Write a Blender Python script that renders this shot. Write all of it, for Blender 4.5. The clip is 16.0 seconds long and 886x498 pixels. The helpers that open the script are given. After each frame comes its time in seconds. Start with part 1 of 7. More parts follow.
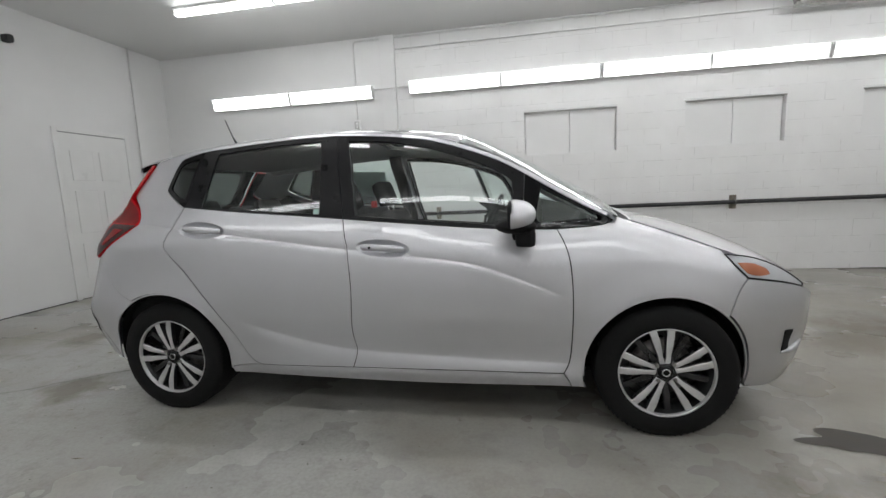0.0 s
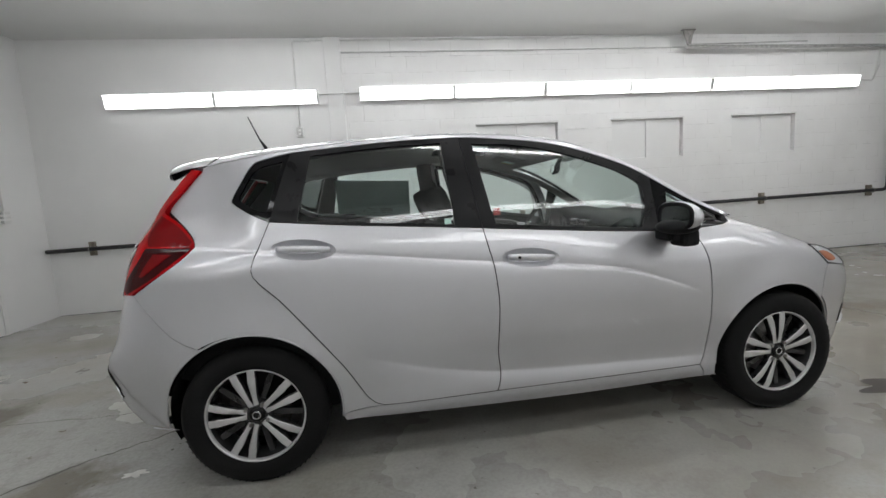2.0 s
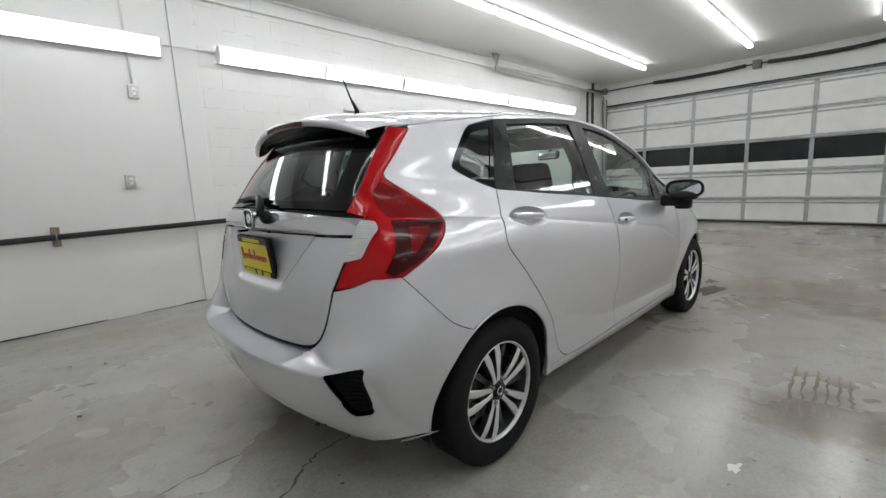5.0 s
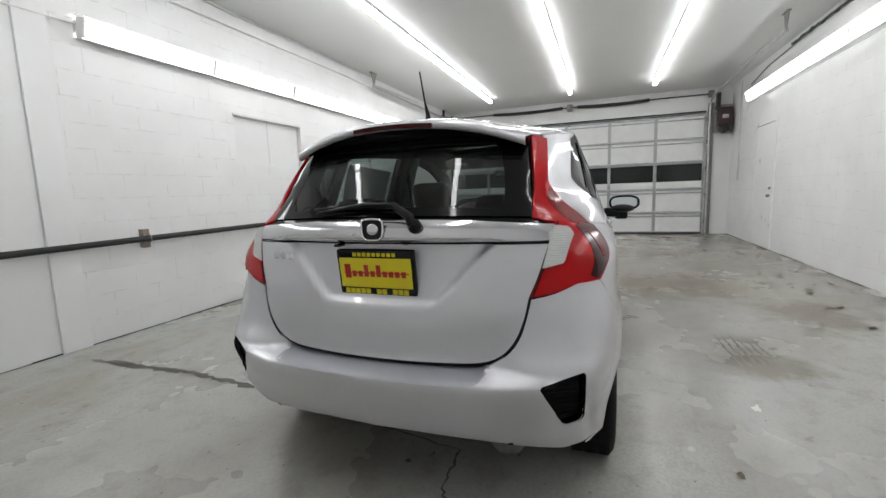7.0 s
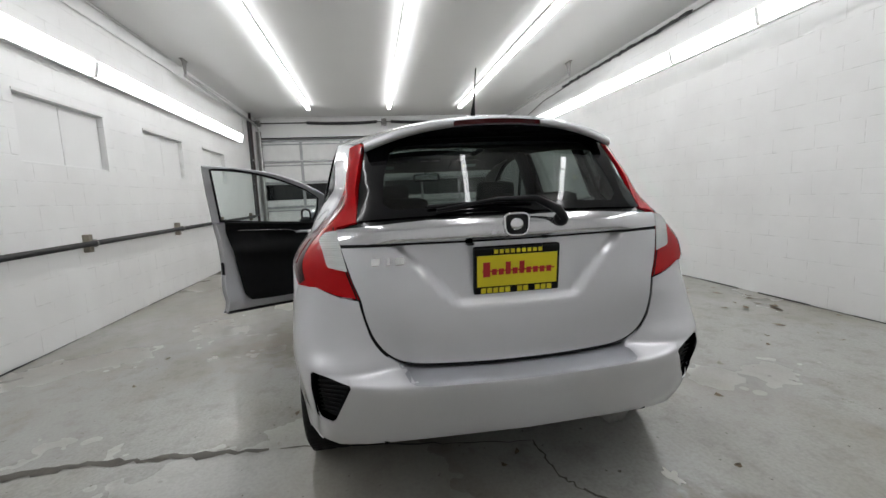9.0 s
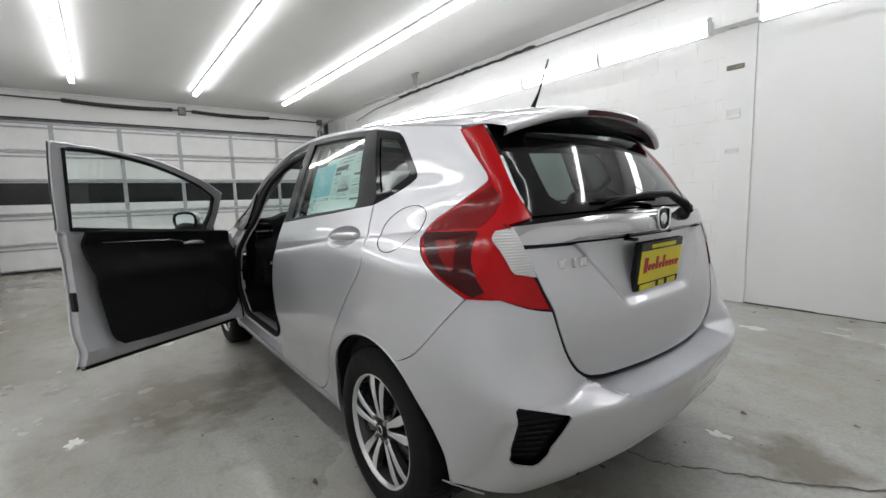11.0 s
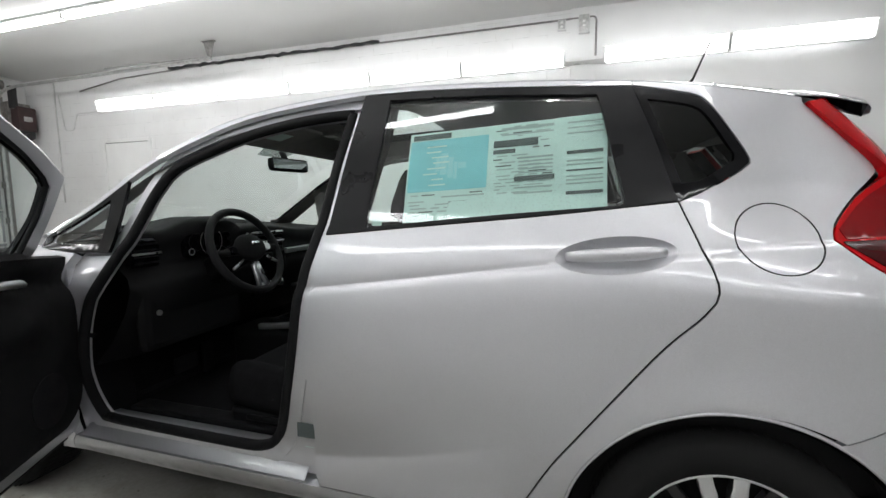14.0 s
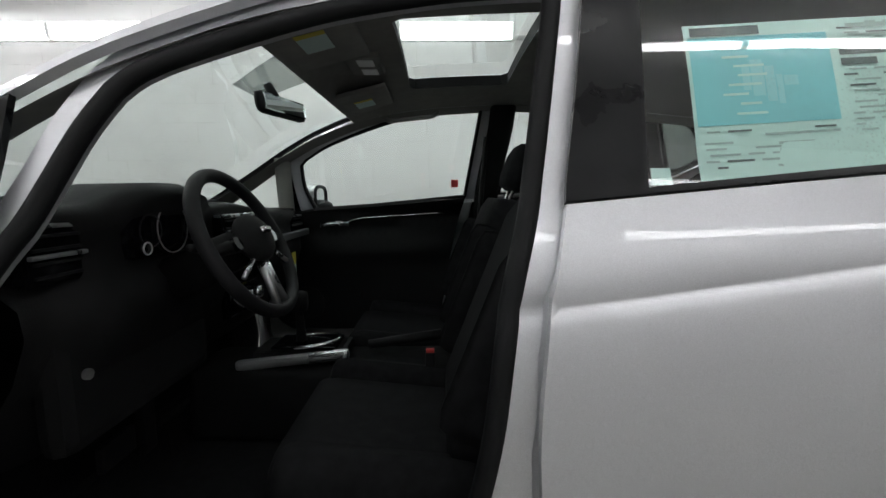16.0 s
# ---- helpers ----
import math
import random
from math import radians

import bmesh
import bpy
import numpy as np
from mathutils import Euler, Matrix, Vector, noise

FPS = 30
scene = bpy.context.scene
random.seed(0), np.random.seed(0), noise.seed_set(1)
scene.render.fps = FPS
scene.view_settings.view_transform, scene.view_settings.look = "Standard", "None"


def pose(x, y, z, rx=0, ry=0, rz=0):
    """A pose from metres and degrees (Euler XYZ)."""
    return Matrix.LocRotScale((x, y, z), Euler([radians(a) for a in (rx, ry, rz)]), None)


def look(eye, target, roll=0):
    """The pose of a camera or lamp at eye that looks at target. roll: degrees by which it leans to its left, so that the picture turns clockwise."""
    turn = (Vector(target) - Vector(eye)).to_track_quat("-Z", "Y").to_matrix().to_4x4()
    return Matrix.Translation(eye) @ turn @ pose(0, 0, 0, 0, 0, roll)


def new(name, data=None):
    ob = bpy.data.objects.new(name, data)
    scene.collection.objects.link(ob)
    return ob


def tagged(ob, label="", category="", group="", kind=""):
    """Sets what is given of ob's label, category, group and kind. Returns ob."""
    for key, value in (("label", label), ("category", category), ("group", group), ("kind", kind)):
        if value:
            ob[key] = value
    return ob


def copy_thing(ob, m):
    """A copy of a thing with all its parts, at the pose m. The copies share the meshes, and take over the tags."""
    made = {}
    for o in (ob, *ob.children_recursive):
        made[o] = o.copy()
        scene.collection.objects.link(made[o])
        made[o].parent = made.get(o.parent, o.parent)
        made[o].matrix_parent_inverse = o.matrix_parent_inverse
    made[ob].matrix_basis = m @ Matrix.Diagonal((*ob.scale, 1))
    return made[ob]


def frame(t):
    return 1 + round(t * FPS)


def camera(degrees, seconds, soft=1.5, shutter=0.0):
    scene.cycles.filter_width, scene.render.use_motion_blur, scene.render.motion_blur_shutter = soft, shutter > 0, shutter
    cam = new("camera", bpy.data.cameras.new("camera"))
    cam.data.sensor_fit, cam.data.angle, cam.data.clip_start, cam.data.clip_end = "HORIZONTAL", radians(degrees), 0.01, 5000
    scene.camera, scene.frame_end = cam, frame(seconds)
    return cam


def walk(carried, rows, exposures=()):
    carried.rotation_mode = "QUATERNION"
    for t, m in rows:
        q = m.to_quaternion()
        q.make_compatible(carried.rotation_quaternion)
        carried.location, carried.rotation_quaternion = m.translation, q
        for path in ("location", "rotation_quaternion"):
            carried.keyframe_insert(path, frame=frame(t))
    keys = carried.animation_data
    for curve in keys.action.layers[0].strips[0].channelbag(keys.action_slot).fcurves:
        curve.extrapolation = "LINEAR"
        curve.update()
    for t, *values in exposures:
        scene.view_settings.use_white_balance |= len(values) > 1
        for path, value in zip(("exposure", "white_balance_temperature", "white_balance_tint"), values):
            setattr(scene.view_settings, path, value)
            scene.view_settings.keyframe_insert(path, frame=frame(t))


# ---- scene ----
cam = camera(92.0, 16.0)
PATH = [
    (0, (0.642, -2.769, 1.144), (0.279, -0.82, 0.877), -2.4),
    (0.5, (0.308, -2.757, 1.16), (0.134, -0.78, 0.911), -3.7),
    (1, (-0.02, -2.693, 1.162), (-0.058, -0.713, 0.886), -3.5),
    (1.5, (-0.33, -2.668, 1.163), (-0.27, -0.682, 0.936), -3.2),
    (2, (-0.673, -2.647, 1.172), (-0.401, -0.68, 0.937), -3.5),
    (2.5, (-1.023, -2.569, 1.18), (-0.605, -0.631, 0.917), -4.8),
    (3, (-1.342, -2.489, 1.174), (-0.73, -0.603, 0.908), -3.7),
    (3.5, (-1.677, -2.367, 1.16), (-0.885, -0.554, 0.872), -3.2),
    (6, (-2.967, -1.345, 1.162), (-1.293, -0.295, 0.854), -2.5),
    (6.5, (-3.108, -1.059, 1.155), (-1.341, -0.171, 0.857), -2.3),
    (7, (-3.222, -0.774, 1.163), (-1.366, -0.075, 0.902), -2.0),
    (7.5, (-3.322, -0.485, 1.169), (-1.386, -0.041, 0.938), -2.9),
    (8, (-3.358, -0.16, 1.16), (-1.384, 0.051, 0.915), -3.7),
    (8.5, (-3.347, 0.156, 1.155), (-1.366, 0.129, 0.885), -2.5),
    (9, (-3.295, 0.493, 1.146), (-1.336, 0.174, 0.903), -2.6),
    (11.5, (-2.317, 1.686, 1.124), (-0.911, 0.288, 0.863), -1.1),
    (12, (-2.041, 1.801, 1.106), (-0.798, 0.26, 0.827), -0.5),
    (12.5, (-1.738, 1.876, 1.115), (-0.619, 0.238, 0.862), 0.0),
    (13, (-1.457, 1.932, 1.115), (-0.548, 0.167, 0.875), -0.2),
    (13.5, (-1.176, 1.909, 1.108), (-0.465, 0.051, 0.903), -0.8),
    (14, (-0.909, 1.86, 1.115), (-0.338, -0.045, 0.907), -0.5),
    (14.5, (-0.646, 1.811, 1.116), (-0.259, -0.139, 0.899), -1.1),
    (15, (-0.426, 1.704, 1.078), (-0.193, -0.268, 0.842), -0.9),
    (15.5, (-0.22, 1.548, 1.081), (-0.033, -0.43, 0.849), -1.3),
    (16, (-0.046, 1.396, 1.043), (-0.061, -0.588, 0.789), -0.2),
]
EXPOSURES = [(0.0, -0.08), (3.5, 0.0), (6.0, 0.25), (8.0, 0.28), (9.0, 0.18), (11.5, 0.36), (13.5, 0.36), (14.5, 0.3), (16.0, 0.15)]
walk(cam, [(t, look(eye, target, roll)) for t, eye, target, roll in PATH], EXPOSURES)

# ---- world and exposure ----
scene.view_settings.exposure = 0.0
world = bpy.data.worlds.new("dusk")
scene.world = world
world.use_nodes = True
world.node_tree.nodes["Background"].inputs["Color"].default_value = (0.02, 0.022, 0.025, 1)
world.node_tree.nodes["Background"].inputs["Strength"].default_value = 0.2
TUBE_WATTS = 7.8


# ---- materials ----
def shader(name):
    m = bpy.data.materials.new(name)
    m.use_nodes = True
    nt = m.node_tree
    return m, nt, nt.nodes["Principled BSDF"]


def node(nt, kind, **values):
    n = nt.nodes.new(kind)
    for key, value in values.items():
        n.inputs[key.replace("_", " ")].default_value = value
    return n


def ramp(nt, source, stops):
    r = nt.nodes.new("ShaderNodeValToRGB")
    while len(r.color_ramp.elements) < len(stops):
        r.color_ramp.elements.new(0.5)
    for e, (place, value) in zip(r.color_ramp.elements, stops):
        e.position = place
        e.color = (value, value, value, 1) if isinstance(value, (int, float)) else (*value, 1)
    nt.links.new(source, r.inputs["Fac"])
    return r.outputs["Color"]


def mix(nt, fac, a, b, blend="MIX"):
    m = nt.nodes.new("ShaderNodeMix")
    m.data_type, m.blend_type = "RGBA", blend
    for slot, value in ((0, fac), (6, a), (7, b)):
        if isinstance(value, (int, float)):
            m.inputs[slot].default_value = value
        elif isinstance(value, tuple):
            m.inputs[slot].default_value = (*value, 1)
        else:
            nt.links.new(value, m.inputs[slot])
    return m.outputs[2]


def coords(nt, scale=(1, 1, 1)):
    tc = nt.nodes.new("ShaderNodeTexCoord")
    mp = nt.nodes.new("ShaderNodeMapping")
    mp.inputs["Scale"].default_value = scale
    nt.links.new(tc.outputs["Object"], mp.inputs["Vector"])
    return mp.outputs["Vector"]


def noise_of(nt, vec, scale, detail=4, rough=0.55):
    n = node(nt, "ShaderNodeTexNoise", Scale=scale, Detail=detail, Roughness=rough)
    nt.links.new(vec, n.inputs["Vector"])
    return n.outputs["Fac"]


def bump(nt, bsdf, height, strength, distance=0.01):
    b = node(nt, "ShaderNodeBump", Strength=strength, Distance=distance)
    nt.links.new(height, b.inputs["Height"])
    nt.links.new(b.outputs["Normal"], bsdf.inputs["Normal"])


def surface(name, colour, rough=0.5, metal=0.0, vary=0.08, scale=6.0, grain=120.0, relief=0.1, coat=0.0, spread=0.12, spec=0.5):
    """A plain surface with large blotches and fine grain in colour, gloss and relief."""
    m, nt, p = shader(name)
    v = coords(nt)
    big, fine = noise_of(nt, v, scale), noise_of(nt, v, grain, 2)
    dark = tuple(c * (1 - 2.2 * vary) for c in colour)
    light = tuple(min(1.0, c * (1 + vary)) for c in colour)
    nt.links.new(mix(nt, ramp(nt, big, [(0.3, 0.0), (0.7, 1.0)]), dark, light), p.inputs["Base Color"])
    nt.links.new(ramp(nt, big, [(0.25, max(0.02, rough - spread)), (0.75, min(1.0, rough + spread))]), p.inputs["Roughness"])
    p.inputs["Metallic"].default_value = metal
    p.inputs["Coat Weight"].default_value = coat
    p.inputs["Specular IOR Level"].default_value = spec
    if relief:
        bump(nt, p, fine, relief, 0.002)
    return m


def glow(name, colour, strength):
    m, nt, p = shader(name)
    p.inputs["Base Color"].default_value = (0.8, 0.8, 0.8, 1)
    p.inputs["Emission Color"].default_value = (*colour, 1)
    p.inputs["Emission Strength"].default_value = strength
    return m


def clear(name, tint, rough=0.0, wet=0.0, shine=0.075):
    """Thin glazing: see-through with a mirror's gloss at grazing angles."""
    m, nt, p = shader(name)
    nt.nodes.remove(p)
    out = nt.nodes["Material Output"]
    thin = node(nt, "ShaderNodeBsdfTransparent", Color=(*tint, 1))
    gloss = node(nt, "ShaderNodeBsdfGlossy", Color=(1, 1, 1, 1), Roughness=rough)
    lw = node(nt, "ShaderNodeLayerWeight", Blend=0.5)
    pw = nt.nodes.new("ShaderNodeMath")
    pw.operation, pw.inputs[1].default_value = "POWER", 4.0
    fr = nt.nodes.new("ShaderNodeMath")
    fr.operation, fr.inputs[1].default_value, fr.inputs[2].default_value = "MULTIPLY_ADD", 0.9, shine
    nt.links.new(lw.outputs["Facing"], pw.inputs[0])
    nt.links.new(pw.outputs[0], fr.inputs[0])
    mx = nt.nodes.new("ShaderNodeMixShader")
    nt.links.new(fr.outputs[0], mx.inputs[0])
    nt.links.new(thin.outputs[0], mx.inputs[1])
    nt.links.new(gloss.outputs[0], mx.inputs[2])
    if wet:
        v = coords(nt)
        vor = node(nt, "ShaderNodeTexVoronoi", Scale=150.0)
        nt.links.new(v, vor.inputs["Vector"])
        gate = noise_of(nt, v, 5.0, 3)
        drops = ramp(nt, vor.outputs["Distance"], [(0.0, 1.0), (0.42, 0.0)])
        amount = mix(nt, ramp(nt, gate, [(0.47, 0.0), (0.62, 1.0)]), (0.0, 0.0, 0.0), drops)
        film = node(nt, "ShaderNodeBsdfDiffuse", Color=(0.55, 0.6, 0.6, 1))
        veil = nt.nodes.new("ShaderNodeMixShader")
        scaled = nt.nodes.new("ShaderNodeMath")
        scaled.operation = "MULTIPLY"
        scaled.inputs[1].default_value = wet
        nt.links.new(amount, scaled.inputs[0])
        nt.links.new(scaled.outputs[0], veil.inputs[0])
        nt.links.new(mx.outputs[0], veil.inputs[1])
        nt.links.new(film.outputs[0], veil.inputs[2])
        mx = veil
    nt.links.new(mx.outputs[0], out.inputs["Surface"])
    return m


def block_wall():
    """White-painted concrete blocks: faint running-bond joints under many coats of paint."""
    m, nt, p = shader("painted_block")
    v = coords(nt)
    sx = nt.nodes.new("ShaderNodeSeparateXYZ")
    cx = nt.nodes.new("ShaderNodeCombineXYZ")
    nt.links.new(v, sx.inputs[0])
    nt.links.new(sx.outputs["X"], cx.inputs["X"])
    nt.links.new(sx.outputs["Z"], cx.inputs["Y"])
    br = node(nt, "ShaderNodeTexBrick", Scale=1.0)
    br.inputs["Brick Width"].default_value, br.inputs["Row Height"].default_value = 0.40, 0.203
    br.inputs["Mortar Size"].default_value, br.inputs["Mortar Smooth"].default_value = 0.006, 0.6
    nt.links.new(cx.outputs[0], br.inputs["Vector"])
    big, mid = noise_of(nt, v, 1.3, 4), noise_of(nt, v, 9.0, 5)
    worn = mix(nt, ramp(nt, mid, [(0.44, 0.0), (0.64, 0.9)]), (0.0, 0.0, 0.0), br.outputs["Fac"])
    base = mix(nt, ramp(nt, big, [(0.3, 0.0), (0.7, 1.0)]), (0.74, 0.735, 0.73), (0.82, 0.82, 0.815))
    nt.links.new(mix(nt, worn, base, (0.62, 0.615, 0.605)), p.inputs["Base Color"])
    p.inputs["Roughness"].default_value = 0.42
    inv = nt.nodes.new("ShaderNodeMath")
    inv.operation, inv.inputs[0].default_value = "SUBTRACT", 1.0
    nt.links.new(worn, inv.inputs[1])
    add = nt.nodes.new("ShaderNodeMath")
    add.operation, add.inputs[1].default_value = "MULTIPLY_ADD", 0.35
    nt.links.new(mid, add.inputs[0])
    nt.links.new(inv.outputs[0], add.inputs[2])
    bump(nt, p, add.outputs[0], 0.45, 0.006)
    return m


def concrete():
    """Sealed grey-beige concrete: worn gloss, brown stains, tyre marks, fine dirt."""
    m, nt, p = shader("sealed_concrete")
    v = coords(nt)
    drag = coords(nt, (0.7, 1.1, 1))
    big, mid, fine = noise_of(nt, v, 0.55, 5, 0.6), noise_of(nt, drag, 2.6, 6, 0.65), noise_of(nt, v, 60.0, 3)
    base = mix(nt, ramp(nt, mid, [(0.2, 0.0), (0.8, 1.0)]), (0.385, 0.383, 0.36), (0.44, 0.44, 0.42))
    stain = ramp(nt, noise_of(nt, drag, 0.9, 5, 0.55), [(0.44, 0.0), (0.72, 0.75)])
    base = mix(nt, stain, base, (0.25, 0.215, 0.155))
    # wet dirt carried in through the roll-up door, thinning out towards the back
    split = nt.nodes.new("ShaderNodeSeparateXYZ")
    nt.links.new(v, split.inputs[0])
    along = nt.nodes.new("ShaderNodeMapRange")
    along.inputs["From Min"].default_value, along.inputs["From Max"].default_value = -0.6, 3.2
    nt.links.new(split.outputs["X"], along.inputs["Value"])
    wash = ramp(nt, noise_of(nt, drag, 1.6, 6, 0.68), [(0.30, 0.25), (0.62, 0.9)])
    dirty = mix(nt, along.outputs["Result"], (0.0, 0.0, 0.0), wash)
    base = mix(nt, dirty, base, (0.215, 0.195, 0.155))
    # old oil and mud patches with ragged edges
    ragged = noise_of(nt, v, 3.4, 6, 0.7)
    for x, y, r in ((0.3, 1.25, 0.85), (-0.05, -1.75, 0.5), (2.3, -1.5, 1.2), (-3.1, 0.2, 0.35), (-2.15, -0.65, 0.35), (1.3, -2.5, 0.8), (3.2, 0.6, 1.0)):
        far = nt.nodes.new("ShaderNodeVectorMath")
        far.operation, far.inputs[1].default_value = "DISTANCE", (x, y, 0.0)
        nt.links.new(v, far.inputs[0])
        near = nt.nodes.new("ShaderNodeMapRange")
        for key, value in (("From Min", r), ("From Max", r * 0.25), ("To Min", 0.0), ("To Max", 0.42)):
            near.inputs[key].default_value = value
        nt.links.new(far.outputs["Value"], near.inputs["Value"])
        both_ = nt.nodes.new("ShaderNodeMath")
        both_.operation = "ADD"
        nt.links.new(near.outputs["Result"], both_.inputs[0])
        nt.links.new(ragged, both_.inputs[1])
        base = mix(nt, ramp(nt, both_.outputs[0], [(0.66, 0.0), (0.92, 0.8)]), base, (0.15, 0.125, 0.085))
    spots = noise_of(nt, v, 7.0, 6, 0.7)
    base = mix(nt, ramp(nt, spots, [(0.50, 0.0), (0.80, 0.55)]), base, (0.16, 0.145, 0.12))
    pits = noise_of(nt, v, 22.0, 3, 0.6)
    base = mix(nt, ramp(nt, pits, [(0.68, 0.0), (0.74, 0.85)]), base, (0.10, 0.09, 0.07))
    base = mix(nt, ramp(nt, fine, [(0.35, 0.25), (0.6, 0.0)]), base, (0.22, 0.22, 0.2))
    nt.links.new(base, p.inputs["Base Color"])
    nt.links.new(ramp(nt, big, [(0.3, 0.16), (0.5, 0.25), (0.7, 0.36)]), p.inputs["Roughness"])
    bump(nt, p, mix(nt, 0.6, mid, fine), 0.06, 0.003)
    return m


WALL = block_wall()
FLAT_WALL = surface("painted_plaster", (0.79, 0.79, 0.785), 0.45, vary=0.02, scale=1.2, grain=40, relief=0.06)
CEILING = surface("ceiling_paint", (0.71, 0.71, 0.70), 0.4, vary=0.02, scale=1.0, grain=30, relief=0.05)
FLOOR = concrete()
CRACK = surface("crack_filler", (0.10, 0.09, 0.075), 0.6, vary=0.2, scale=20)
OIL = surface("oil_stain", (0.055, 0.045, 0.035), 0.5, vary=0.25, scale=9)
SCRAP = surface("dead_leaf", (0.14, 0.10, 0.06), 0.8, vary=0.3, scale=60)
PLASTER_CHIP = surface("spilled_plaster", (0.75, 0.74, 0.7), 0.7)
DOOR_WHITE = surface("door_paint", (0.8, 0.8, 0.79), 0.35, vary=0.02, scale=3)
GAP = surface("dark_gap", (0.02, 0.02, 0.02), 0.8)
PIPE_BLACK = surface("black_pipe", (0.022, 0.022, 0.024), 0.45, vary=0.15, scale=10)
PIPE_BROWN = surface("rusty_pipe", (0.045, 0.03, 0.03), 0.5, vary=0.2, scale=10)
WOOD_BLOCK = surface("grey_wood", (0.25, 0.22, 0.18), 0.7, vary=0.2, scale=15)
STEEL = surface("galvanised", (0.55, 0.55, 0.54), 0.4, 0.8, vary=0.15, scale=25)
DULL_STEEL = surface("dark_galvanised", (0.30, 0.29, 0.28), 0.5, 0.6, vary=0.2, scale=25)
CONDUIT = surface("painted_conduit", (0.72, 0.72, 0.71), 0.4, vary=0.05)
DOOR_SKIN = surface("door_skin", (0.80, 0.80, 0.79), 0.4, vary=0.03, scale=4)
DOOR_RIB = surface("door_rib", (0.40, 0.41, 0.42), 0.35, 0.3, vary=0.08, scale=8)
NIGHT = surface("night_pane", (0.006, 0.007, 0.008), 0.08, vary=0.1)
MOTOR_RED = surface("motor_red", (0.05, 0.025, 0.025), 0.5, vary=0.2)
TUBE = glow("lit_diffuser", (0.975, 0.985, 1.0), TUBE_WATTS * 1.8)
WALL_TUBE = glow("lit_wall_diffuser", (0.965, 0.985, 1.0), TUBE_WATTS * 0.72)
FIXTURE = surface("fixture_metal", (0.8, 0.8, 0.79), 0.35, vary=0.03)


# ---- mesh helpers ----
def thing(name, label, category, group="", at=(0, 0, 0)):
    e = new(name)
    e.location = at
    return tagged(e, label, category, group)


def link(name, bm, material, parent=None, label="", smooth=False, materials=()):
    me = bpy.data.meshes.new(name)
    bm.to_mesh(me)
    bm.free()
    for m in (material, *materials):
        me.materials.append(m)
    if smooth:
        for poly in me.polygons:
            poly.use_smooth = True
    ob = new(name, me)
    if parent is not None:
        ob.parent = parent
    if label:
        ob["label"] = label
    return ob


def setting(name, bm, material, label, category, smooth=False):
    return tagged(link(name, bm, material, None, "", smooth), label, category, kind="structure")


def part(name, bm, material, parent, label="", smooth=False):
    return link(name, bm, material, parent, label, smooth)


def box(bm, lo, hi, bevel=0.0, m=None):
    made = bmesh.ops.create_cube(bm, size=1.0)["verts"]
    size = [b - a for a, b in zip(lo, hi)]
    mid = [(a + b) / 2 for a, b in zip(lo, hi)]
    bmesh.ops.scale(bm, vec=size, verts=made)
    bmesh.ops.translate(bm, vec=mid, verts=made)
    if bevel:
        edges = list({e for v in made for e in v.link_edges})
        made = bmesh.ops.bevel(bm, geom=edges, offset=bevel, segments=2, affect="EDGES", profile=0.6)["verts"]
    if m is not None:
        bmesh.ops.transform(bm, matrix=m, verts=made)
    return bm


def boxed(lo, hi, bevel=0.0, m=None):
    return box(bmesh.new(), lo, hi, bevel, m)


def tube_along(bm, path, radius, sides=10, closed=False):
    """A round tube through the points of a path."""
    pts = [Vector(p) for p in path]
    n = len(pts)
    rings = []
    side = None
    for i, p in enumerate(pts):
        a = pts[(i - 1) % n] if closed or i else p
        b = pts[(i + 1) % n] if closed or i < n - 1 else p
        t = (b - a).normalized()
        if side is None:
            side = t.orthogonal().normalized()
        side = (side - t * side.dot(t)).normalized()
        up = t.cross(side)
        r = radius[i] if isinstance(radius, (list, tuple)) else radius
        rings.append([bm.verts.new(p + r * (math.cos(k) * side + math.sin(k) * up)) for k in (2 * math.pi * j / sides for j in range(sides))])
    for i in range(n if closed else n - 1):
        a, b = rings[i], rings[(i + 1) % n]
        for j in range(sides):
            bm.faces.new((a[j], a[(j + 1) % sides], b[(j + 1) % sides], b[j]))
    if not closed:
        bm.faces.new(rings[0][::-1])
        bm.faces.new(rings[-1])
    return bm


def tubed(path, radius, sides=10, closed=False):
    return tube_along(bmesh.new(), path, radius, sides, closed)


def bend(path, r=0.08, steps=5):
    """Rounds the corners of a path."""
    pts = [Vector(p) for p in path]
    out = [pts[0]]
    for a, b, c in zip(pts, pts[1:], pts[2:]):
        u, w = (a - b).normalized(), (c - b).normalized()
        k = min(r, (a - b).length / 2, (c - b).length / 2)
        for i in range(steps + 1):
            t = i / steps
            out.append((b + u * k) * (1 - t) ** 2 + 2 * t * (1 - t) * b + (b + w * k) * t**2)
    return out + [pts[-1]]


def slab(points, lo, hi, axis="z"):
    """An upright or level prism over an outline: points in the other two axes."""
    bm = bmesh.new()

    def at(p, h):
        return {"z": (p[0], p[1], h), "y": (p[0], h, p[1]), "x": (h, p[0], p[1])}[axis]

    a = [bm.verts.new(at(p, lo)) for p in points]
    b = [bm.verts.new(at(p, hi)) for p in points]
    bm.faces.new(a)
    bm.faces.new(b)
    for i in range(len(points)):
        j = (i + 1) % len(points)
        bm.faces.new((a[i], a[j], b[j], b[i]))
    bmesh.ops.recalc_face_normals(bm, faces=bm.faces)
    return bm

# ---- the garage ----
X0, X1, YL, YR, TOP = -4.73, 8.26, 3.22, -3.44, 3.29

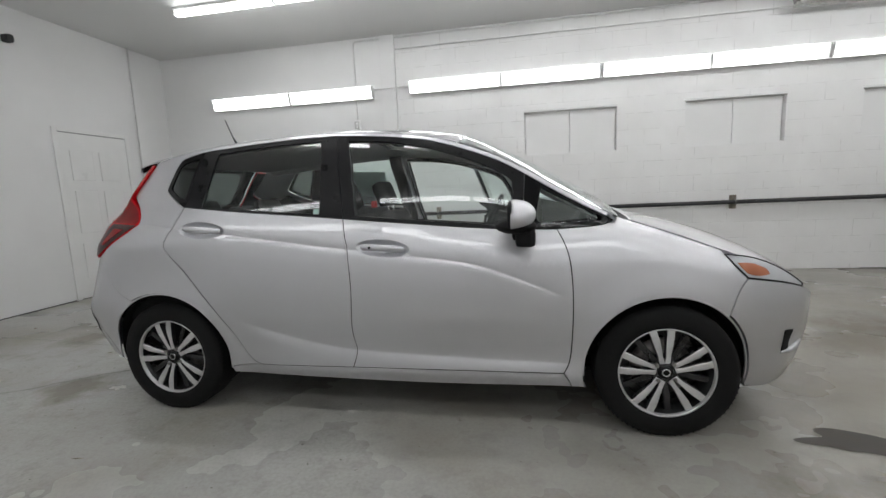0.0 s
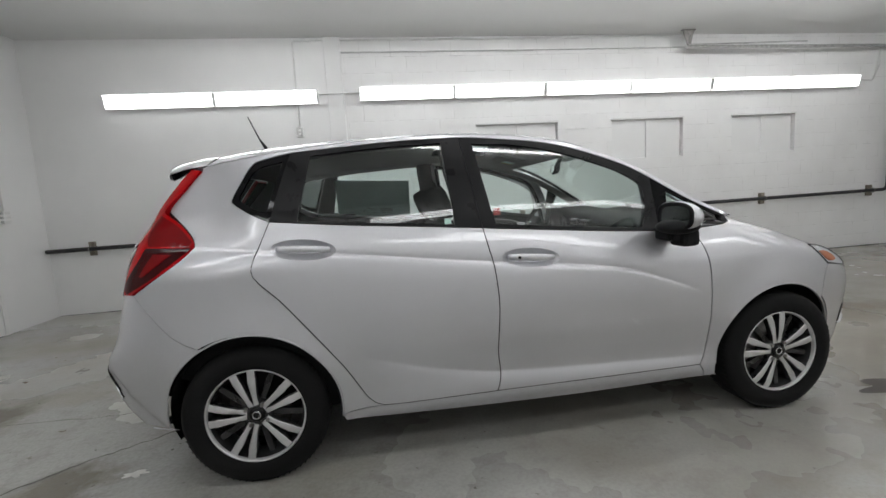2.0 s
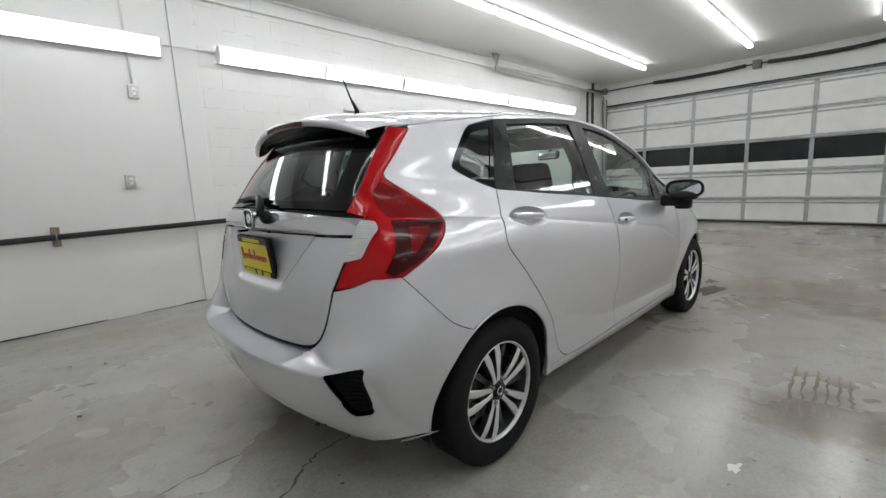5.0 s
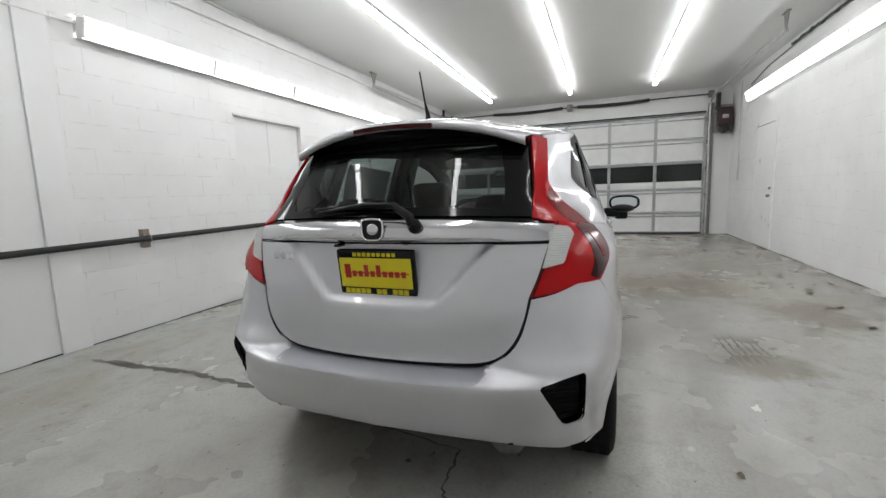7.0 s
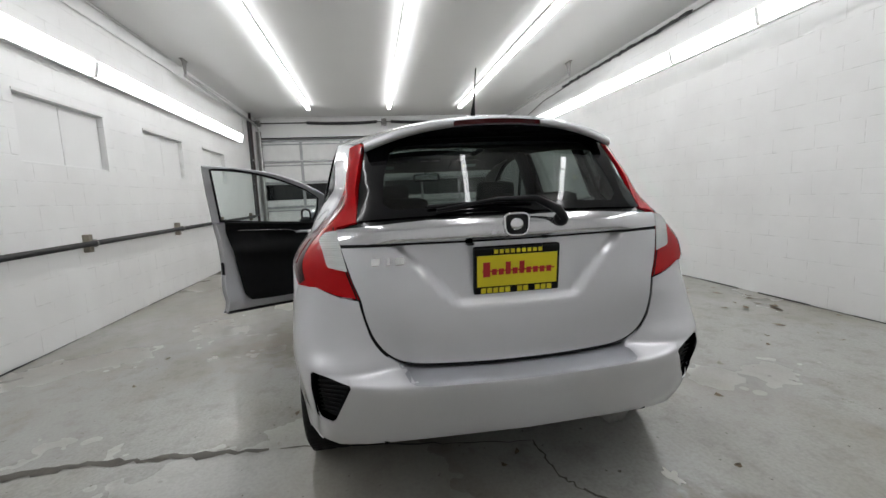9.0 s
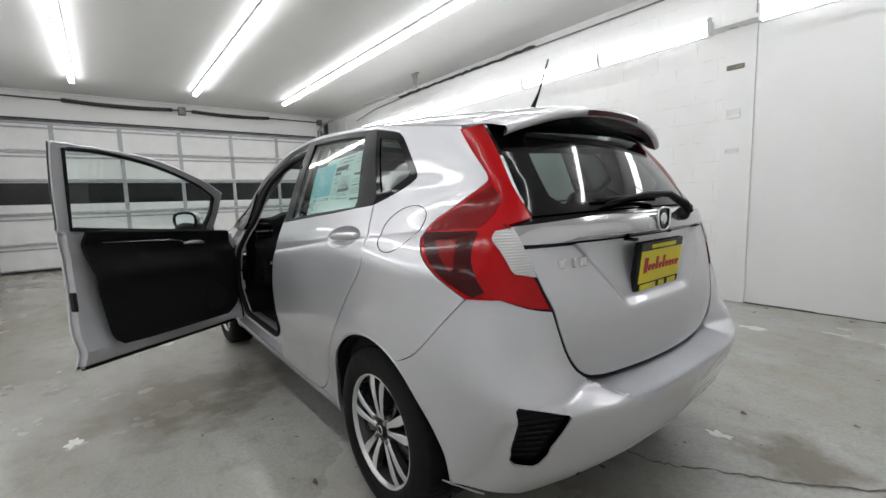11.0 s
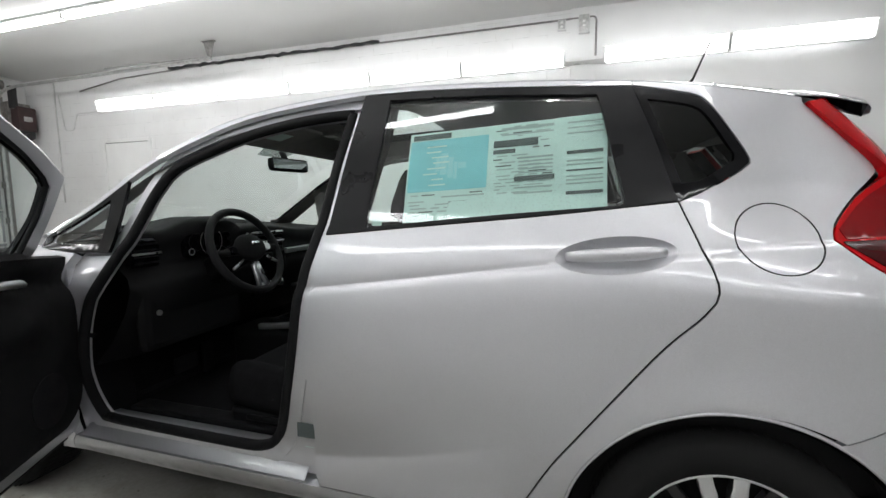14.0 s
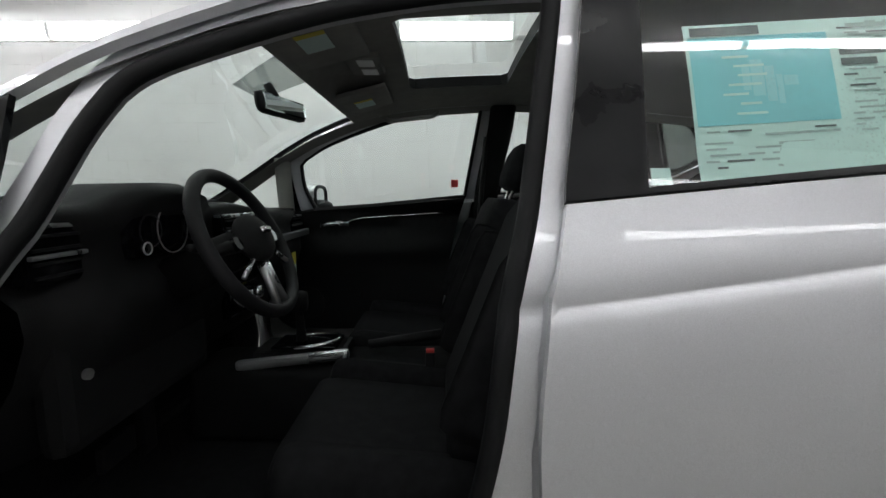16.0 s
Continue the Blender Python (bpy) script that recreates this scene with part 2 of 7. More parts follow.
setting("floor", boxed((X0 - 0.3, YR - 0.3, -0.2), (X1 + 0.3, YL + 0.3, 0.0)), FLOOR, "stained grey sealed concrete floor with a worn gloss", "floor")
setting("ceiling", boxed((X0 - 0.3, YR - 0.3, TOP), (X1 + 0.3, YL + 0.3, TOP + 0.2)), CEILING, "smooth white painted ceiling", "ceiling")

# left wall, with three bricked-up window recesses
WINDOWS = [(0.70, 1.87), (2.68, 3.80), (4.60, 5.68)]
WZ0, WZ1 = 1.57, 2.16
bm = bmesh.new()
box(bm, (X0 - 0.3, YL, 0), (X1 + 0.3, YL + 0.3, WZ0))
box(bm, (X0 - 0.3, YL, WZ1), (X1 + 0.3, YL + 0.3, TOP))
cuts = [X0 - 0.3] + [x for w in WINDOWS for x in w] + [X1 + 0.3]
for a, b in zip(cuts[::2], cuts[1::2]):
    box(bm, (a, YL, WZ0), (b, YL + 0.3, WZ1))
for a, b in WINDOWS:
    box(bm, (a, YL + 0.09, WZ0), (b, YL + 0.3, WZ1))
setting("wall_left", bm, WALL, "white-painted concrete block wall with blocked window recesses", "wall")
for i, (a, b) in enumerate(WINDOWS):
    w = tagged(new("window_%d" % (i + 1)), "blocked-up window recess, white-painted boards, closed", "window", kind="structure")
    w.location = ((a + b) / 2, YL, WZ0)
    h = (b - a) / 2
    for lo, hi in ((-h + 0.012, -0.004), (0.004, h - 0.012)):
        part("board", boxed((lo, 0.055, 0.02), (hi, 0.088, WZ1 - WZ0 - 0.03), 0.004), FLAT_WALL, w)
    part("sill", boxed((-h, 0.01, 0.0), (h, 0.088, 0.018), 0.004), FLAT_WALL, w)
    part("lintel", boxed((-h - 0.01, -0.012, WZ1 - WZ0 - 0.028), (h + 0.01, 0.088, WZ1 - WZ0 - 0.002), 0.004), CONDUIT, w)

setting("wall_right", boxed((X0 - 0.3, YR - 0.3, 0), (X1 + 0.3, YR, TOP)), WALL, "white-painted concrete block wall", "wall")
setting("wall_back", boxed((X0 - 0.3, YR, 0), (X0, YL, TOP)), FLAT_WALL, "plain white plastered wall", "wall")
setting("pilaster", boxed((-1.245, YL - 0.035, 0), (-1.035, YL + 0.01, TOP), 0.006), FLAT_WALL, "shallow white pilaster on the block wall", "wall trim")
setting("pilaster", boxed((-1.13, YR - 0.01, 0), (-0.86, YR + 0.03, TOP), 0.006), FLAT_WALL, "shallow white pilaster on the block wall", "wall trim")
# smooth plaster skins behind the pilasters
setting("wall_skin", boxed((X0, YL - 0.012, 0), (-1.247, YL + 0.005, TOP - 0.002)), FLAT_WALL, "smooth white plastered stretch of wall", "wall")
setting("wall_skin", boxed((X0, YR - 0.005, 0), (-1.132, YR + 0.012, TOP - 0.002)), FLAT_WALL, "smooth white plastered stretch of wall", "wall")

# front wall round the roll-up door
DY0, DY1, DH = -2.93, 3.17, 2.76
bm = bmesh.new()
box(bm, (X1, YR, 0), (X1 + 0.3, DY0, TOP))
box(bm, (X1, DY1, 0), (X1 + 0.3, YL, TOP))
box(bm, (X1, DY0, DH), (X1 + 0.3, DY1, TOP))
setting("wall_front", bm, FLAT_WALL, "white wall round the roll-up door", "wall")


def roll_up_door():
    d = tagged(new("door_1"), "closed white sectional roll-up door with a dark window row", "garage door", kind="structure")
    xs = X1 - 0.01
    rows = [0.03, 0.53, 1.08, 1.70, 2.22, 2.74]
    wide = (DY1 - DY0) / 6
    for r, (a, b) in enumerate(zip(rows, rows[1:])):
        if r == 2:
            part("section", boxed((xs, DY0, a + 0.003), (xs + 0.05, DY1, 1.235), 0.004), DOOR_SKIN, d)
            part("section", boxed((xs, DY0, 1.63), (xs + 0.05, DY1, b - 0.003), 0.004), DOOR_SKIN, d)
        else:
            part("section", boxed((xs, DY0, a + 0.003), (xs + 0.05, DY1, b - 0.003), 0.004), DOOR_SKIN, d)
        # the ribs along both edges of each section
        part("rib", boxed((xs - 0.035, DY0, b - 0.055), (xs - 0.002, DY1, b - 0.008), 0.006), DOOR_RIB, d)
        if r != 2:
            part("rib", boxed((xs - 0.018, DY0, b - 0.13), (xs - 0.002, DY1, b - 0.10), 0.004), DOOR_RIB, d)
    part("rib", boxed((xs - 0.03, DY0, 0.035), (xs - 0.002, DY1, 0.06), 0.004), DOOR_RIB, d)
    for k in range(7):
        y = DY0 + wide * k
        y0, y1 = max(DY0, y - 0.035), min(DY1, y + 0.035)
        for a, b in zip(rows, rows[1:]):
            part("stile", boxed((xs - 0.014, y0, a + 0.01), (xs - 0.001, y1, b - 0.06), 0.003), DOOR_RIB, d)
        if k < 6:
            part("pane", boxed((xs + 0.02, y + 0.035, 1.235), (xs + 0.03, y + wide - 0.035, 1.63)), NIGHT, d, "dark night-black window pane")
    part("rubber_seal", boxed((xs + 0.0, DY0, 0.001), (xs + 0.05, DY1, 0.029), 0.004), PIPE_BLACK, d, "black rubber seal")
    # flat black strip that paints the shade along the top of the door
    part("top_shade", boxed((xs - 0.004, DY0, 2.765), (xs + 0.006, DY1, 2.80)), PIPE_BLACK, d, "black strip standing in for the shade above the door")
    for side, y in ((1, DY1 - 0.07), (-1, DY0 - 0.06)):
        # the angle plate and the upright track beside the door
        part("jamb_plate", boxed((xs - 0.05, y - 0.03 - 0.06 * (side < 0), 0.0), (xs - 0.04, y + 0.03 + 0.06 * (side > 0), 2.95), 0.002), DULL_STEEL, d, "galvanised angle plate")
        run = bend([(xs - 0.09, y, 0.02), (xs - 0.09, y, 2.98), (xs - 0.45, y, 3.06), (3.72, y - side * 0.06, 3.06)], 0.36, 8)
        part("track", tubed(run, 0.024, 8), STEEL, d, "galvanised roller track")
        for z in (0.3, 0.9, 1.5, 2.1, 2.6):
            part("roller_bracket", boxed((xs - 0.10, y - 0.045, z - 0.05), (xs - 0.03, y + 0.045, z + 0.05), 0.006), DULL_STEEL, d)
        part("drum", tubed([(X1 - 0.14, y - 0.05, 3.13), (X1 - 0.14, y + 0.05, 3.13)], 0.075, 20), DULL_STEEL, d)
    part("shaft", tubed([(X1 - 0.14, DY0 - 0.1, 3.13), (X1 - 0.14, DY1, 3.13)], 0.014, 8), PIPE_BLACK, d)
    for a, b in ((-1.75, -0.15), (0.2, 1.95)):
        coil = [(X1 - 0.14, a + (b - a) * i / 40, 3.13 - 0.03 * math.sin(math.pi * i / 40)) for i in range(41)]
        bm = bmesh.new()
        tube_along(bm, coil, [0.034 + 0.006 * (i % 2) for i in range(41)], 12)
        part("spring", bm, PIPE_BLACK, d, "black torsion spring")
    part("bearing_plate", boxed((X1 - 0.19, -0.04, 3.05), (X1, 0.09, 3.2), 0.004), DULL_STEEL, d)
    return d


roll_up_door()
setting("header_trim", boxed((X1 - 0.05, DY0 - 0.3, TOP - 0.045), (X1 - 0.002, YL - 0.02, TOP - 0.003), 0.004), CONDUIT, "white trim along the top of the door wall", "trim")


def track_hanger(x, y):
    h = thing("track_hanger", "perforated grey steel angle hanger holding a door track", "bracket", "hangers under the ceiling", (x, y, 0))
    part("plate", slab([(0.09, TOP), (-0.09, TOP), (-0.02, 3.075), (0.03, 3.075)], -0.004, 0.004, "y"), DULL_STEEL, h)
    part("flange", boxed((-0.10, -0.02, TOP - 0.012), (0.10, 0.03, TOP - 0.001), 0.002), DULL_STEEL, h)
    part("rod", tubed([(0.0, 0, 3.09), (1.9, 0, 3.12)], 0.010, 6), STEEL, h)
    return h


track_hanger(3.74, 3.04)
track_hanger(3.74, -2.93)


def opener():
    o = thing("door_opener", "dark red and black door opener motor on the wall", "motor", at=(X1 - 0.25, -3.24, 2.28))
    part("housing", boxed((-0.10, -0.13, 0.12), (0.10, 0.13, 0.52), 0.03), MOTOR_RED, o)
    part("gearbox", boxed((-0.09, -0.10, 0.0), (0.09, 0.10, 0.13), 0.02), PIPE_BLACK, o)
    part("label_plate", boxed((-0.106, -0.06, 0.28), (-0.098, 0.06, 0.36), 0.003), STEEL, o)
    part("motor_can", tubed([(-0.02, 0.02, 0.02), (-0.16, 0.02, 0.02)], 0.06, 16), PIPE_BLACK, o)
    part("mounting_plate", boxed((0.10, -0.16, 0.02), (0.249, 0.16, 0.60), 0.005), DULL_STEEL, o)
    part("chain_guard", boxed((-0.05, 0.09, 0.48), (0.05, 0.17, 0.84), 0.01), PIPE_BLACK, o)
    return o


opener()


def strip_light(length, group, label, half=0.042, hood=False, lit=TUBE, deep=0.075):
    """A long wrap-round fluorescent light, along x from 0, lit side at its middle."""
    s = thing("strip_light", label, "light", group)
    n = 2
    for i in range(n):
        a, b = length * i / n, length * (i + 1) / n
        part("diffuser", boxed((a + 0.022, -half, -deep), (b - 0.022, half, 0.012), min(0.028, deep * 0.38)), lit, s, "glowing white acrylic diffuser", True)
        for x in (a + 0.001, b - 0.021):
            part("end_cap", boxed((x, -half - 0.004, -deep - 0.003), (x + 0.02, half + 0.004, 0.016), 0.01), FIXTURE, s, "white end cap")
    if hood:
        part("hood", boxed((0, -half - 0.014, -0.085), (length, -half - 0.006, 0.045), 0.003), FIXTURE, s, "white metal hood")
        # added lower plate: it only cuts the light on the wall beneath
        part("glare_plate", boxed((0, half + 0.006, -0.05), (length, half + 0.013, 0.045), 0.003), FIXTURE, s, "white plate added to keep light off the wall")
    part("channel", boxed((0, -0.048, 0.017), (length, 0.048, 0.045), 0.006), FIXTURE, s, "white metal channel")
    return s


first = strip_light(2.44, "ceiling lights", "lit white fluorescent strip light under the ceiling", 0.034, deep=0.034)
spots = [(x, y) for y in (1.74, -0.06, -1.74) for x in (-3.14, -0.33, 2.12, 4.57)]
first.location = (spots[0][0], spots[0][1], TOP - 0.047)
for x, y in spots[1:]:
    copy_thing(first, pose(x, y, TOP - 0.047))
# the wall rows, tipped out from the wall
wl = strip_light(2.49, "lights on the left wall", "lit white fluorescent strip light on the block wall", 0.075, True, WALL_TUBE)
wl.matrix_basis = pose(-3.84, YL - 0.048, 2.555, -78, 0, 0)
for x in (-0.84, 1.67, 4.18):
    copy_thing(wl, pose(x, YL - 0.048, 2.575, -78, 0, 0))
wr = strip_light(2.34, "lights on the right wall", "lit white fluorescent strip light on the block wall", 0.075, True, WALL_TUBE)
wr.matrix_basis = pose(-1.20, -3.225, 2.69, -78, 0, 180)
for x in (1.53, 3.87, 6.21):
    copy_thing(wr, pose(x, -3.225, 2.69, -78, 0, 180))
setting("light_rail", boxed((-3.6, YR, 2.67), (6.2, -3.262, 2.71), 0.004), FIXTURE, "white steel channel carrying the wall lights", "trim")

# conduits, painted with the walls
for path, r, name in (
    ([(-1.04, YL - 0.02, 3.10), (7.1, YL - 0.02, 3.12)], 0.010, "conduit"),
    ([(-1.62, YL - 0.024, 2.2), (-1.62, YL - 0.024, 3.25), (3.6, YL - 0.024, 3.27)], 0.010, "conduit"),
    ([(-1.36, YL - 0.03, 2.585), (-0.83, YL - 0.03, 2.6)], 0.008, "conduit"),
    ([(6.68, YL - 0.03, 2.6), (7.0, YL - 0.03, 2.58), (7.1, YL - 0.03, 2.8), (7.1, YL - 0.03, 3.1)], 0.009, "conduit"),
    ([(X0 + 0.02, 2.63, 1.3), (X0 + 0.02, 2.63, TOP)], 0.010, "conduit"),
    ([(6.9, YR + 0.025, 3.02), (6.0, YR + 0.025, 3.14), (4.2, YR + 0.025, 3.19), (-1.13, YR + 0.025, 3.18), (-1.13, YR + 0.06, 2.76), (-1.13, YR + 0.06, 2.70)], 0.011, "conduit"),
    ([(7.5, YR + 0.03, 3.2), (7.5, YR + 0.03, 1.2)], 0.012, "conduit"),
    ([(-0.84, YR + 0.15, 2.7), (-1.20, YR + 0.15, 2.7)], 0.009, "conduit"),
    ([(6.2, YR + 0.04, 2.68), (7.0, YR + 0.04, 2.66), (7.1, YR + 0.04, 2.4), (7.3, YR + 0.04, 2.4), (7.4, YR + 0.04, 3.0)], 0.008, "cable"),
):
    dark = path[0][0] == 6.9
    tagged(link(name, tubed(bend(path, 0.05), r, 8), DULL_STEEL if dark else CONDUIT, smooth=True), "thin electrical conduit fixed along the wall", "conduit", "conduits on the walls")


cr = random.Random(17)
wrap = [(1.5 + 0.085 * i, YR + 0.035, 3.195 + cr.uniform(-0.012, 0.012)) for i in range(42)]
tagged(link("cable", tubed(wrap, [cr.uniform(0.012, 0.026) for _ in wrap], 8), PIPE_BLACK, smooth=True), "lumpy black taped cable along the top of the block wall", "cable")


def utility_box(name, at, size, label):
    b = thing(name, label, "socket", at=at)
    w, d, h = size
    part("box", boxed((-w / 2, -d / 2, -h / 2), (w / 2, d / 2, h / 2), 0.006), CONDUIT, b)
    part("cover", boxed((-w / 2 + 0.008, -d / 2 - 0.004, -h / 2 + 0.008), (w / 2 - 0.008, d / 2 + 0.004, h / 2 - 0.008), 0.004), STEEL, b)
    for z in (-0.022, 0.022):
        part("outlet", boxed((-0.014 if d < w else -w / 2 - 0.006, -d / 2 - 0.006, z - 0.012), (0.014 if d < w else w / 2 + 0.006, d / 2 + 0.006, z + 0.012), 0.003), FIXTURE, b)
    return b


utility_box("wall_socket", (-1.75, YL - 0.04, 1.29), (0.085, 0.05, 0.12), "grey metal double socket on the plastered wall")
utility_box("wall_socket", (X0 + 0.03, 2.63, 1.25), (0.05, 0.085, 0.13), "grey metal double socket beside the white door")
utility_box("wall_socket", (-1.62, YL - 0.04, 2.12), (0.085, 0.05, 0.12), "white-painted socket below the conduit")
utility_box("junction_box", (-0.76, YR + 0.03, 3.12), (0.09, 0.05, 0.11), "white junction box under the conduit")
utility_box("junction_box", (-1.0, YR + 0.055, 3.10), (0.12, 0.04, 0.2), "white-painted junction box on the pilaster")

# horizontal pipe on the left wall
rail = thing("wall_pipe", "long black pipe on wooden blocks along the wall", "pipe")
part("pipe", tubed(bend([(X0 + 0.02, YL - 0.09, 0.815), (7.30, YL - 0.09, 0.89), (7.30, YL - 0.09, 3.1), (8.2, YL - 0.09, 3.13)], 0.10), 0.026, 12), PIPE_BLACK, rail, "", True)
for x in (-4.23, -2.35, -0.50, 1.30, 3.25, 5.1, 7.03):
    z = 0.815 + (x - X0) / 12.03 * 0.075
    part("block", boxed((x - 0.03, YL - 0.06, z - 0.085), (x + 0.03, YL, z + 0.085), 0.005), WOOD_BLOCK, rail, "weathered wooden block")
    part("clamp", tubed([(x, YL - 0.09 + 0.033 * math.cos(k), z + 0.033 * math.sin(k)) for k in np.linspace(0, 2 * math.pi, 14)[:-1]], 0.006, 6, True), DULL_STEEL, rail, "steel pipe clamp")
drop = thing("down_pipe", "rusty brown pipe down the corner of the wall", "pipe")
part("pipe", tubed(bend([(7.62, YL - 0.06, 0.3), (7.62, YL - 0.06, 2.9), (7.62, YL - 0.06, TOP)], 0.1), 0.03, 12), PIPE_BROWN, drop, "", True)
for z in (0.9, 2.2):
    part("strap", boxed((7.575, YL - 0.1, z - 0.015), (7.665, YL, z + 0.015), 0.003), DULL_STEEL, drop)


def panel_door(name, label, origin, turn, width, height, six):
    """A white door in its frame, in the x-z plane; it opens towards -y."""
    d = tagged(new(name), label, "door", kind="structure")
    d.matrix_basis = Matrix.Translation(origin) @ pose(0, 0, 0, 0, 0, turn)
    part("door_leaf", boxed((0, -0.012, 0.008), (width, 0.03, height), 0.003), DOOR_WHITE, d)
    if six:
        for a, b in ((0.12, 0.44), (0.54, 0.86)):
            for lo, hi in ((0.12, 0.34), (0.40, 0.66), (0.72, 0.9)):
                x0, x1, z0, z1 = width * a, width * b, height * lo, height * hi
                part("door_panel", boxed((x0, -0.020, z0), (x1, -0.010, z1), 0.008), DOOR_WHITE, d)
    for x in (-0.06, width + 0.005):
        part("casing", boxed((x, -0.02, 0.0), (x + 0.055, 0.03, height + 0.06), 0.004), DOOR_WHITE, d)
    part("casing", boxed((-0.004, -0.02, height + 0.008), (width + 0.004, 0.03, height + 0.06), 0.004), DOOR_WHITE, d)
    # near-black strips give the gaps above and below the leaf their shade
    part("gap", boxed((0.01, -0.016, height + 0.001), (width - 0.01, -0.008, height + 0.007)), GAP, d, "black strip for the shade in the gap over the door")
    part("gap", boxed((0.01, -0.004, 0.001), (width - 0.01, 0.01, 0.0075)), GAP, d, "black strip for the shade in the gap under the door")
    for z in (0.92, 1.05):
        bm = bmesh.new()
        bmesh.ops.create_uvsphere(bm, u_segments=14, v_segments=10, radius=0.028 if z < 1 else 0.024, matrix=pose(width - 0.07, -0.045 if z < 1 else -0.022, z))
        tube_along(bm, [(width - 0.07, -0.01, z), (width - 0.07, -0.045, z)], 0.012, 8)
        part("knob", bm, DULL_STEEL, d, "dull metal knob" if z < 1 else "dark deadbolt", True)
    return d


# back door in the wall behind the car: it faces +x
panel_door("door_2", "closed white six-panel door with metal knob", (X0 - 0.0, 1.52, 0), 90, 0.88, 2.03, True)
panel_door("door_3", "closed flush white door in the block wall", (6.45, YR, 0.0), 180, 0.92, 2.15, False)
tagged(link("wall_hook", boxed((X0, 1.1, 2.9), (X0 + 0.1, 1.17, 2.98), 0.02), PIPE_BLACK), "small black camera box high on the white wall", "box")

# dark uneven joint where the walls meet the floor
jr = random.Random(21)


def wall_joint(name, place, a, b):
    bm = bmesh.new()
    x = a
    while x < b:
        step_ = jr.uniform(0.15, 0.6)
        if jr.random() < 0.86:
            box(bm, (x, 0.0, 0.0), (min(b, x + step_), 0.004, jr.uniform(0.004, 0.012)))
        x += step_
    ob = setting(name, bm, GAP, "dark uneven gap between the wall and the concrete", "trim")
    ob.matrix_basis = place


wall_joint("joint_right", pose(0, YR + 0.013, 0), X0, X1)
wall_joint("joint_left", pose(0, YL - 0.017, 0), X0, X1)
wall_joint("joint_back", pose(X0 + 0.005, 0, 0, 0, 0, 90), YR, 1.45)


def wall_plate(z, w, h, material, label):
    p = thing("wall_plate", label, "plate", "plates on the pilaster", (-0.965, YR + 0.032, z))
    part("plate", boxed((-w / 2, 0.0, -h / 2), (w / 2, 0.012, h / 2), 0.004), material, p)
    for x in (-w / 2 + 0.015, w / 2 - 0.015):
        part("screw", tubed([(x, 0.012, 0), (x, 0.015, 0)], 0.004, 8), DULL_STEEL, p)


wall_plate(2.31, 0.15, 0.045, WOOD_BLOCK, "small brown bracket plate on the white pilaster")
wall_plate(1.87, 0.12, 0.09, CONDUIT, "white-painted blank plate on the pilaster")
wall_plate(1.51, 0.12, 0.05, CONDUIT, "white-painted blank plate on the pilaster")

# ---- floor marks ----
FADED = surface("faded_rubber", (0.17, 0.145, 0.11), 0.5, vary=0.2, scale=30)
rng = random.Random(4)


def streak(name, path, width, material, label, category):
    bm = bmesh.new()
    rows = []
    for i, (x, y) in enumerate(path):
        ax, ay = path[max(0, i - 1)]
        bx, by = path[min(len(path) - 1, i + 1)]
        d = Vector((bx - ax, by - ay, 0)).normalized()
        nrm = Vector((-d.y, d.x, 0))
        w = width * (0.35 + 0.9 * rng.random()) * (0.3 if i in (0, len(path) - 1) else 1)
        rows.append([bm.verts.new(Vector((x, y, 0.0025)) + nrm * w * s) for s in (-0.5, 0.5)])
    for a, b in zip(rows, rows[1:]):
        bm.faces.new((a[0], a[1], b[1], b[0]))
    return tagged(link(name, bm, material), label, category, kind="structure")


def wander(points, n, amount):
    out = []
    for (a, b), (c, d) in zip(points, points[1:]):
        for i in range(n):
            t = i / n
            out.append((a + (c - a) * t + rng.uniform(-amount, amount), b + (d - b) * t + rng.uniform(-amount, amount)))
    return out + [points[-1]]


streak("floor_crack", wander([(-1.25, 2.85), (-1.24, 2.18), (-1.22, 1.86), (-1.25, 1.49), (-1.29, 1.04)], 9, 0.014), 0.062, CRACK, "long dark crack in the concrete floor", "crack")
streak("floor_crack", wander([(-1.29, 1.0), (-1.40, 0.4), (-1.52, -0.18), (-1.80, -0.2), (-1.91, -0.28), (-2.18, -0.45), (-2.45, -0.68), (-3.3, -1.2)], 10, 0.010), 0.011, CRACK, "thin dark crack in the concrete floor", "crack")
streak("floor_crack", wander([(-2.0, 0.07), (-2.41, 0.04), (-3.2, 0.12), (-4.3, 0.2)], 10, 0.010), 0.008, CRACK, "thin dark crack in the concrete floor", "crack")


def puddle(x, y, rx, ry, material, label, seed):
    r = random.Random(seed)
    bm = bmesh.new()
    lobes = [(r.uniform(0.1, 0.35), r.uniform(0, 6.3)) for _ in range(5)]
    ring = []
    for k in range(48):
        a = 2 * math.pi * k / 48
        q = 1 + sum(h * math.sin((i + 2) * a + s) * 0.6 for i, (h, s) in enumerate(lobes))
        ring.append(bm.verts.new((x + rx * q * math.cos(a), y + ry * q * math.sin(a), 0.002)))
    bm.faces.new(ring)
    return tagged(link("stain", bm, material), label, "stain", kind="structure")


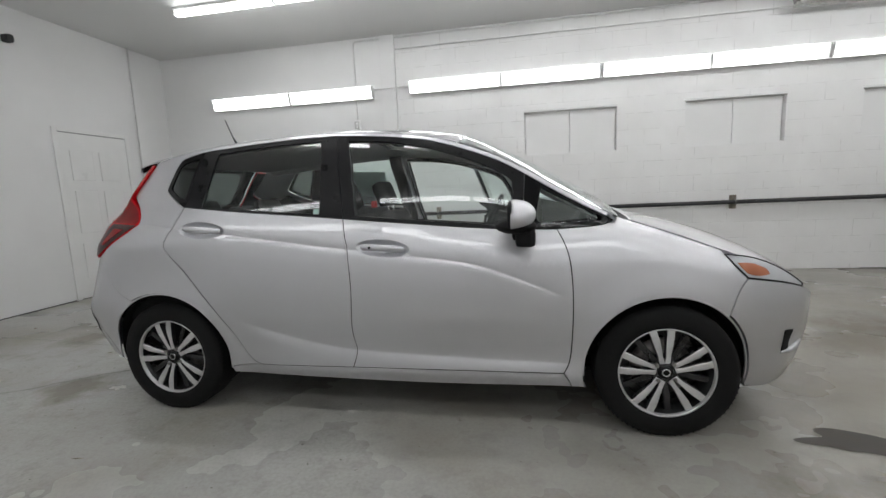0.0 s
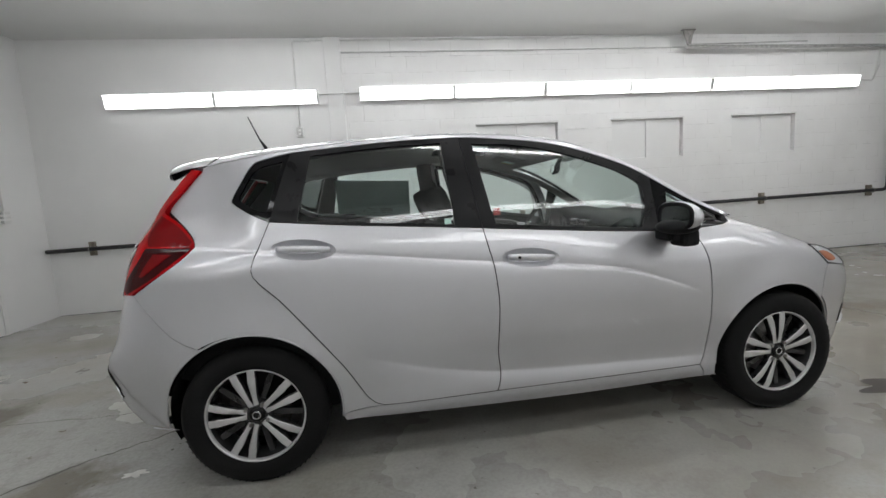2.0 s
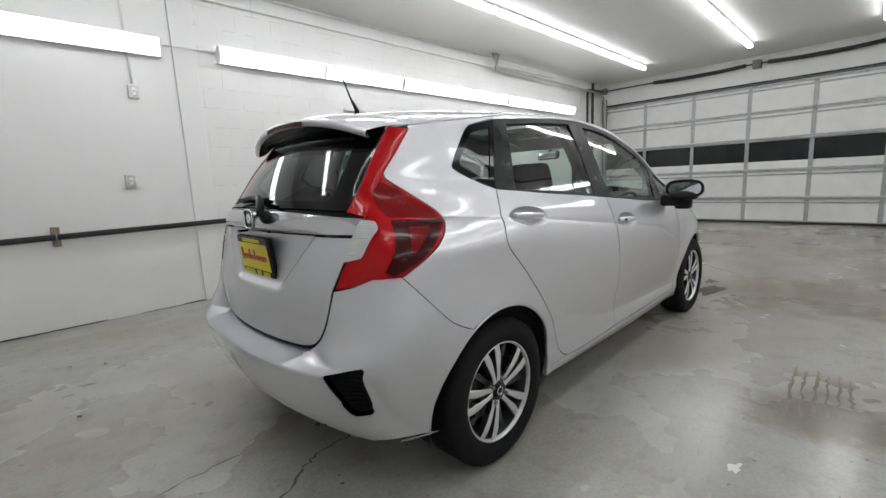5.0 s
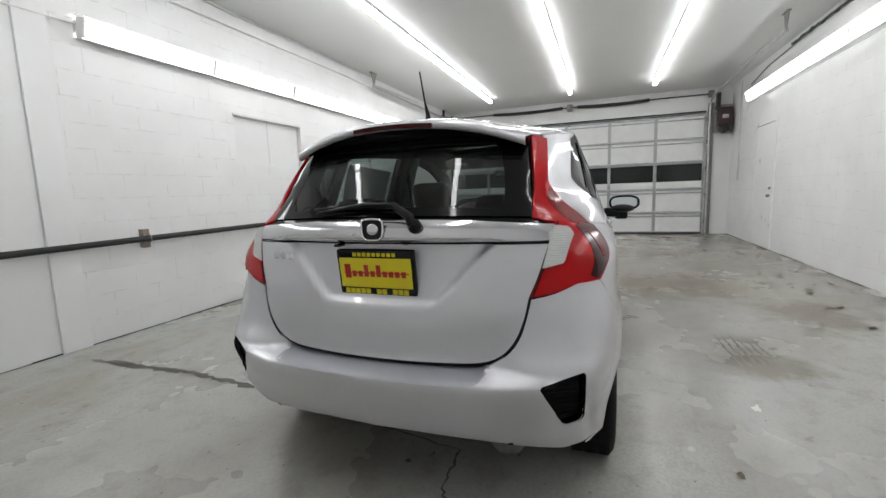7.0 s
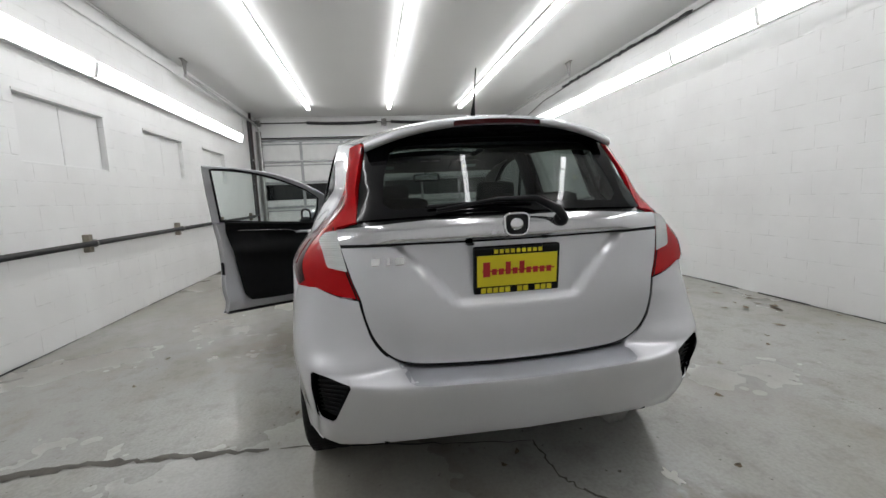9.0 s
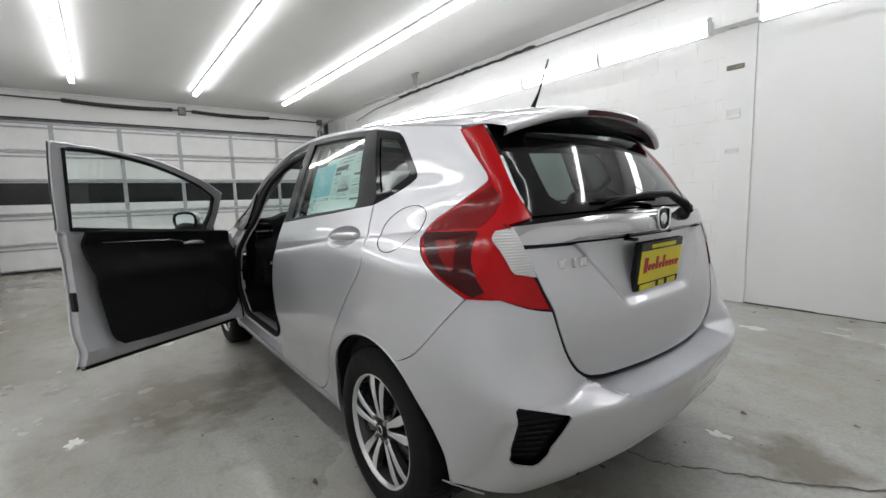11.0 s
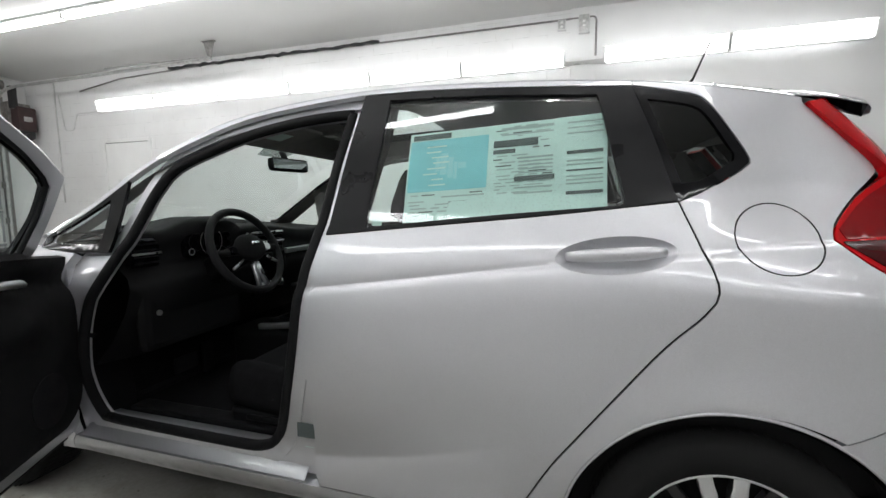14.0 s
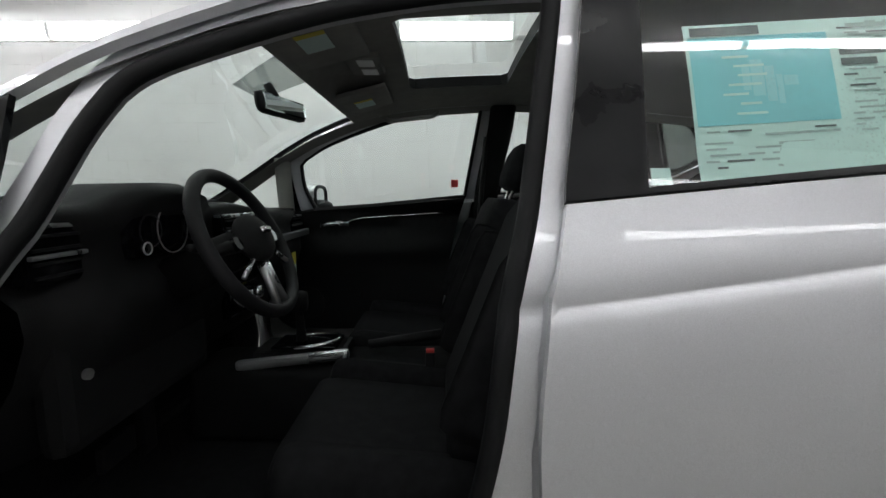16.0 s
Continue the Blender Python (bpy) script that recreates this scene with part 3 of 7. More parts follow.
puddle(2.05, -0.78, 0.20, 0.09, OIL, "brown oil stain on the concrete floor", 3)
puddle(2.42, -0.70, 0.09, 0.045, OIL, "brown oil stain on the concrete floor", 5)
puddle(-1.88, -0.62, 0.05, 0.025, PLASTER_CHIP, "dried white splash on the concrete floor", 8)
puddle(-0.72, -1.53, 0.035, 0.02, PLASTER_CHIP, "dried white splash on the concrete floor", 11)
puddle(0.10, 1.75, 0.05, 0.03, PLASTER_CHIP, "dried white splash on the concrete floor", 12)
for i in range(6):
    y = -1.60 - 0.046 * i
    streak("tyre_mark", wander([(-0.16 + 0.03 * i, y - 0.02), (0.2, y), (0.52 - 0.05 * (i % 2), y + 0.01)], 7, 0.007), 0.016, FADED, "faint brown ribbed tyre print on the floor", "tyre mark")
bits = bmesh.new()
for _ in range(150):
    if rng.random() < 0.6:
        x, y = rng.uniform(-2, 7), YR + 0.1 + abs(rng.gauss(0, 0.45))
    else:
        x, y = rng.uniform(X0 + 0.2, 7.5), rng.uniform(YR + 0.3, YL - 0.2)
    s = rng.uniform(0.008, 0.026) * (1.9 if y < -2.4 and x > -0.5 else 1.0)
    a = rng.uniform(0, 6.3)
    ring = [bits.verts.new((x + s * q * math.cos(a + k), y + s * q * math.sin(a + k) * 0.6, 0.004 + rng.uniform(0, 0.012))) for k, q in ((0, 1.5), (1.3, 0.8), (2.4, 1.0), (3.6, 1.3), (5, 0.7))]
    bits.faces.new(ring)
tagged(link("floor_litter", bits, SCRAP), "scattered dead leaves and dirt on the floor", "litter", kind="stuff")

# ---- the car: one smooth body surface, from which every panel is cut ----
# x runs forward, y to the car's left, z up; the wheelbase is 2.53 m.


def curve(knots):
    """A smooth curve through (place, value) knots, without overshoot."""
    xs, ys = [k[0] for k in knots], [k[1] for k in knots]
    h = [b - a for a, b in zip(xs, xs[1:])]
    d = [(b - a) / k for a, b, k in zip(ys, ys[1:], h)]
    m = [d[0]] + [0.0 if a * b <= 0 else 2 * a * b / (a + b) for a, b in zip(d, d[1:])] + [d[-1]]

    def at(x):
        x = min(max(x, xs[0]), xs[-1])
        i = 0
        while i < len(h) - 1 and x > xs[i + 1]:
            i += 1
        t = (x - xs[i]) / h[i]
        return ys[i] * (1 + 2 * t) * (1 - t) ** 2 + h[i] * m[i] * t * (1 - t) ** 2 + ys[i + 1] * t * t * (3 - 2 * t) + h[i] * m[i + 1] * t * t * (t - 1)

    return at


WIDE = curve([(0.16, 0.77), (0.22, 0.79), (0.28, 0.802), (0.36, 0.806), (0.45, 0.822), (0.55, 0.838), (0.68, 0.842), (0.80, 0.835), (0.86, 0.8225), (0.92, 0.8035), (0.96, 0.7885), (1.0, 0.773), (1.03, 0.757), (1.10, 0.736), (1.20, 0.705), (1.30, 0.667), (1.40, 0.623), (1.46, 0.594), (1.54, 0.55)])
LOW_PLAN = curve([(-2.0, 0.992), (-1.5, 0.998), (-1.0, 0.999), (-0.2, 1.0), (0.6, 1.0), (1.2, 0.99), (2.0, 0.95)])
HIGH_PLAN = curve([(-2.0, 0.72), (-1.6, 0.798), (-1.43, 0.828), (-1.3, 0.882), (-1.2, 0.928), (-1.0, 0.97), (-0.6, 0.992), (-0.1, 1.0), (0.4, 0.985), (0.8, 0.945), (1.2, 0.875), (2.0, 0.75)])
TAIL = curve([(0.16, -1.83), (0.25, -1.885), (0.35, -1.955), (0.45, -1.992), (0.530, -2.012), (0.546, -2.008), (0.553, -1.994), (0.560, -1.922), (0.575, -1.906), (0.62, -1.902), (0.70, -1.897), (0.80, -1.885), (0.88, -1.872), (0.96, -1.862), (1.05, -1.85), (1.08, -1.835), (1.20, -1.755), (1.30, -1.68), (1.40, -1.60), (1.46, -1.55), (1.54, -1.48)])
TAIL_SIDE = curve([(0.16, -1.83), (0.25, -1.885), (0.35, -1.955), (0.45, -1.985), (0.53, -2.000), (0.58, -1.985), (0.64, -1.945), (0.70, -1.915), (0.80, -1.885), (0.96, -1.862), (1.05, -1.85), (1.08, -1.835), (1.20, -1.755), (1.30, -1.68), (1.40, -1.60), (1.46, -1.55), (1.54, -1.48)])
NOSE = curve([(0.16, 1.99), (0.30, 2.05), (0.45, 2.08), (0.58, 2.08), (0.68, 2.04), (0.76, 1.93), (0.84, 1.70), (0.90, 1.50), (0.96, 1.27), (1.02, 1.12), (1.2, 0.85), (1.40, 0.45), (1.5, 0.2)])
XM, XN = -1.20, 0.95
RIDGE = curve([(-1.9, 1.05), (-1.47, 1.03), (-1.16, 1.0), (-0.84, 0.962), (-0.25, 0.885), (0.08, 0.848), (0.40, 0.805), (0.62, 0.735), (0.85, 0.64)])
CREASE = curve([(-1.0, 0.60), (-0.89, 0.545), (-0.65, 0.465), (-0.44, 0.41), (-0.19, 0.368), (0.3, 0.345), (0.9, 0.325)])
BELT = curve([(-1.9, 1.16), (-1.15, 1.118), (-0.82, 1.082), (-0.22, 1.03), (0.0, 1.008), (0.53, 0.962), (0.8, 0.958), (1.05, 0.97), (1.4, 0.97)])


def step(a, b, x):
    t = min(1.0, max(0.0, (x - a) / (b - a)))
    return t * t * (3 - 2 * t)


TUCK = curve([(0.16, 0.046), (0.35, 0.036), (0.45, 0.034), (0.53, 0.030), (0.58, 0.020), (0.64, 0.006), (0.70, 0.0), (0.8, 0.0)])


def flank(x, z):
    """Half width of the car's side, before the corners are rounded off."""
    k = step(0.90, 1.16, z)
    zb = z - (BELT(x) - 1.0) * step(0.72, 0.98, z)
    w = WIDE(zb) * (LOW_PLAN(x) * (1 - k) + HIGH_PLAN(x) * k)
    s = z - RIDGE(x)
    if abs(s) < 0.2:
        w -= 0.010 * math.exp(-s / 0.030 if s > 0 else s / 0.007) * (1 - step(0.45, 0.86, x)) * step(-1.75, -1.5, x)
    s = z - CREASE(x)
    if s < 0.03:
        s = -0.003 * math.log1p(math.exp(-s / 0.003)) if s > -0.09 else s
        w += 0.024 * (1 - math.exp(s / 0.05)) * step(-0.92, -0.6, x) * (1 - step(0.75, 0.95, x)) * step(0.2, 0.26, z)
    w *= 1 - TUCK(z) * step(-1.50, -1.90, x)
    for xw in (-1.265, 1.265):
        r = math.hypot(x - xw, z - 0.30)
        w += 0.012 * math.exp(-(((r - 0.36) / 0.07) ** 2)) * (1 if z > 0.2 else 0)
    return w


RM = 2.7
BOW = curve([(0.3, 0.11), (0.45, 0.150), (0.6, 0.158), (0.8, 0.118), (0.95, 0.138), (1.05, 0.125), (1.2, 0.112), (1.4, 0.13)])
CORNER = curve([(0.3, 26.0), (0.58, 27.0), (0.72, 18.0), (0.82, 13.5), (0.95, 13.0), (1.05, 18.0), (1.2, 26.0), (1.4, 22.0)])


def tail_x(z, q):
    """x of the rear end: the loading ledge fades out towards the corners."""
    if 0.44 < z < 0.9:
        k = step(0.50, 0.78, q)
        return TAIL(z) * (1 - k) + TAIL_SIDE(z) * k
    return TAIL(z)


def bowed(q, z):
    """How far the rear is swept forward at the fraction q: below the ledge the bumper is flatter in the middle."""
    high = BOW(z) * q * q
    if z > 0.565:
        return high
    k = step(0.545, 0.565, z)
    low = 0.162 * q**2.6
    return low * (1 - k) + high * k


def breadth(x, z):
    """Half width with the rounded corners: 0 beyond the ends."""
    w = flank(x, z)
    xf = NOSE(z)
    if x < XM:
        lo, hi = 0.0, 1.0
        if x <= TAIL(z):
            return 0.0
        for _ in range(24):
            mid = (lo + hi) / 2
            lo, hi = (mid, hi) if tail_at(mid, z) < x else (lo, mid)
        return w * lo
    xn = min(XN, xf - 0.35)
    if x > xn and z < 1.0:
        if x >= xf:
            return 0.0
        c = (x - xn) / (xf - xn)
        return w * (1 - c**3.0) ** (1 / 3.3)
    return w


def tail_at(q, z):
    """x of the rear at the fraction q of its half width."""
    q = min(q, 1.0)
    xr, bow = tail_x(z, q), BOW(z)
    return xr + bowed(q, z) + (XM - xr - bow) * (1 - (1 - q ** CORNER(z)) ** (1 / RM))


def rear(y, z):
    """x of the rear face at (y, z)."""
    x = TAIL(z) + 0.05
    for _ in range(4):
        q = abs(y) / flank(x, z)
        x = tail_at(min(q, 0.9995), z)
    return x

RAIL = curve([(-1.75, 1.32), (-1.60, 1.345), (-1.46, 1.375), (-1.2, 1.408), (-1.0, 1.432), (-0.78, 1.452), (-0.35, 1.470), (-0.09, 1.458), (0.2, 1.42), (0.5, 1.322), (0.65, 1.245), (0.87, 1.11), (1.08, 1.0), (1.2, 0.955), (1.3, 0.92), (1.53, 0.83), (1.75, 0.745), (1.93, 0.67)])
CENTRE = curve([(-1.75, 1.43), (-1.55, 1.462), (-1.3, 1.492), (-0.9, 1.514), (-0.4, 1.524), (0.0, 1.515), (0.25, 1.487), (0.35, 1.465), (0.6, 1.352), (0.8, 1.245), (1.0, 1.127), (1.12, 1.045), (1.2, 0.998), (1.35, 0.962), (1.55, 0.905), (1.75, 0.825), (1.9, 0.745), (2.0, 0.68)])


def eave(x):
    """Half width of the roof, screen and bonnet where they meet the side."""
    return breadth(max(x, -1.46), RAIL(max(x, -1.46)))


def top(x, y, lift=0.0):
    k = min(1.0, abs(y) / max(0.05, eave(x)))
    return Vector((x, y, RAIL(x) + (CENTRE(x) - RAIL(x)) * (1 - k**2.3) + lift))


# arc length round the rear corner, from the flank at XM to the middle of the tail
ARC = []
_far, _last = 0.0, None
for _i in range(241):
    _th = math.pi / 2 * (1 - _i / 240)
    _q = math.sin(_th) ** (2 / 8.0)
    _p = Vector((-1.885 + 0.13 * _q * _q + (XM + 1.885 - 0.13) * (1 - math.cos(_th) ** (2 / RM)), 0.83 * _q))
    _far += (_p - _last).length if _last is not None else 0.0
    _last = _p
    ARC.append((_far, _th))


def angle_of(s):
    s = max(0.0, min(s, ARC[-1][0]))
    lo, hi = 0, len(ARC) - 1
    while hi - lo > 1:
        mid = (lo + hi) // 2
        lo, hi = (mid, hi) if ARC[mid][0] <= s else (lo, mid)
    (a, ta), (b, tb) = ARC[lo], ARC[hi]
    return ta + (tb - ta) * (s - a) / max(1e-9, b - a)


def s_of(th):
    i = min(239, max(0, int((1 - th / (math.pi / 2)) * 240)))
    (a, ta), (b, tb) = ARC[i], ARC[i + 1]
    return a + (b - a) * (ta - th) / (ta - tb)


def side(u, z):
    """A point of the left flank: u is x as far back as XM, then the way round the rear corner."""
    if u >= XM:
        return Vector((u, breadth(u, z), z))
    th = angle_of(XM - u)
    q = math.sin(th) ** (2 / CORNER(z)) if th > 1e-6 else 0.0
    xr, bow = tail_x(z, q), BOW(z)
    x = xr + bowed(q, z) + (XM - xr - bow) * (1 - max(0.0, math.cos(th)) ** (2 / RM))
    return Vector((x, flank(x, z) * q, z))


def pane(u, z):
    """The side windows: the flank made evenly curved from the waist to the roof."""
    if u < XM:
        return side(u, z)
    a, b, c = (breadth(u, q) for q in (1.0, 1.22, 1.44))
    t = (z - 1.22) / 0.22
    return Vector((u, b + (c - a) / 2 * t + ((a + c) / 2 - b) * t * t + 0.009 * (0.55 - t * t), z))


def ux(x, z):
    if x >= XM:
        return x, z
    q, th, bow = 1.0, 0.0, BOW(z)
    for _ in range(12):
        xr = tail_x(z, q)
        c = 1 - min(1.0, max(0.0, (x - xr - bowed(q, z)) / (XM - xr - bow)))
        th = math.acos(min(1.0, c ** (RM / 2)))
        q = math.sin(th) ** (2 / CORNER(z)) if th > 1e-6 else 0.0
    return XM - s_of(th), z


def uy(y, z):
    q = min(0.9999, abs(y) / flank(rear(y, z), z))
    return XM - s_of(math.asin(q ** (CORNER(z) / 2))), z


def dent(y, z):
    """How far the tailgate is pressed in round the number plate."""
    a = abs(y)
    w = 0.215 + (z - 0.775) * 0.98
    return 0.026 * (1 - step(w - 0.028, w + 0.028, a)) * step(0.757, 0.795, z) * (1 - step(0.985, 1.0, z))


def tail(y, z, out=0.0):
    return Vector((rear(y, z) + dent(y, z) - out, y, z))


def front(y, z):
    lo, hi = XN, NOSE(z)
    for _ in range(20):
        mid = (lo + hi) / 2
        lo, hi = (mid, hi) if breadth(mid, z) > abs(y) else (lo, mid)
    return Vector((lo, y, z))


# ---- outlines ----
def seg(*pts, gap=0.02):
    """A smooth line through points, sampled evenly."""
    if len(pts) == 2:
        n = max(1, int(math.dist(*pts) / gap))
        return [(pts[0][0] + (pts[1][0] - pts[0][0]) * i / n, pts[0][1] + (pts[1][1] - pts[0][1]) * i / n) for i in range(n + 1)]
    p = [pts[0], *pts, pts[-1]]
    out = [pts[0]]
    for a, b, c, d in zip(p, p[1:], p[2:], p[3:]):
        n = max(2, int(math.dist(b, c) / gap))
        for i in range(1, n + 1):
            t = i / n
            out.append(tuple(0.5 * (2 * b[k] + (c[k] - a[k]) * t + (2 * a[k] - 5 * b[k] + 4 * c[k] - d[k]) * t * t + (3 * b[k] - a[k] - 3 * c[k] + d[k]) * t**3) for k in (0, 1)))
    return out


def closed(*runs):
    pts = []
    for r in runs:
        for p in r:
            if not pts or math.dist(p, pts[-1]) > 1e-4:
                pts.append(p)
    if math.dist(pts[0], pts[-1]) < 1e-4:
        pts.pop()
    return pts


def arc(cx, cz, r, a0, a1, n=24, rz=None):
    return [(cx + r * math.cos(math.radians(a0 + (a1 - a0) * i / n)), cz + (rz or r) * math.sin(math.radians(a0 + (a1 - a0) * i / n))) for i in range(n + 1)]


def inset(poly, d):
    n = len(poly)
    area = sum(poly[i][0] * poly[(i + 1) % n][1] - poly[(i + 1) % n][0] * poly[i][1] for i in range(n))
    s = 1 if area > 0 else -1
    out = []
    for i in range(n):
        a, b, c = Vector(poly[i - 1]), Vector(poly[i]), Vector(poly[(i + 1) % n])
        e, g = (b - a).normalized(), (c - b).normalized()
        nrm = Vector((-e.y - g.y, e.x + g.x)) * s
        k = nrm.length
        out.append(tuple(b + nrm / k * d * min(2.0, 2 / max(k, 0.6))) if k > 1e-6 else tuple(b))
    return out


def within(p, poly):
    x, y = p
    hit = False
    for (a, b), (c, d) in zip(poly, poly[1:] + poly[:1]):
        if (b > y) != (d > y) and x < (c - a) * (y - b) / (d - b) + a:
            hit = not hit
    return hit


def shell(name, poly, fn, material, parent, label="", holes=(), h=(0.04, 0.03), gap=0.0025, hem=0.012, out=0.0, flip=False, mirror=1, seam=False, ridge=False):
    """A panel: an outline in two parameters, filled with an even net and laid on the surface fn.
    Its edge is turned in by hem; out moves it along the normal."""
    from mathutils.geometry import delaunay_2d_cdt

    poly = inset(poly, gap) if gap else list(poly)
    loops = [poly] + [list(q) for q in holes]
    pts, edges = [], []
    for loop in loops:
        k = len(pts)
        pts += loop
        edges += [(k + i, k + (i + 1) % len(loop)) for i in range(len(loop))]
    xs, ys = [p[0] for p in poly], [p[1] for p in poly]
    nb = len(pts)
    border = np.array(pts)
    j = 0
    y = min(ys) + h[1] / 2
    while y < max(ys):
        x = min(xs) + h[0] * (0.25 + 0.5 * (j % 2))
        while x < max(xs):
            if ridge and (abs(y - RIDGE(fn(x, y).x)) < 0.046 or (x > -0.9 and -0.035 < y - CREASE(x) < 0.018)):
                x += h[0]
                continue
            if within((x, y), poly) and not any(within((x, y), q) for q in loops[1:]):
                d = (((border - (x, y)) / (h[0], h[1])) ** 2).sum(1).min()
                if d > 0.16:
                    pts.append((x, y))
            x += h[0]
        y += h[1]
        j += 1
    if ridge:
        # rows of points that follow the sharp swage line
        for d in (-0.042, -0.030, -0.021, -0.014, -0.009, -0.005, -0.002, 0.0, 0.005, 0.011, 0.019, 0.029, 0.041):
            row, x = [], min(xs) + 0.01
            while x < max(xs):
                p = (x, RIDGE(fn(x, 0.95).x) + d)
                ok = within(p, poly) and not any(within(p, q) for q in loops[1:])
                if ok and (((border - p) / (0.012, 0.002)) ** 2).sum(1).min() > 1.0:
                    pts.append(p)
                    if row and row[-1] == len(pts) - 2 and d in (0.0, -0.005, 0.011):
                        edges.append((len(pts) - 2, len(pts) - 1))
                    row.append(len(pts) - 1)
                x += 0.022
        # and rows along the lower crease
        for d in (-0.030, -0.021, -0.014, -0.009, -0.005, -0.002, 0.001, 0.005, 0.011):
            row, x = [], max(-0.89, min(xs) + 0.01)
            while x < max(xs):
                p = (x, CREASE(x) + d)
                ok = within(p, poly) and not any(within(p, q) for q in loops[1:])
                if ok and (((border - p) / (0.012, 0.002)) ** 2).sum(1).min() > 1.0:
                    pts.append(p)
                    if row and row[-1] == len(pts) - 2 and d in (0.001, -0.005):
                        edges.append((len(pts) - 2, len(pts) - 1))
                    row.append(len(pts) - 1)
                x += 0.022
    vs, _, fs, *_ = delaunay_2d_cdt([Vector(p) for p in pts], edges, [], 0, 1e-6)
    keep = []
    for f in fs:
        c = sum((vs[i] for i in f), Vector((0, 0))) / len(f)
        if within(c, poly) and not any(within(c, q) for q in loops[1:]):
            keep.append(f)
    e = 0.002
    places, normals = [], []
    for v in vs:
        p = fn(v.x, v.y)
        a, b = fn(v.x + e, v.y) - fn(v.x - e, v.y), fn(v.x, v.y + e) - fn(v.x, v.y - e)
        nrm = a.cross(b).normalized() * (-1 if flip else 1)
        p = p + nrm * out
        if mirror < 0:
            p, nrm = Vector((p.x, -p.y, p.z)), Vector((nrm.x, -nrm.y, nrm.z))
        places.append(p)
        normals.append(nrm)
    turn = flip != (mirror < 0)
    faces = [tuple(reversed(f)) if turn else tuple(f) for f in keep]
    n0 = len(places)
    if hem:
        ways = {}
        for f in faces:
            for a, b in zip(f, f[1:] + f[:1]):
                ways[(a, b)] = True
        rim = [(a, b) for a, b in ways if (b, a) not in ways and not (abs(places[a].y) < 0.006 and abs(places[b].y) < 0.006 and seam)]
        low = {}
        for a, b in rim:
            for k in (a, b):
                if k not in low:
                    low[k] = len(places)
                    places.append(places[k] - normals[k] * hem)
        faces += [(b, a, low[a], low[b]) for a, b in rim]
    me = bpy.data.meshes.new(name)
    me.from_pydata([tuple(p) for p in places], [], faces)
    me.materials.append(material)
    me.update()
    smooth = len(keep)
    custom = []
    for i, poly_ in enumerate(me.polygons):
        poly_.use_smooth = True
        for li in poly_.loop_indices:
            k = me.loops[li].vertex_index
            custom.append(tuple(normals[k]) if i < smooth else tuple(poly_.normal))
    me.normals_split_custom_set(custom)
    ob = new(name, me)
    ob.parent = parent
    if label:
        ob["label"] = label
    return ob


# ---- car materials ----
def car_paint():
    m, nt, p = shader("silver_paint")
    v = coords(nt)
    flake = noise_of(nt, v, 900.0, 1)
    film = noise_of(nt, v, 2.2, 5)
    nt.links.new(mix(nt, ramp(nt, flake, [(0.35, 0.0), (0.65, 1.0)]), (0.585, 0.585, 0.61), (0.70, 0.70, 0.73)), p.inputs["Base Color"])
    p.inputs["Metallic"].default_value = 0.78
    nt.links.new(ramp(nt, film, [(0.3, 0.42), (0.7, 0.50)]), p.inputs["Roughness"])
    p.inputs["Coat Weight"].default_value = 1.0
    p.inputs["Coat IOR"].default_value = 1.62
    nt.links.new(ramp(nt, film, [(0.3, 0.006), (0.7, 0.02)]), p.inputs["Coat Roughness"])
    return m


def lamp_plastic(name, colour, rib=0.0):
    m, nt, p = shader(name)
    v = coords(nt)
    n = noise_of(nt, v, 14.0, 3)
    nt.links.new(mix(nt, ramp(nt, n, [(0.35, 0.0), (0.7, 1.0)]), tuple(c * 0.9 for c in colour), colour), p.inputs["Base Color"])
    p.inputs["Roughness"].default_value = 0.22
    p.inputs["Coat Weight"].default_value = 0.22
    p.inputs["Coat Roughness"].default_value = 0.01
    p.inputs["Specular IOR Level"].default_value = 0.15
    if rib:
        w = node(nt, "ShaderNodeTexWave", Scale=rib, Distortion=0.0)
        w.bands_direction = "Z"
        nt.links.new(v, w.inputs["Vector"])
        bump(nt, p, w.outputs["Fac"], 0.5, 0.003)
    return m


PAINT = car_paint()
BLACK_TRIM = surface("black_trim", (0.008, 0.008, 0.009), 0.34, vary=0.12, scale=12, spec=0.2)
GLOSS_BLACK = surface("gloss_black", (0.004, 0.004, 0.005), 0.07, vary=0.1, coat=0.0, relief=0, spread=0.03, spec=0.3)
PLASTIC = surface("dark_plastic", (0.009, 0.009, 0.010), 0.6, vary=0.12, scale=20, grain=300, relief=0.2, spec=0.2)
LINING = surface("soft_black_trim", (0.009, 0.009, 0.0095), 0.7, vary=0.15, scale=15, grain=300, relief=0.2, spec=0.15)
CLOTH = surface("black_cloth", (0.012, 0.012, 0.013), 0.95, vary=0.2, scale=30, grain=500, relief=0.4, spec=0.08)
HEADLINER = surface("grey_headliner", (0.30, 0.295, 0.28), 0.95, vary=0.06, scale=20, grain=400, relief=0.3)
TYRE = surface("tyre_rubber", (0.008, 0.008, 0.008), 0.8, vary=0.2, scale=20, spec=0.25)
CHROME = surface("chrome", (0.85, 0.85, 0.86), 0.07, 1.0, vary=0.02, spread=0.03, relief=0)
ALLOY = surface("machined_alloy", (0.66, 0.66, 0.66), 0.38, 0.6, vary=0.04, scale=20)
RIM_BLACK = surface("black_rim_paint", (0.018, 0.018, 0.019), 0.3, vary=0.1, coat=0.4)
DISC = surface("brake_steel", (0.28, 0.27, 0.26), 0.4, 0.9, vary=0.15, scale=30)
RED_LENS = lamp_plastic("red_lens", (0.46, 0.002, 0.005))
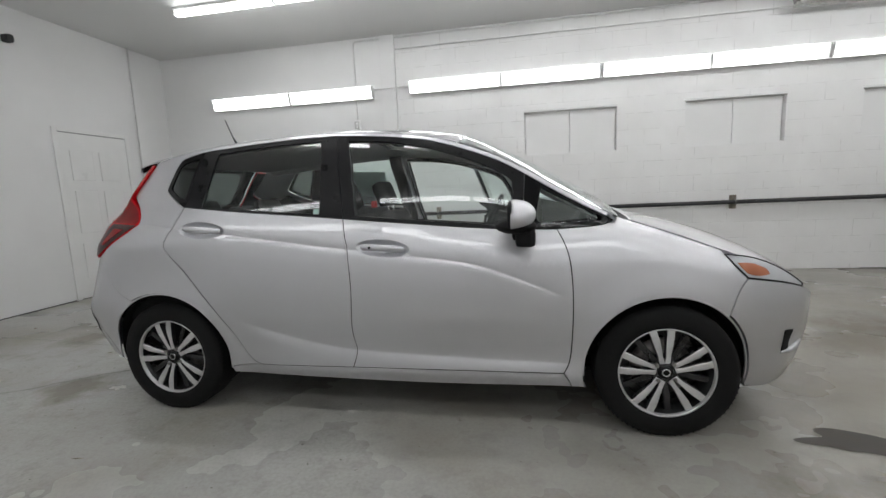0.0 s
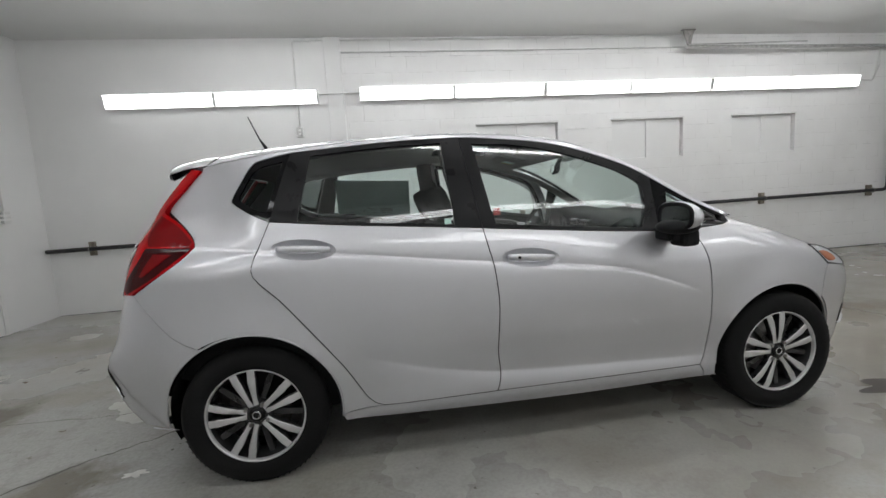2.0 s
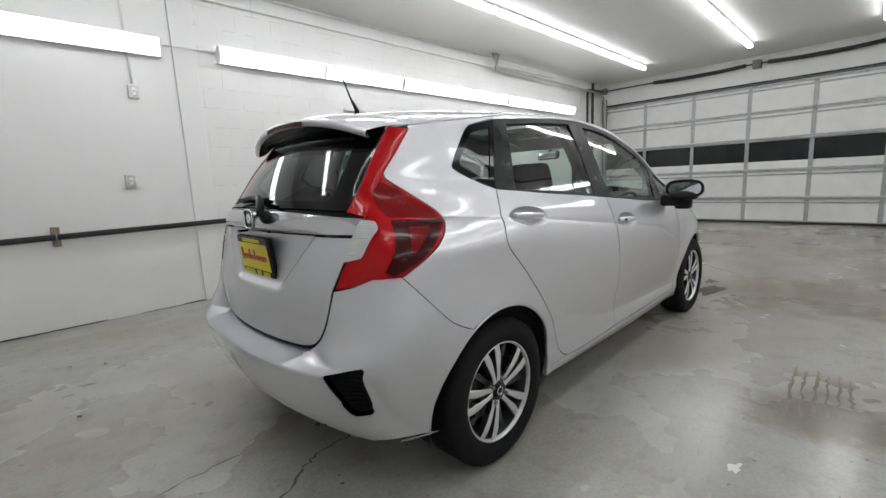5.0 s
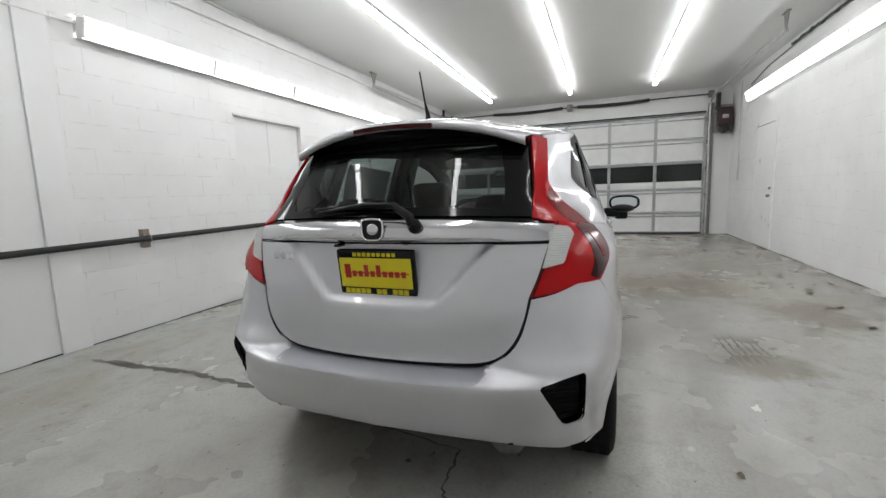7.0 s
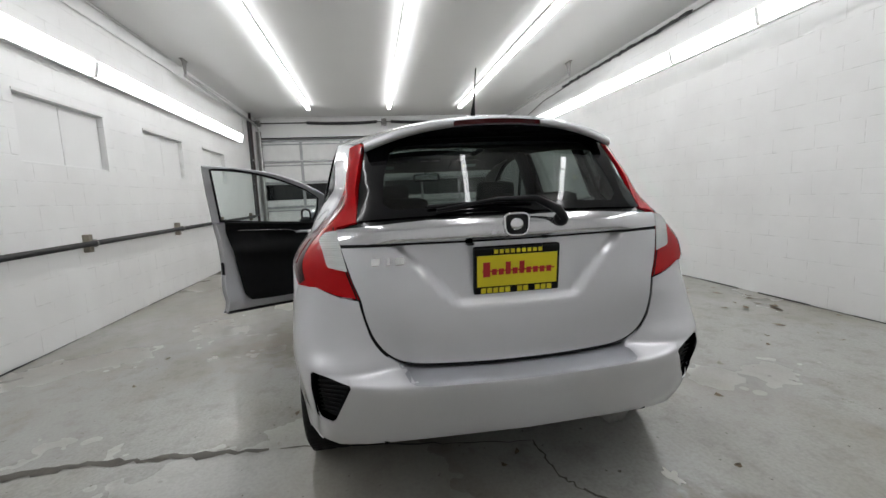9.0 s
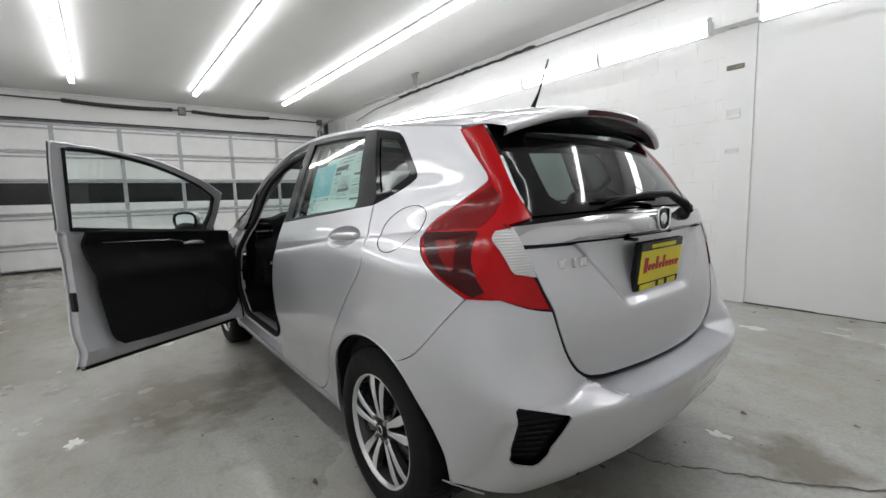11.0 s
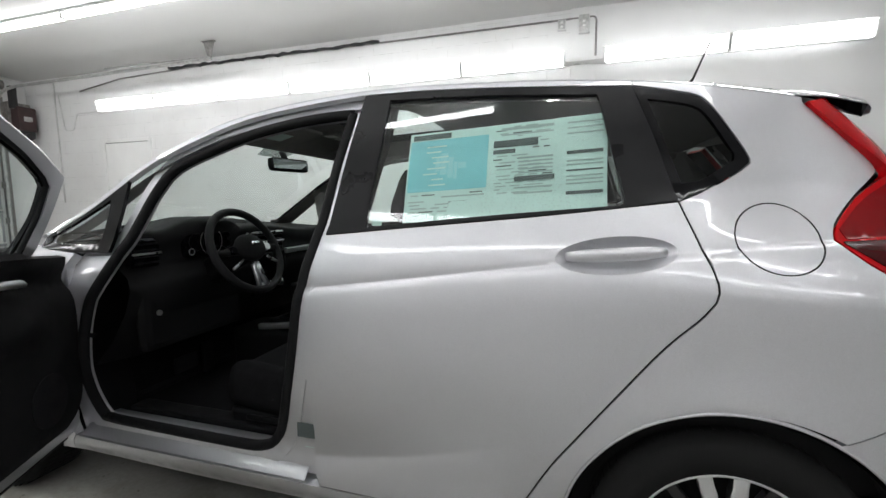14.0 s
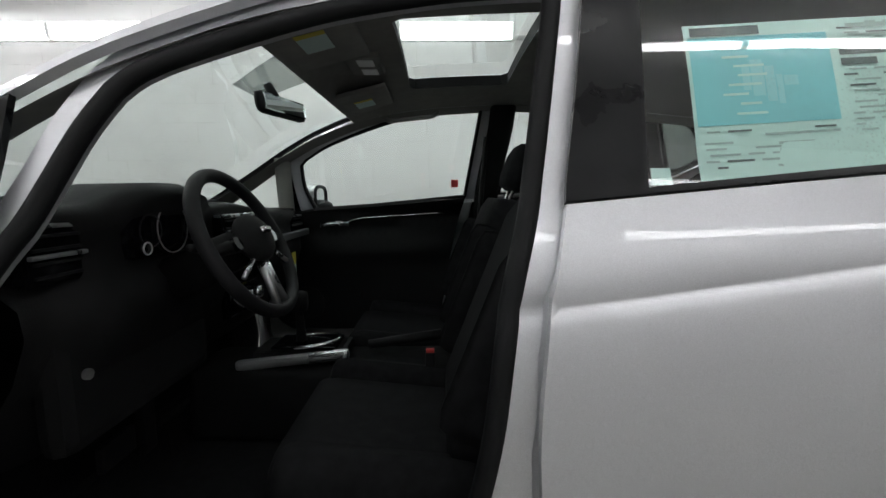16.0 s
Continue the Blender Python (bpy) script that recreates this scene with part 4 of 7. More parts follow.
DARK_RED = lamp_plastic("dark_red_lens", (0.045, 0.001, 0.002))
DEEP_RED = lamp_plastic("deep_red_lens", (0.20, 0.002, 0.004))
CLEAR_LENS = lamp_plastic("clear_lens", (0.66, 0.66, 0.66), 40.0)
AMBER = lamp_plastic("amber_lens", (0.42, 0.15, 0.08))
LAMP_GLASS = lamp_plastic("head_lamp_lens", (0.5, 0.51, 0.53))
GLASS = clear("green_glass", (0.88, 0.95, 0.93), wet=0.0)
WET_GLASS = clear("rain_spotted_glass", (0.86, 0.94, 0.915), wet=0.16)
DARK_GLASS = clear("dark_rear_glass", (0.20, 0.23, 0.22), wet=0.0, shine=0.032)
MIRROR = surface("mirror_glass", (0.75, 0.8, 0.8), 0.02, 1.0, vary=0.0, spread=0.0, relief=0)
YELLOW = surface("plate_yellow", (0.78, 0.66, 0.02), 0.4, vary=0.04)
INK_RED = surface("plate_red", (0.5, 0.02, 0.02), 0.5)
PAPER = surface("sticker_paper", (0.66, 0.82, 0.78), 0.6, vary=0.03)
PAPER_BLUE = surface("sticker_blue", (0.27, 0.66, 0.72), 0.6, vary=0.04)
INK = surface("print_grey", (0.10, 0.12, 0.12), 0.6)
LIGHT_INK = surface("print_light_grey", (0.42, 0.52, 0.50), 0.6)
SATIN = surface("satin_silver", (0.55, 0.56, 0.57), 0.3, 0.9, vary=0.03)
TAG_YELLOW = surface("tag_yellow", (0.75, 0.65, 0.08), 0.6)
RED_BUTTON = surface("red_button", (0.55, 0.03, 0.03), 0.4)

car = thing("hatchback_car", "small silver five-door hatchback with its driver's door open", "car")
FINE = (0.035, 0.014)

# shared cut lines, in (x, z)
CUT_A = seg((0.80, 0.953), (0.835, 0.88), (0.855, 0.79), (0.864, 0.64), (0.86, 0.45), (0.85, 0.34), (0.824, 0.283))
CUT_M = seg((-0.228, 1.03), (-0.21, 0.93), (-0.197, 0.87), (-0.184, 0.69), (-0.196, 0.48), (-0.185, 0.36), (-0.206, 0.281))
CUT_R = seg((-1.15, 1.117), (-1.205, 0.97), (-1.217, 0.92), (-1.19, 0.87), (-1.09, 0.762), (-0.90, 0.51), (-0.79, 0.32), (-0.722, 0.279))
SILL_F, SILL_R = seg((0.824, 0.283), (-0.206, 0.281)), seg((-0.206, 0.281), (-0.722, 0.279))
BELT_F = seg((-0.228, 1.03), (0.0, 1.008), (0.3, 0.98), (0.53, 0.962), (0.68, 0.956), (0.80, 0.953))
BELT_R = seg((-1.15, 1.117), (-0.82, 1.083), (-0.5, 1.055), (-0.228, 1.03))
DLO_F = seg((-0.29, 1.452), (-0.09, 1.438), (0.2, 1.398), (0.5, 1.297), (0.66, 1.212))
DLO_R = seg((-1.05, 1.411), (-0.78, 1.432), (-0.5, 1.449), (-0.29, 1.452))
SAIL_TOP, SAIL_LOW = seg((0.66, 1.212), (0.87, 1.085), (1.06, 0.983)), seg((1.06, 0.983), (0.98, 0.965), (0.80, 0.953))
QTR = seg((-1.05, 1.411), (-1.2, 1.378), (-1.27, 1.338), (-1.325, 1.27), (-1.352, 1.218), (-1.335, 1.2), (-1.28, 1.172), (-1.15, 1.117))
GLASS_F = closed(seg((-0.228, 1.418), (-0.05, 1.408), (0.19, 1.362), (0.45, 1.272), (0.575, 1.205)), seg((0.600, 1.18), (0.598, 1.08), (0.565, 0.985)), seg((0.54, 0.974), (0.2, 1.005), (-0.165, 1.040)))
GLASS_R = closed(seg((-0.378, 1.428), (-0.65, 1.418), (-0.965, 1.394)), seg((-0.972, 1.38), (-1.03, 1.113)), seg((-1.02, 1.108), (-0.7, 1.084), (-0.352, 1.052)))
GLASS_S = closed(seg((0.735, 1.142), (0.86, 1.075), (0.965, 1.015)), seg((0.985, 0.998), (0.975, 0.985), (0.93, 0.98), (0.78, 0.98), (0.715, 0.99), (0.715, 1.05), (0.735, 1.142)))
GLASS_Q = closed(seg((-1.085, 1.375), (-1.19, 1.352), (-1.25, 1.312), (-1.31, 1.232)), seg((-1.305, 1.215), (-1.20, 1.165)), seg((-1.16, 1.16), (-1.085, 1.375)))
FRONT_EDGE = seg((0.66, 1.212), (0.654, 1.10), (0.646, 1.0), (0.64, 0.958))
HINGE = Vector((0.862, 0.79, 0))


def dish_outline(x, z, slope=-0.075):
    return [(x + 0.134 * math.cos(a), z + 0.043 * math.sin(a) + slope * 0.134 * math.cos(a)) for a in np.linspace(0, 2 * math.pi, 41)[:-1]]


def door_handle(parent, x, z, s, keyhole):
    slope = -0.075
    dish = dish_outline(x, z)

    def pocket(u, zz):
        p = side(u, zz)
        r = ((u - x) / 0.134) ** 2 + ((zz - z - slope * (u - x)) / 0.043) ** 2
        p.y = flank(u, zz) - 0.030 * max(0.0, 1 - r) ** 0.75
        return p

    shell("handle_dish", dish, pocket, PAINT, parent, "", h=(0.012, 0.008), gap=0, hem=0.003, flip=True, mirror=s)
    bm = bmesh.new()
    pts, rad = [], []
    for i in range(15):
        t = -1 + 2 * i / 14
        xx = x + 0.108 * t
        zz = z + slope * 0.108 * t
        y = flank(x, z) + 0.010 * (1 - t**4) - 0.006
        pts.append((xx, s * y, zz + 0.002))
        rad.append(0.0165 * (1 - 0.35 * abs(t) ** 3))
    tube_along(bm, pts, rad, 12)
    for v in bm.verts:
        yc = s * (flank(x, z) + 0.002)
        v.co.y = yc + (v.co.y - yc) * 0.7
    part("handle", bm, PAINT, parent, "silver-painted pull handle", True)
    if keyhole:
        y = flank(x - 0.055, z)
        part("lock", tubed([(x - 0.06, s * (y + 0.004), z + 0.006), (x - 0.06, s * (y + 0.0205), z + 0.006)], 0.006, 12), GLOSS_BLACK, parent)


def lining(parent, poly, s, out, material, label=""):
    return shell("inner_panel", poly, side, material, parent, label, h=(0.08, 0.06), gap=0.012, hem=0, out=out, flip=False, mirror=s)


def front_door(s):
    d = shell("front_door", closed(BELT_F, CUT_A, SILL_F, CUT_M[::-1]), side, PAINT, car, "open silver driver's door" if s > 0 else "silver door", [dish_outline(-0.02, 0.884)], h=FINE, flip=True, mirror=s, hem=0.02, ridge=True)
    frame = closed(DLO_F, FRONT_EDGE, BELT_F[::-1][BELT_F[::-1].index(min(BELT_F, key=lambda p: abs(p[0] - 0.635))):], seg((-0.228, 1.03), (-0.262, 1.25), (-0.29, 1.452)))
    shell("window_frame", frame, side, BLACK_TRIM, d, "black window frame", [GLASS_F], (0.03, 0.03), 0.001, 0.012, 0.001, True, s)
    shell("window_pane", inset(GLASS_F, -0.006), pane, GLASS if s > 0 else WET_GLASS, d, "green-tinted window glass", (), (0.05, 0.05), 0, 0, -0.006, True, s)
    shell("inner_frame", frame, side, PAINT, d, "silver inner side of the window frame", [inset(GLASS_F, -0.012)], (0.03, 0.03), 0.003, 0.012, 0.026, False, s)
    part("window_seal", tubed([(p.x, s * (p.y - 0.024), p.z) for p in (pane(x, z) for x, z in inset(GLASS_F, -0.006))], 0.008, 8, True), PLASTIC, d, "black window seal", True)
    door_handle(d, -0.02, 0.884, s, True)
    part("frame_edge", tubed([(p.x, s * (p.y - 0.020), p.z) for p in (side(x, z) for x, z in inset(closed(seg((-0.228, 1.03), (-0.262, 1.25), (-0.29, 1.452)), DLO_F, FRONT_EDGE), 0.006)[1:-1])], 0.0065, 8), PAINT, d, "silver window frame edge", True)
    # inside: edge, trim, armrest, pull, speaker
    inner = closed(BELT_F, CUT_A, SILL_F, CUT_M[::-1])
    shell("door_shell", inner, lambda u, z: side(u, z) - Vector((0, 0.052, 0)), PAINT, d, "silver inner door edge", (), (0.08, 0.06), 0.022, 0, 0, False, s)
    bm = bmesh.new()
    edge = inset(inner, 0.003)
    low = inset(inner, 0.022)
    ring = []
    for a, b in zip(edge, low):
        p, q = side(*a), side(*b) - Vector((0, 0.052, 0))
        ring.append((bm.verts.new((p.x, s * (p.y - 0.004), p.z)), bm.verts.new((q.x, s * q.y, q.z))))
    for (a, b), (c, e) in zip(ring, ring[1:] + ring[:1]):
        bm.faces.new((a, b, e, c))
    bmesh.ops.recalc_face_normals(bm, faces=bm.faces)
    part("door_edge", bm, PAINT, d, "silver folded door edge", True)
    trim = closed(seg((-0.165, 1.025), (0.2, 0.99), (0.55, 0.965), (0.73, 0.95)), seg((0.73, 0.95), (0.79, 0.80), (0.80, 0.55), (0.775, 0.43), (0.70, 0.365)), seg((0.70, 0.365), (0.2, 0.365), (0.0, 0.375)), seg((0.0, 0.375), (-0.045, 0.43), (-0.075, 0.60), (-0.11, 0.80), (-0.165, 1.025)))

    def padded(u, z):
        p = side(u, z)
        k = 0.055 + 0.03 * step(0.30, 0.40, z) - 0.02 * step(0.9, 1.03, z)
        k += 0.035 * math.exp(-(((z - 0.78 + 0.05 * u) / 0.06) ** 2)) * step(-0.15, 0.0, u) * (1 - step(0.5, 0.7, u))
        k -= 0.02 * math.exp(-(((z - 0.88 + 0.02 * u) / 0.035) ** 2)) * step(0.1, 0.2, u)
        return Vector((p.x, min(p.y, 0.80 - 0.10 * step(0.93, 1.02, z)) - k, p.z))

    shell("door_trim", trim, padded, LINING, d, "black moulded door trim", (), (0.04, 0.02), 0, 0.02, 0, False, s)
    for z0, z1, x0, x1 in ((0.955, 0.925, -0.08, 0.42),):
        pts = [(x0 + (x1 - x0) * i / 12, s * (0.765 - 0.055), z0 + (z1 - z0) * i / 12 - 0.02 * (max(0, i - 9) / 3) ** 2) for i in range(13)]
        part("trim_strip", tubed(pts, 0.0045, 8), CHROME, d, "chrome strip", True)
    p = [(0.40, s * 0.70, 0.90), (0.44, s * 0.685, 0.905), (0.50, s * 0.685, 0.90), (0.54, s * 0.70, 0.89)]
    part("inner_handle", tubed(p, [0.008, 0.012, 0.012, 0.007], 8), SATIN, d, "satin inner handle", True)
    part("speaker_grille", tubed([(0.62, s * 0.722, 0.50), (0.62, s * 0.712, 0.50)], 0.085, 28), PLASTIC, d)
    part("latch", boxed((-0.19, min(s * 0.765, s * 0.80), 0.60), (-0.172, max(s * 0.765, s * 0.80), 0.70), 0.004), PLASTIC, d)
    # seal under the door and the door mirror
    part("lower_seal", tubed([(0.80, s * 0.79, 0.285), (-0.18, s * 0.79, 0.283)], 0.009, 8), PLASTIC, d, "black rubber seal")
    m = bmesh.new()
    bmesh.ops.create_uvsphere(m, u_segments=28, v_segments=18, radius=1.0)
    for v in m.verts:
        x, y, z = v.co
        x = math.copysign(abs(x) ** 0.8, x)
        back = x < 0
        x = 0.0 if back else x
        v.co = Vector((0.598 + 0.105 * x, s * (0.935 + 0.120 * y * (1 - 0.15 * max(0.0, x))), 1.035 + 0.062 * z - 0.012 * (y * 1)))
    mir = part("door_mirror", m, PAINT, d, "silver door mirror", True)
    cut = bmesh.new()
    bmesh.ops.create_uvsphere(cut, u_segments=24, v_segments=14, radius=1.0)
    for v in cut.verts:
        x, y, z = v.co
        v.co = Vector((0.618 + 0.088 * x, s * (0.922 + 0.094 * y), 0.985 + 0.034 * z))
    part("mirror_base", cut, PLASTIC, mir, "black lower housing", True)
    part("mirror_foot", boxed((0.60, min(s * 0.78, s * 0.90), 0.915), (0.70, max(s * 0.78, s * 0.90), 0.99), 0.02), PLASTIC, mir, "black foot")
    part("mirror_stalk", boxed((0.615, min(s * 0.865, s * 0.965), 0.895), (0.70, max(s * 0.865, s * 0.965), 0.975), 0.022), PLASTIC, mir, "black stalk")
    g = bmesh.new()
    rim = [g.verts.new((0.5955, s * (0.935 + 0.107 * math.copysign(abs(math.cos(a)) ** 0.7, math.cos(a))), 1.033 + 0.052 * math.copysign(abs(math.sin(a)) ** 0.7, math.sin(a)))) for a in np.linspace(0, 2 * math.pi, 33)[:-1]]
    g.faces.new(rim if s > 0 else rim[::-1])
    ring = [(v.co.x - 0.001, v.co.y, v.co.z) for v in rim]
    part("mirror_glass", g, MIRROR, mir, "mirror glass")
    part("mirror_rim", tubed(ring, 0.009, 8, True), PLASTIC, mir, "black rim", True)
    return d


def rear_door(s):
    d = shell("rear_door", closed(BELT_R, CUT_M, SILL_R, CUT_R[::-1]), side, PAINT, car, "silver door", [dish_outline(-1.008, 0.993)], h=FINE, flip=True, mirror=s, hem=0.02, ridge=True)
    frame = closed(DLO_R, seg((-0.29, 1.452), (-0.262, 1.25), (-0.228, 1.03)), BELT_R[::-1], seg((-1.15, 1.117), (-1.105, 1.26), (-1.05, 1.411)))
    shell("window_frame", frame, side, BLACK_TRIM, d, "black window frame", [GLASS_R], (0.03, 0.03), 0.001, 0.012, 0.001, True, s)
    shell("window_pane", inset(GLASS_R, -0.006), pane, WET_GLASS, d, "rain-spotted window glass", (), (0.05, 0.05), 0, 0, -0.006, True, s)
    door_handle(d, -1.008, 0.993, s, False)
    lining(d, closed(BELT_R, CUT_M, SILL_R, CUT_R[::-1]), s, 0.085, LINING, "black door trim")
    return d


def flank_panels(s):
    arch_r = arc(-1.265, 0.30, 0.366, -12, 128, 40)
    fender = closed(CUT_A[::-1], seg((0.80, 0.953), (0.98, 0.965), (1.06, 0.983)), seg(*[(x, RAIL(x) - 0.004) for x in (1.08, 1.2, 1.3, 1.42, 1.515)]), seg((1.515, 0.822), (1.545, 0.775), (1.60, 0.716)), seg((1.60, 0.716), (1.56, 0.665), (1.515, 0.555)), arc(1.265, 0.30, 0.356, 45.5, 194, 40), seg((0.92, 0.214), (0.86, 0.21)), seg((0.86, 0.21), (0.85, 0.24), (0.824, 0.283)))
    shell("front_fender", fender, side, PAINT, car, "silver front wing", h=(0.03, 0.02), flip=True, mirror=s, hem=0.03)
    bumper = closed(seg((1.60, 0.716), (1.66, 0.706), (1.78, 0.682), (1.90, 0.645), (1.985, 0.60)), seg((1.985, 0.60), (2.0, 0.52), (1.992, 0.38), (1.965, 0.27), (1.91, 0.20)), seg((1.91, 0.20), (1.76, 0.178), (1.632, 0.20)), arc(1.265, 0.30, 0.366, -12, 45, 16), seg((1.515, 0.555), (1.56, 0.665), (1.60, 0.716)))
    shell("front_bumper_corner", bumper, side, PAINT, car, "silver bumper corner", h=(0.02, 0.02), flip=True, mirror=s, hem=0.03)
    slot = closed(seg((1.80, 0.462), (1.85, 0.458), gap=0.012), seg((1.85, 0.458), (1.835, 0.405), (1.84, 0.352), gap=0.012), seg((1.84, 0.352), (1.80, 0.346), gap=0.012), seg((1.80, 0.346), (1.80, 0.462), gap=0.012))
    shell("fog_lamp_recess", slot, side, PLASTIC, car, "black fog-lamp recess in the bumper", (), (0.02, 0.02), 0, 0.004, 0.003, True, s)
    part("bumper_fin", tubed([(p.x, s * (p.y + 0.006), p.z) for p in (side(u, z) for u, z in ((1.80, 0.352), (1.84, 0.350), (1.88, 0.362), (1.92, 0.385)))], [0.004, 0.012, 0.014, 0.006], 10), PAINT, car, "silver fin under the fog-lamp recess", True)
    lamp = closed(seg((1.515, 0.822), (1.66, 0.795), (1.78, 0.745), (1.90, 0.665)), seg((1.90, 0.645), (1.78, 0.682), (1.66, 0.706), (1.60, 0.716)), seg((1.60, 0.716), (1.545, 0.775), (1.515, 0.822)))
    lens = shell("head_lamp", lamp, side, LAMP_GLASS, car, "clear head lamp", h=(0.02, 0.015), flip=True, mirror=s)
    part("lamp_border", tubed([(p.x, s * (p.y + 0.001), p.z) for p in (side(u, z) for u, z in inset(lamp, 0.003))], 0.0035, 6, True), GLOSS_BLACK, lens, "black lamp border", True)
    amber = closed(seg((1.565, 0.782), (1.64, 0.772), (1.70, 0.745)), seg((1.71, 0.725), (1.66, 0.722), (1.60, 0.738), (1.565, 0.782)))
    shell("turn_reflector", amber, side, AMBER, lens, "amber side reflector", (), (0.02, 0.015), 0, 0.003, 0.003, True, s)
    sill = closed(seg((0.86, 0.21), (0.2, 0.197), (-0.4, 0.205), (-0.895, 0.222)), seg((-0.905, 0.25), (-0.88, 0.262), (-0.79, 0.274)), SILL_R[::-1], SILL_F[::-1], seg((0.824, 0.283), (0.85, 0.24), (0.86, 0.21)))
    shell("rocker", sill, side, PAINT, car, "silver sill", h=(0.08, 0.02), flip=True, mirror=s, hem=0.05)
    quarter = closed(
        QTR,
        CUT_R,
        seg((-0.722, 0.279), (-0.79, 0.274), (-0.88, 0.262), (-0.905, 0.25)),
        arc(-1.265, 0.30, 0.366, -6, 119, 44),
        [ux(x, z) for x, z in seg((-1.442, 0.62), (-1.50, 0.645), (-1.557, 0.686), (-1.657, 0.80), (-1.700, 0.853))],
        [ux(x, z) for x, z in seg((-1.700, 0.853), (-1.60, 0.915), (-1.50, 0.985), (-1.462, 1.03))],
        [ux(x, z) for x, z in seg((-1.462, 1.03), (-1.475, 1.062), (-1.54, 1.125), (-1.59, 1.168), (-1.602, 1.186), (-1.588, 1.212), (-1.53, 1.275), (-1.455, 1.360))],
        [ux(x, RAIL(x) - 0.002) for x in (-1.455, -1.40, -1.3, -1.2, -1.12, -1.05)],
    )
    shell("rear_quarter", quarter, side, PAINT, car, "silver rear quarter panel", h=(0.03, 0.014), flip=True, mirror=s, hem=0.02, ridge=True)
    shell("quarter_window_trim", closed(QTR, seg((-1.15, 1.117), (-1.105, 1.26), (-1.05, 1.411))), side, GLOSS_BLACK, car, "gloss black window surround", [GLASS_Q], (0.03, 0.03), 0.001, 0.01, -0.001, True, s)
    shell("quarter_window", inset(GLASS_Q, -0.004), side, DARK_GLASS, car, "dark quarter window", (), (0.05, 0.05), 0, 0, -0.005, True, s)
    ts = closed(DLO_R, DLO_F, SAIL_TOP, [(x, RAIL(x) - 0.002) for x in (1.075, 1.0, 0.9, 0.8, 0.7, 0.6, 0.5, 0.4, 0.3, 0.2, 0.1, 0.0, -0.1, -0.2, -0.35, -0.5, -0.65, -0.8, -0.9, -1.0, -1.05)])
    shell("roof_side", ts, side, PAINT, car, "silver roof side rail", (), (0.03, 0.012), 0.002, 0.02, 0, True, s)
    sail = closed(FRONT_EDGE, seg((0.64, 0.958), (0.80, 0.953)), SAIL_LOW[::-1], SAIL_TOP[::-1])
    shell("sail_trim", sail, side, GLOSS_BLACK, car, "black trim before the door", [GLASS_S], (0.03, 0.03), 0.001, 0.012, 0, True, s)
    shell("sail_window", inset(GLASS_S, -0.004), side, WET_GLASS, car, "small fixed front window", (), (0.05, 0.05), 0, 0, -0.005, True, s)
    # tail lamp
    body = closed(
        [ux(x, z) for x, z in seg((-1.462, 1.03), (-1.475, 1.062), (-1.54, 1.125), (-1.59, 1.168), (-1.602, 1.186), (-1.588, 1.212), (-1.53, 1.275), (-1.455, 1.360))],
        [uy(y, z) for y, z in seg((0.532, 1.366), (0.500, 1.374))],
        [uy(y, z) for y, z in seg((0.500, 1.374), (0.518, 1.28), (0.538, 1.17), (0.549, 1.068))],
        [uy(y, z) for y, z in seg((0.549, 1.068), (0.618, 1.052))],
        [uy(y, z) for y, z in seg((0.618, 1.052), (0.603, 0.96), (0.572, 0.86), (0.550, 0.806))],
        [uy(y, z) for y, z in seg((0.550, 0.806), (0.63, 0.822), (0.70, 0.85))],
        [ux(x, z) for x, z in seg((-1.700, 0.853), (-1.60, 0.915), (-1.50, 0.985), (-1.462, 1.03))],
    )

    def bulge(u, z):
        p = side(u, z)
        s0 = XM - u
        p = p + Vector((-0.003, 0.011, 0.002)) * step(1.10, 1.20, z)
        p = p + Vector((-0.012, 0.006, 0)) * math.exp(-(((s0 - 0.56 + 0.10 * (z - 1.0)) / 0.09) ** 2)) * (1 - step(1.15, 1.3, z))
        return p

    lampob = shell("tail_lamp", body, bulge, RED_LENS, car, "large red tail lamp reaching up the pillar", h=(0.018, 0.018), gap=0.002, flip=True, mirror=s, hem=0.022)
    shell("lamp_housing", body, side, PLASTIC, lampob, "black lamp housing", (), (0.05, 0.05), 0, 0, -0.030, True, s)
    dark = closed([ux(x, z) for x, z in seg((-1.474, 1.026), (-1.56, 1.030), (-1.655, 1.035))], [ux(x, z) for x, z in seg((-1.662, 1.03), (-1.68, 0.97), (-1.735, 0.875))], [ux(x, z) for x, z in seg((-1.712, 0.860), (-1.60, 0.924), (-1.476, 1.020))])
    shell("dark_lens", dark, bulge, DARK_RED, lampob, "dark red side lens", (), (0.018, 0.018), 0, 0.002, 0.002, True, s)
    inner = closed([ux(x, z) for x, z in seg((-1.545, 1.005), (-1.62, 1.01))], [ux(x, z) for x, z in seg((-1.625, 1.0), (-1.655, 0.93))], [ux(x, z) for x, z in seg((-1.645, 0.925), (-1.545, 1.005))])
    shell("side_reflector", inner, bulge, DEEP_RED, lampob, "red reflector", (), (0.018, 0.018), 0, 0.002, 0.004, True, s)
    upper = closed([ux(x, z) for x, z in seg((-1.478, 1.052), (-1.552, 1.117), (-1.618, 1.168))], [ux(x, z) for x, z in seg((-1.66, 1.13), (-1.668, 1.08), (-1.655, 1.045))], [ux(x, z) for x, z in seg((-1.65, 1.043), (-1.55, 1.035), (-1.485, 1.03))])
    shell("dark_lens", upper, bulge, DEEP_RED, lampob, "dark red upper lens", (), (0.018, 0.018), 0, 0.002, 0.0015, True, s)
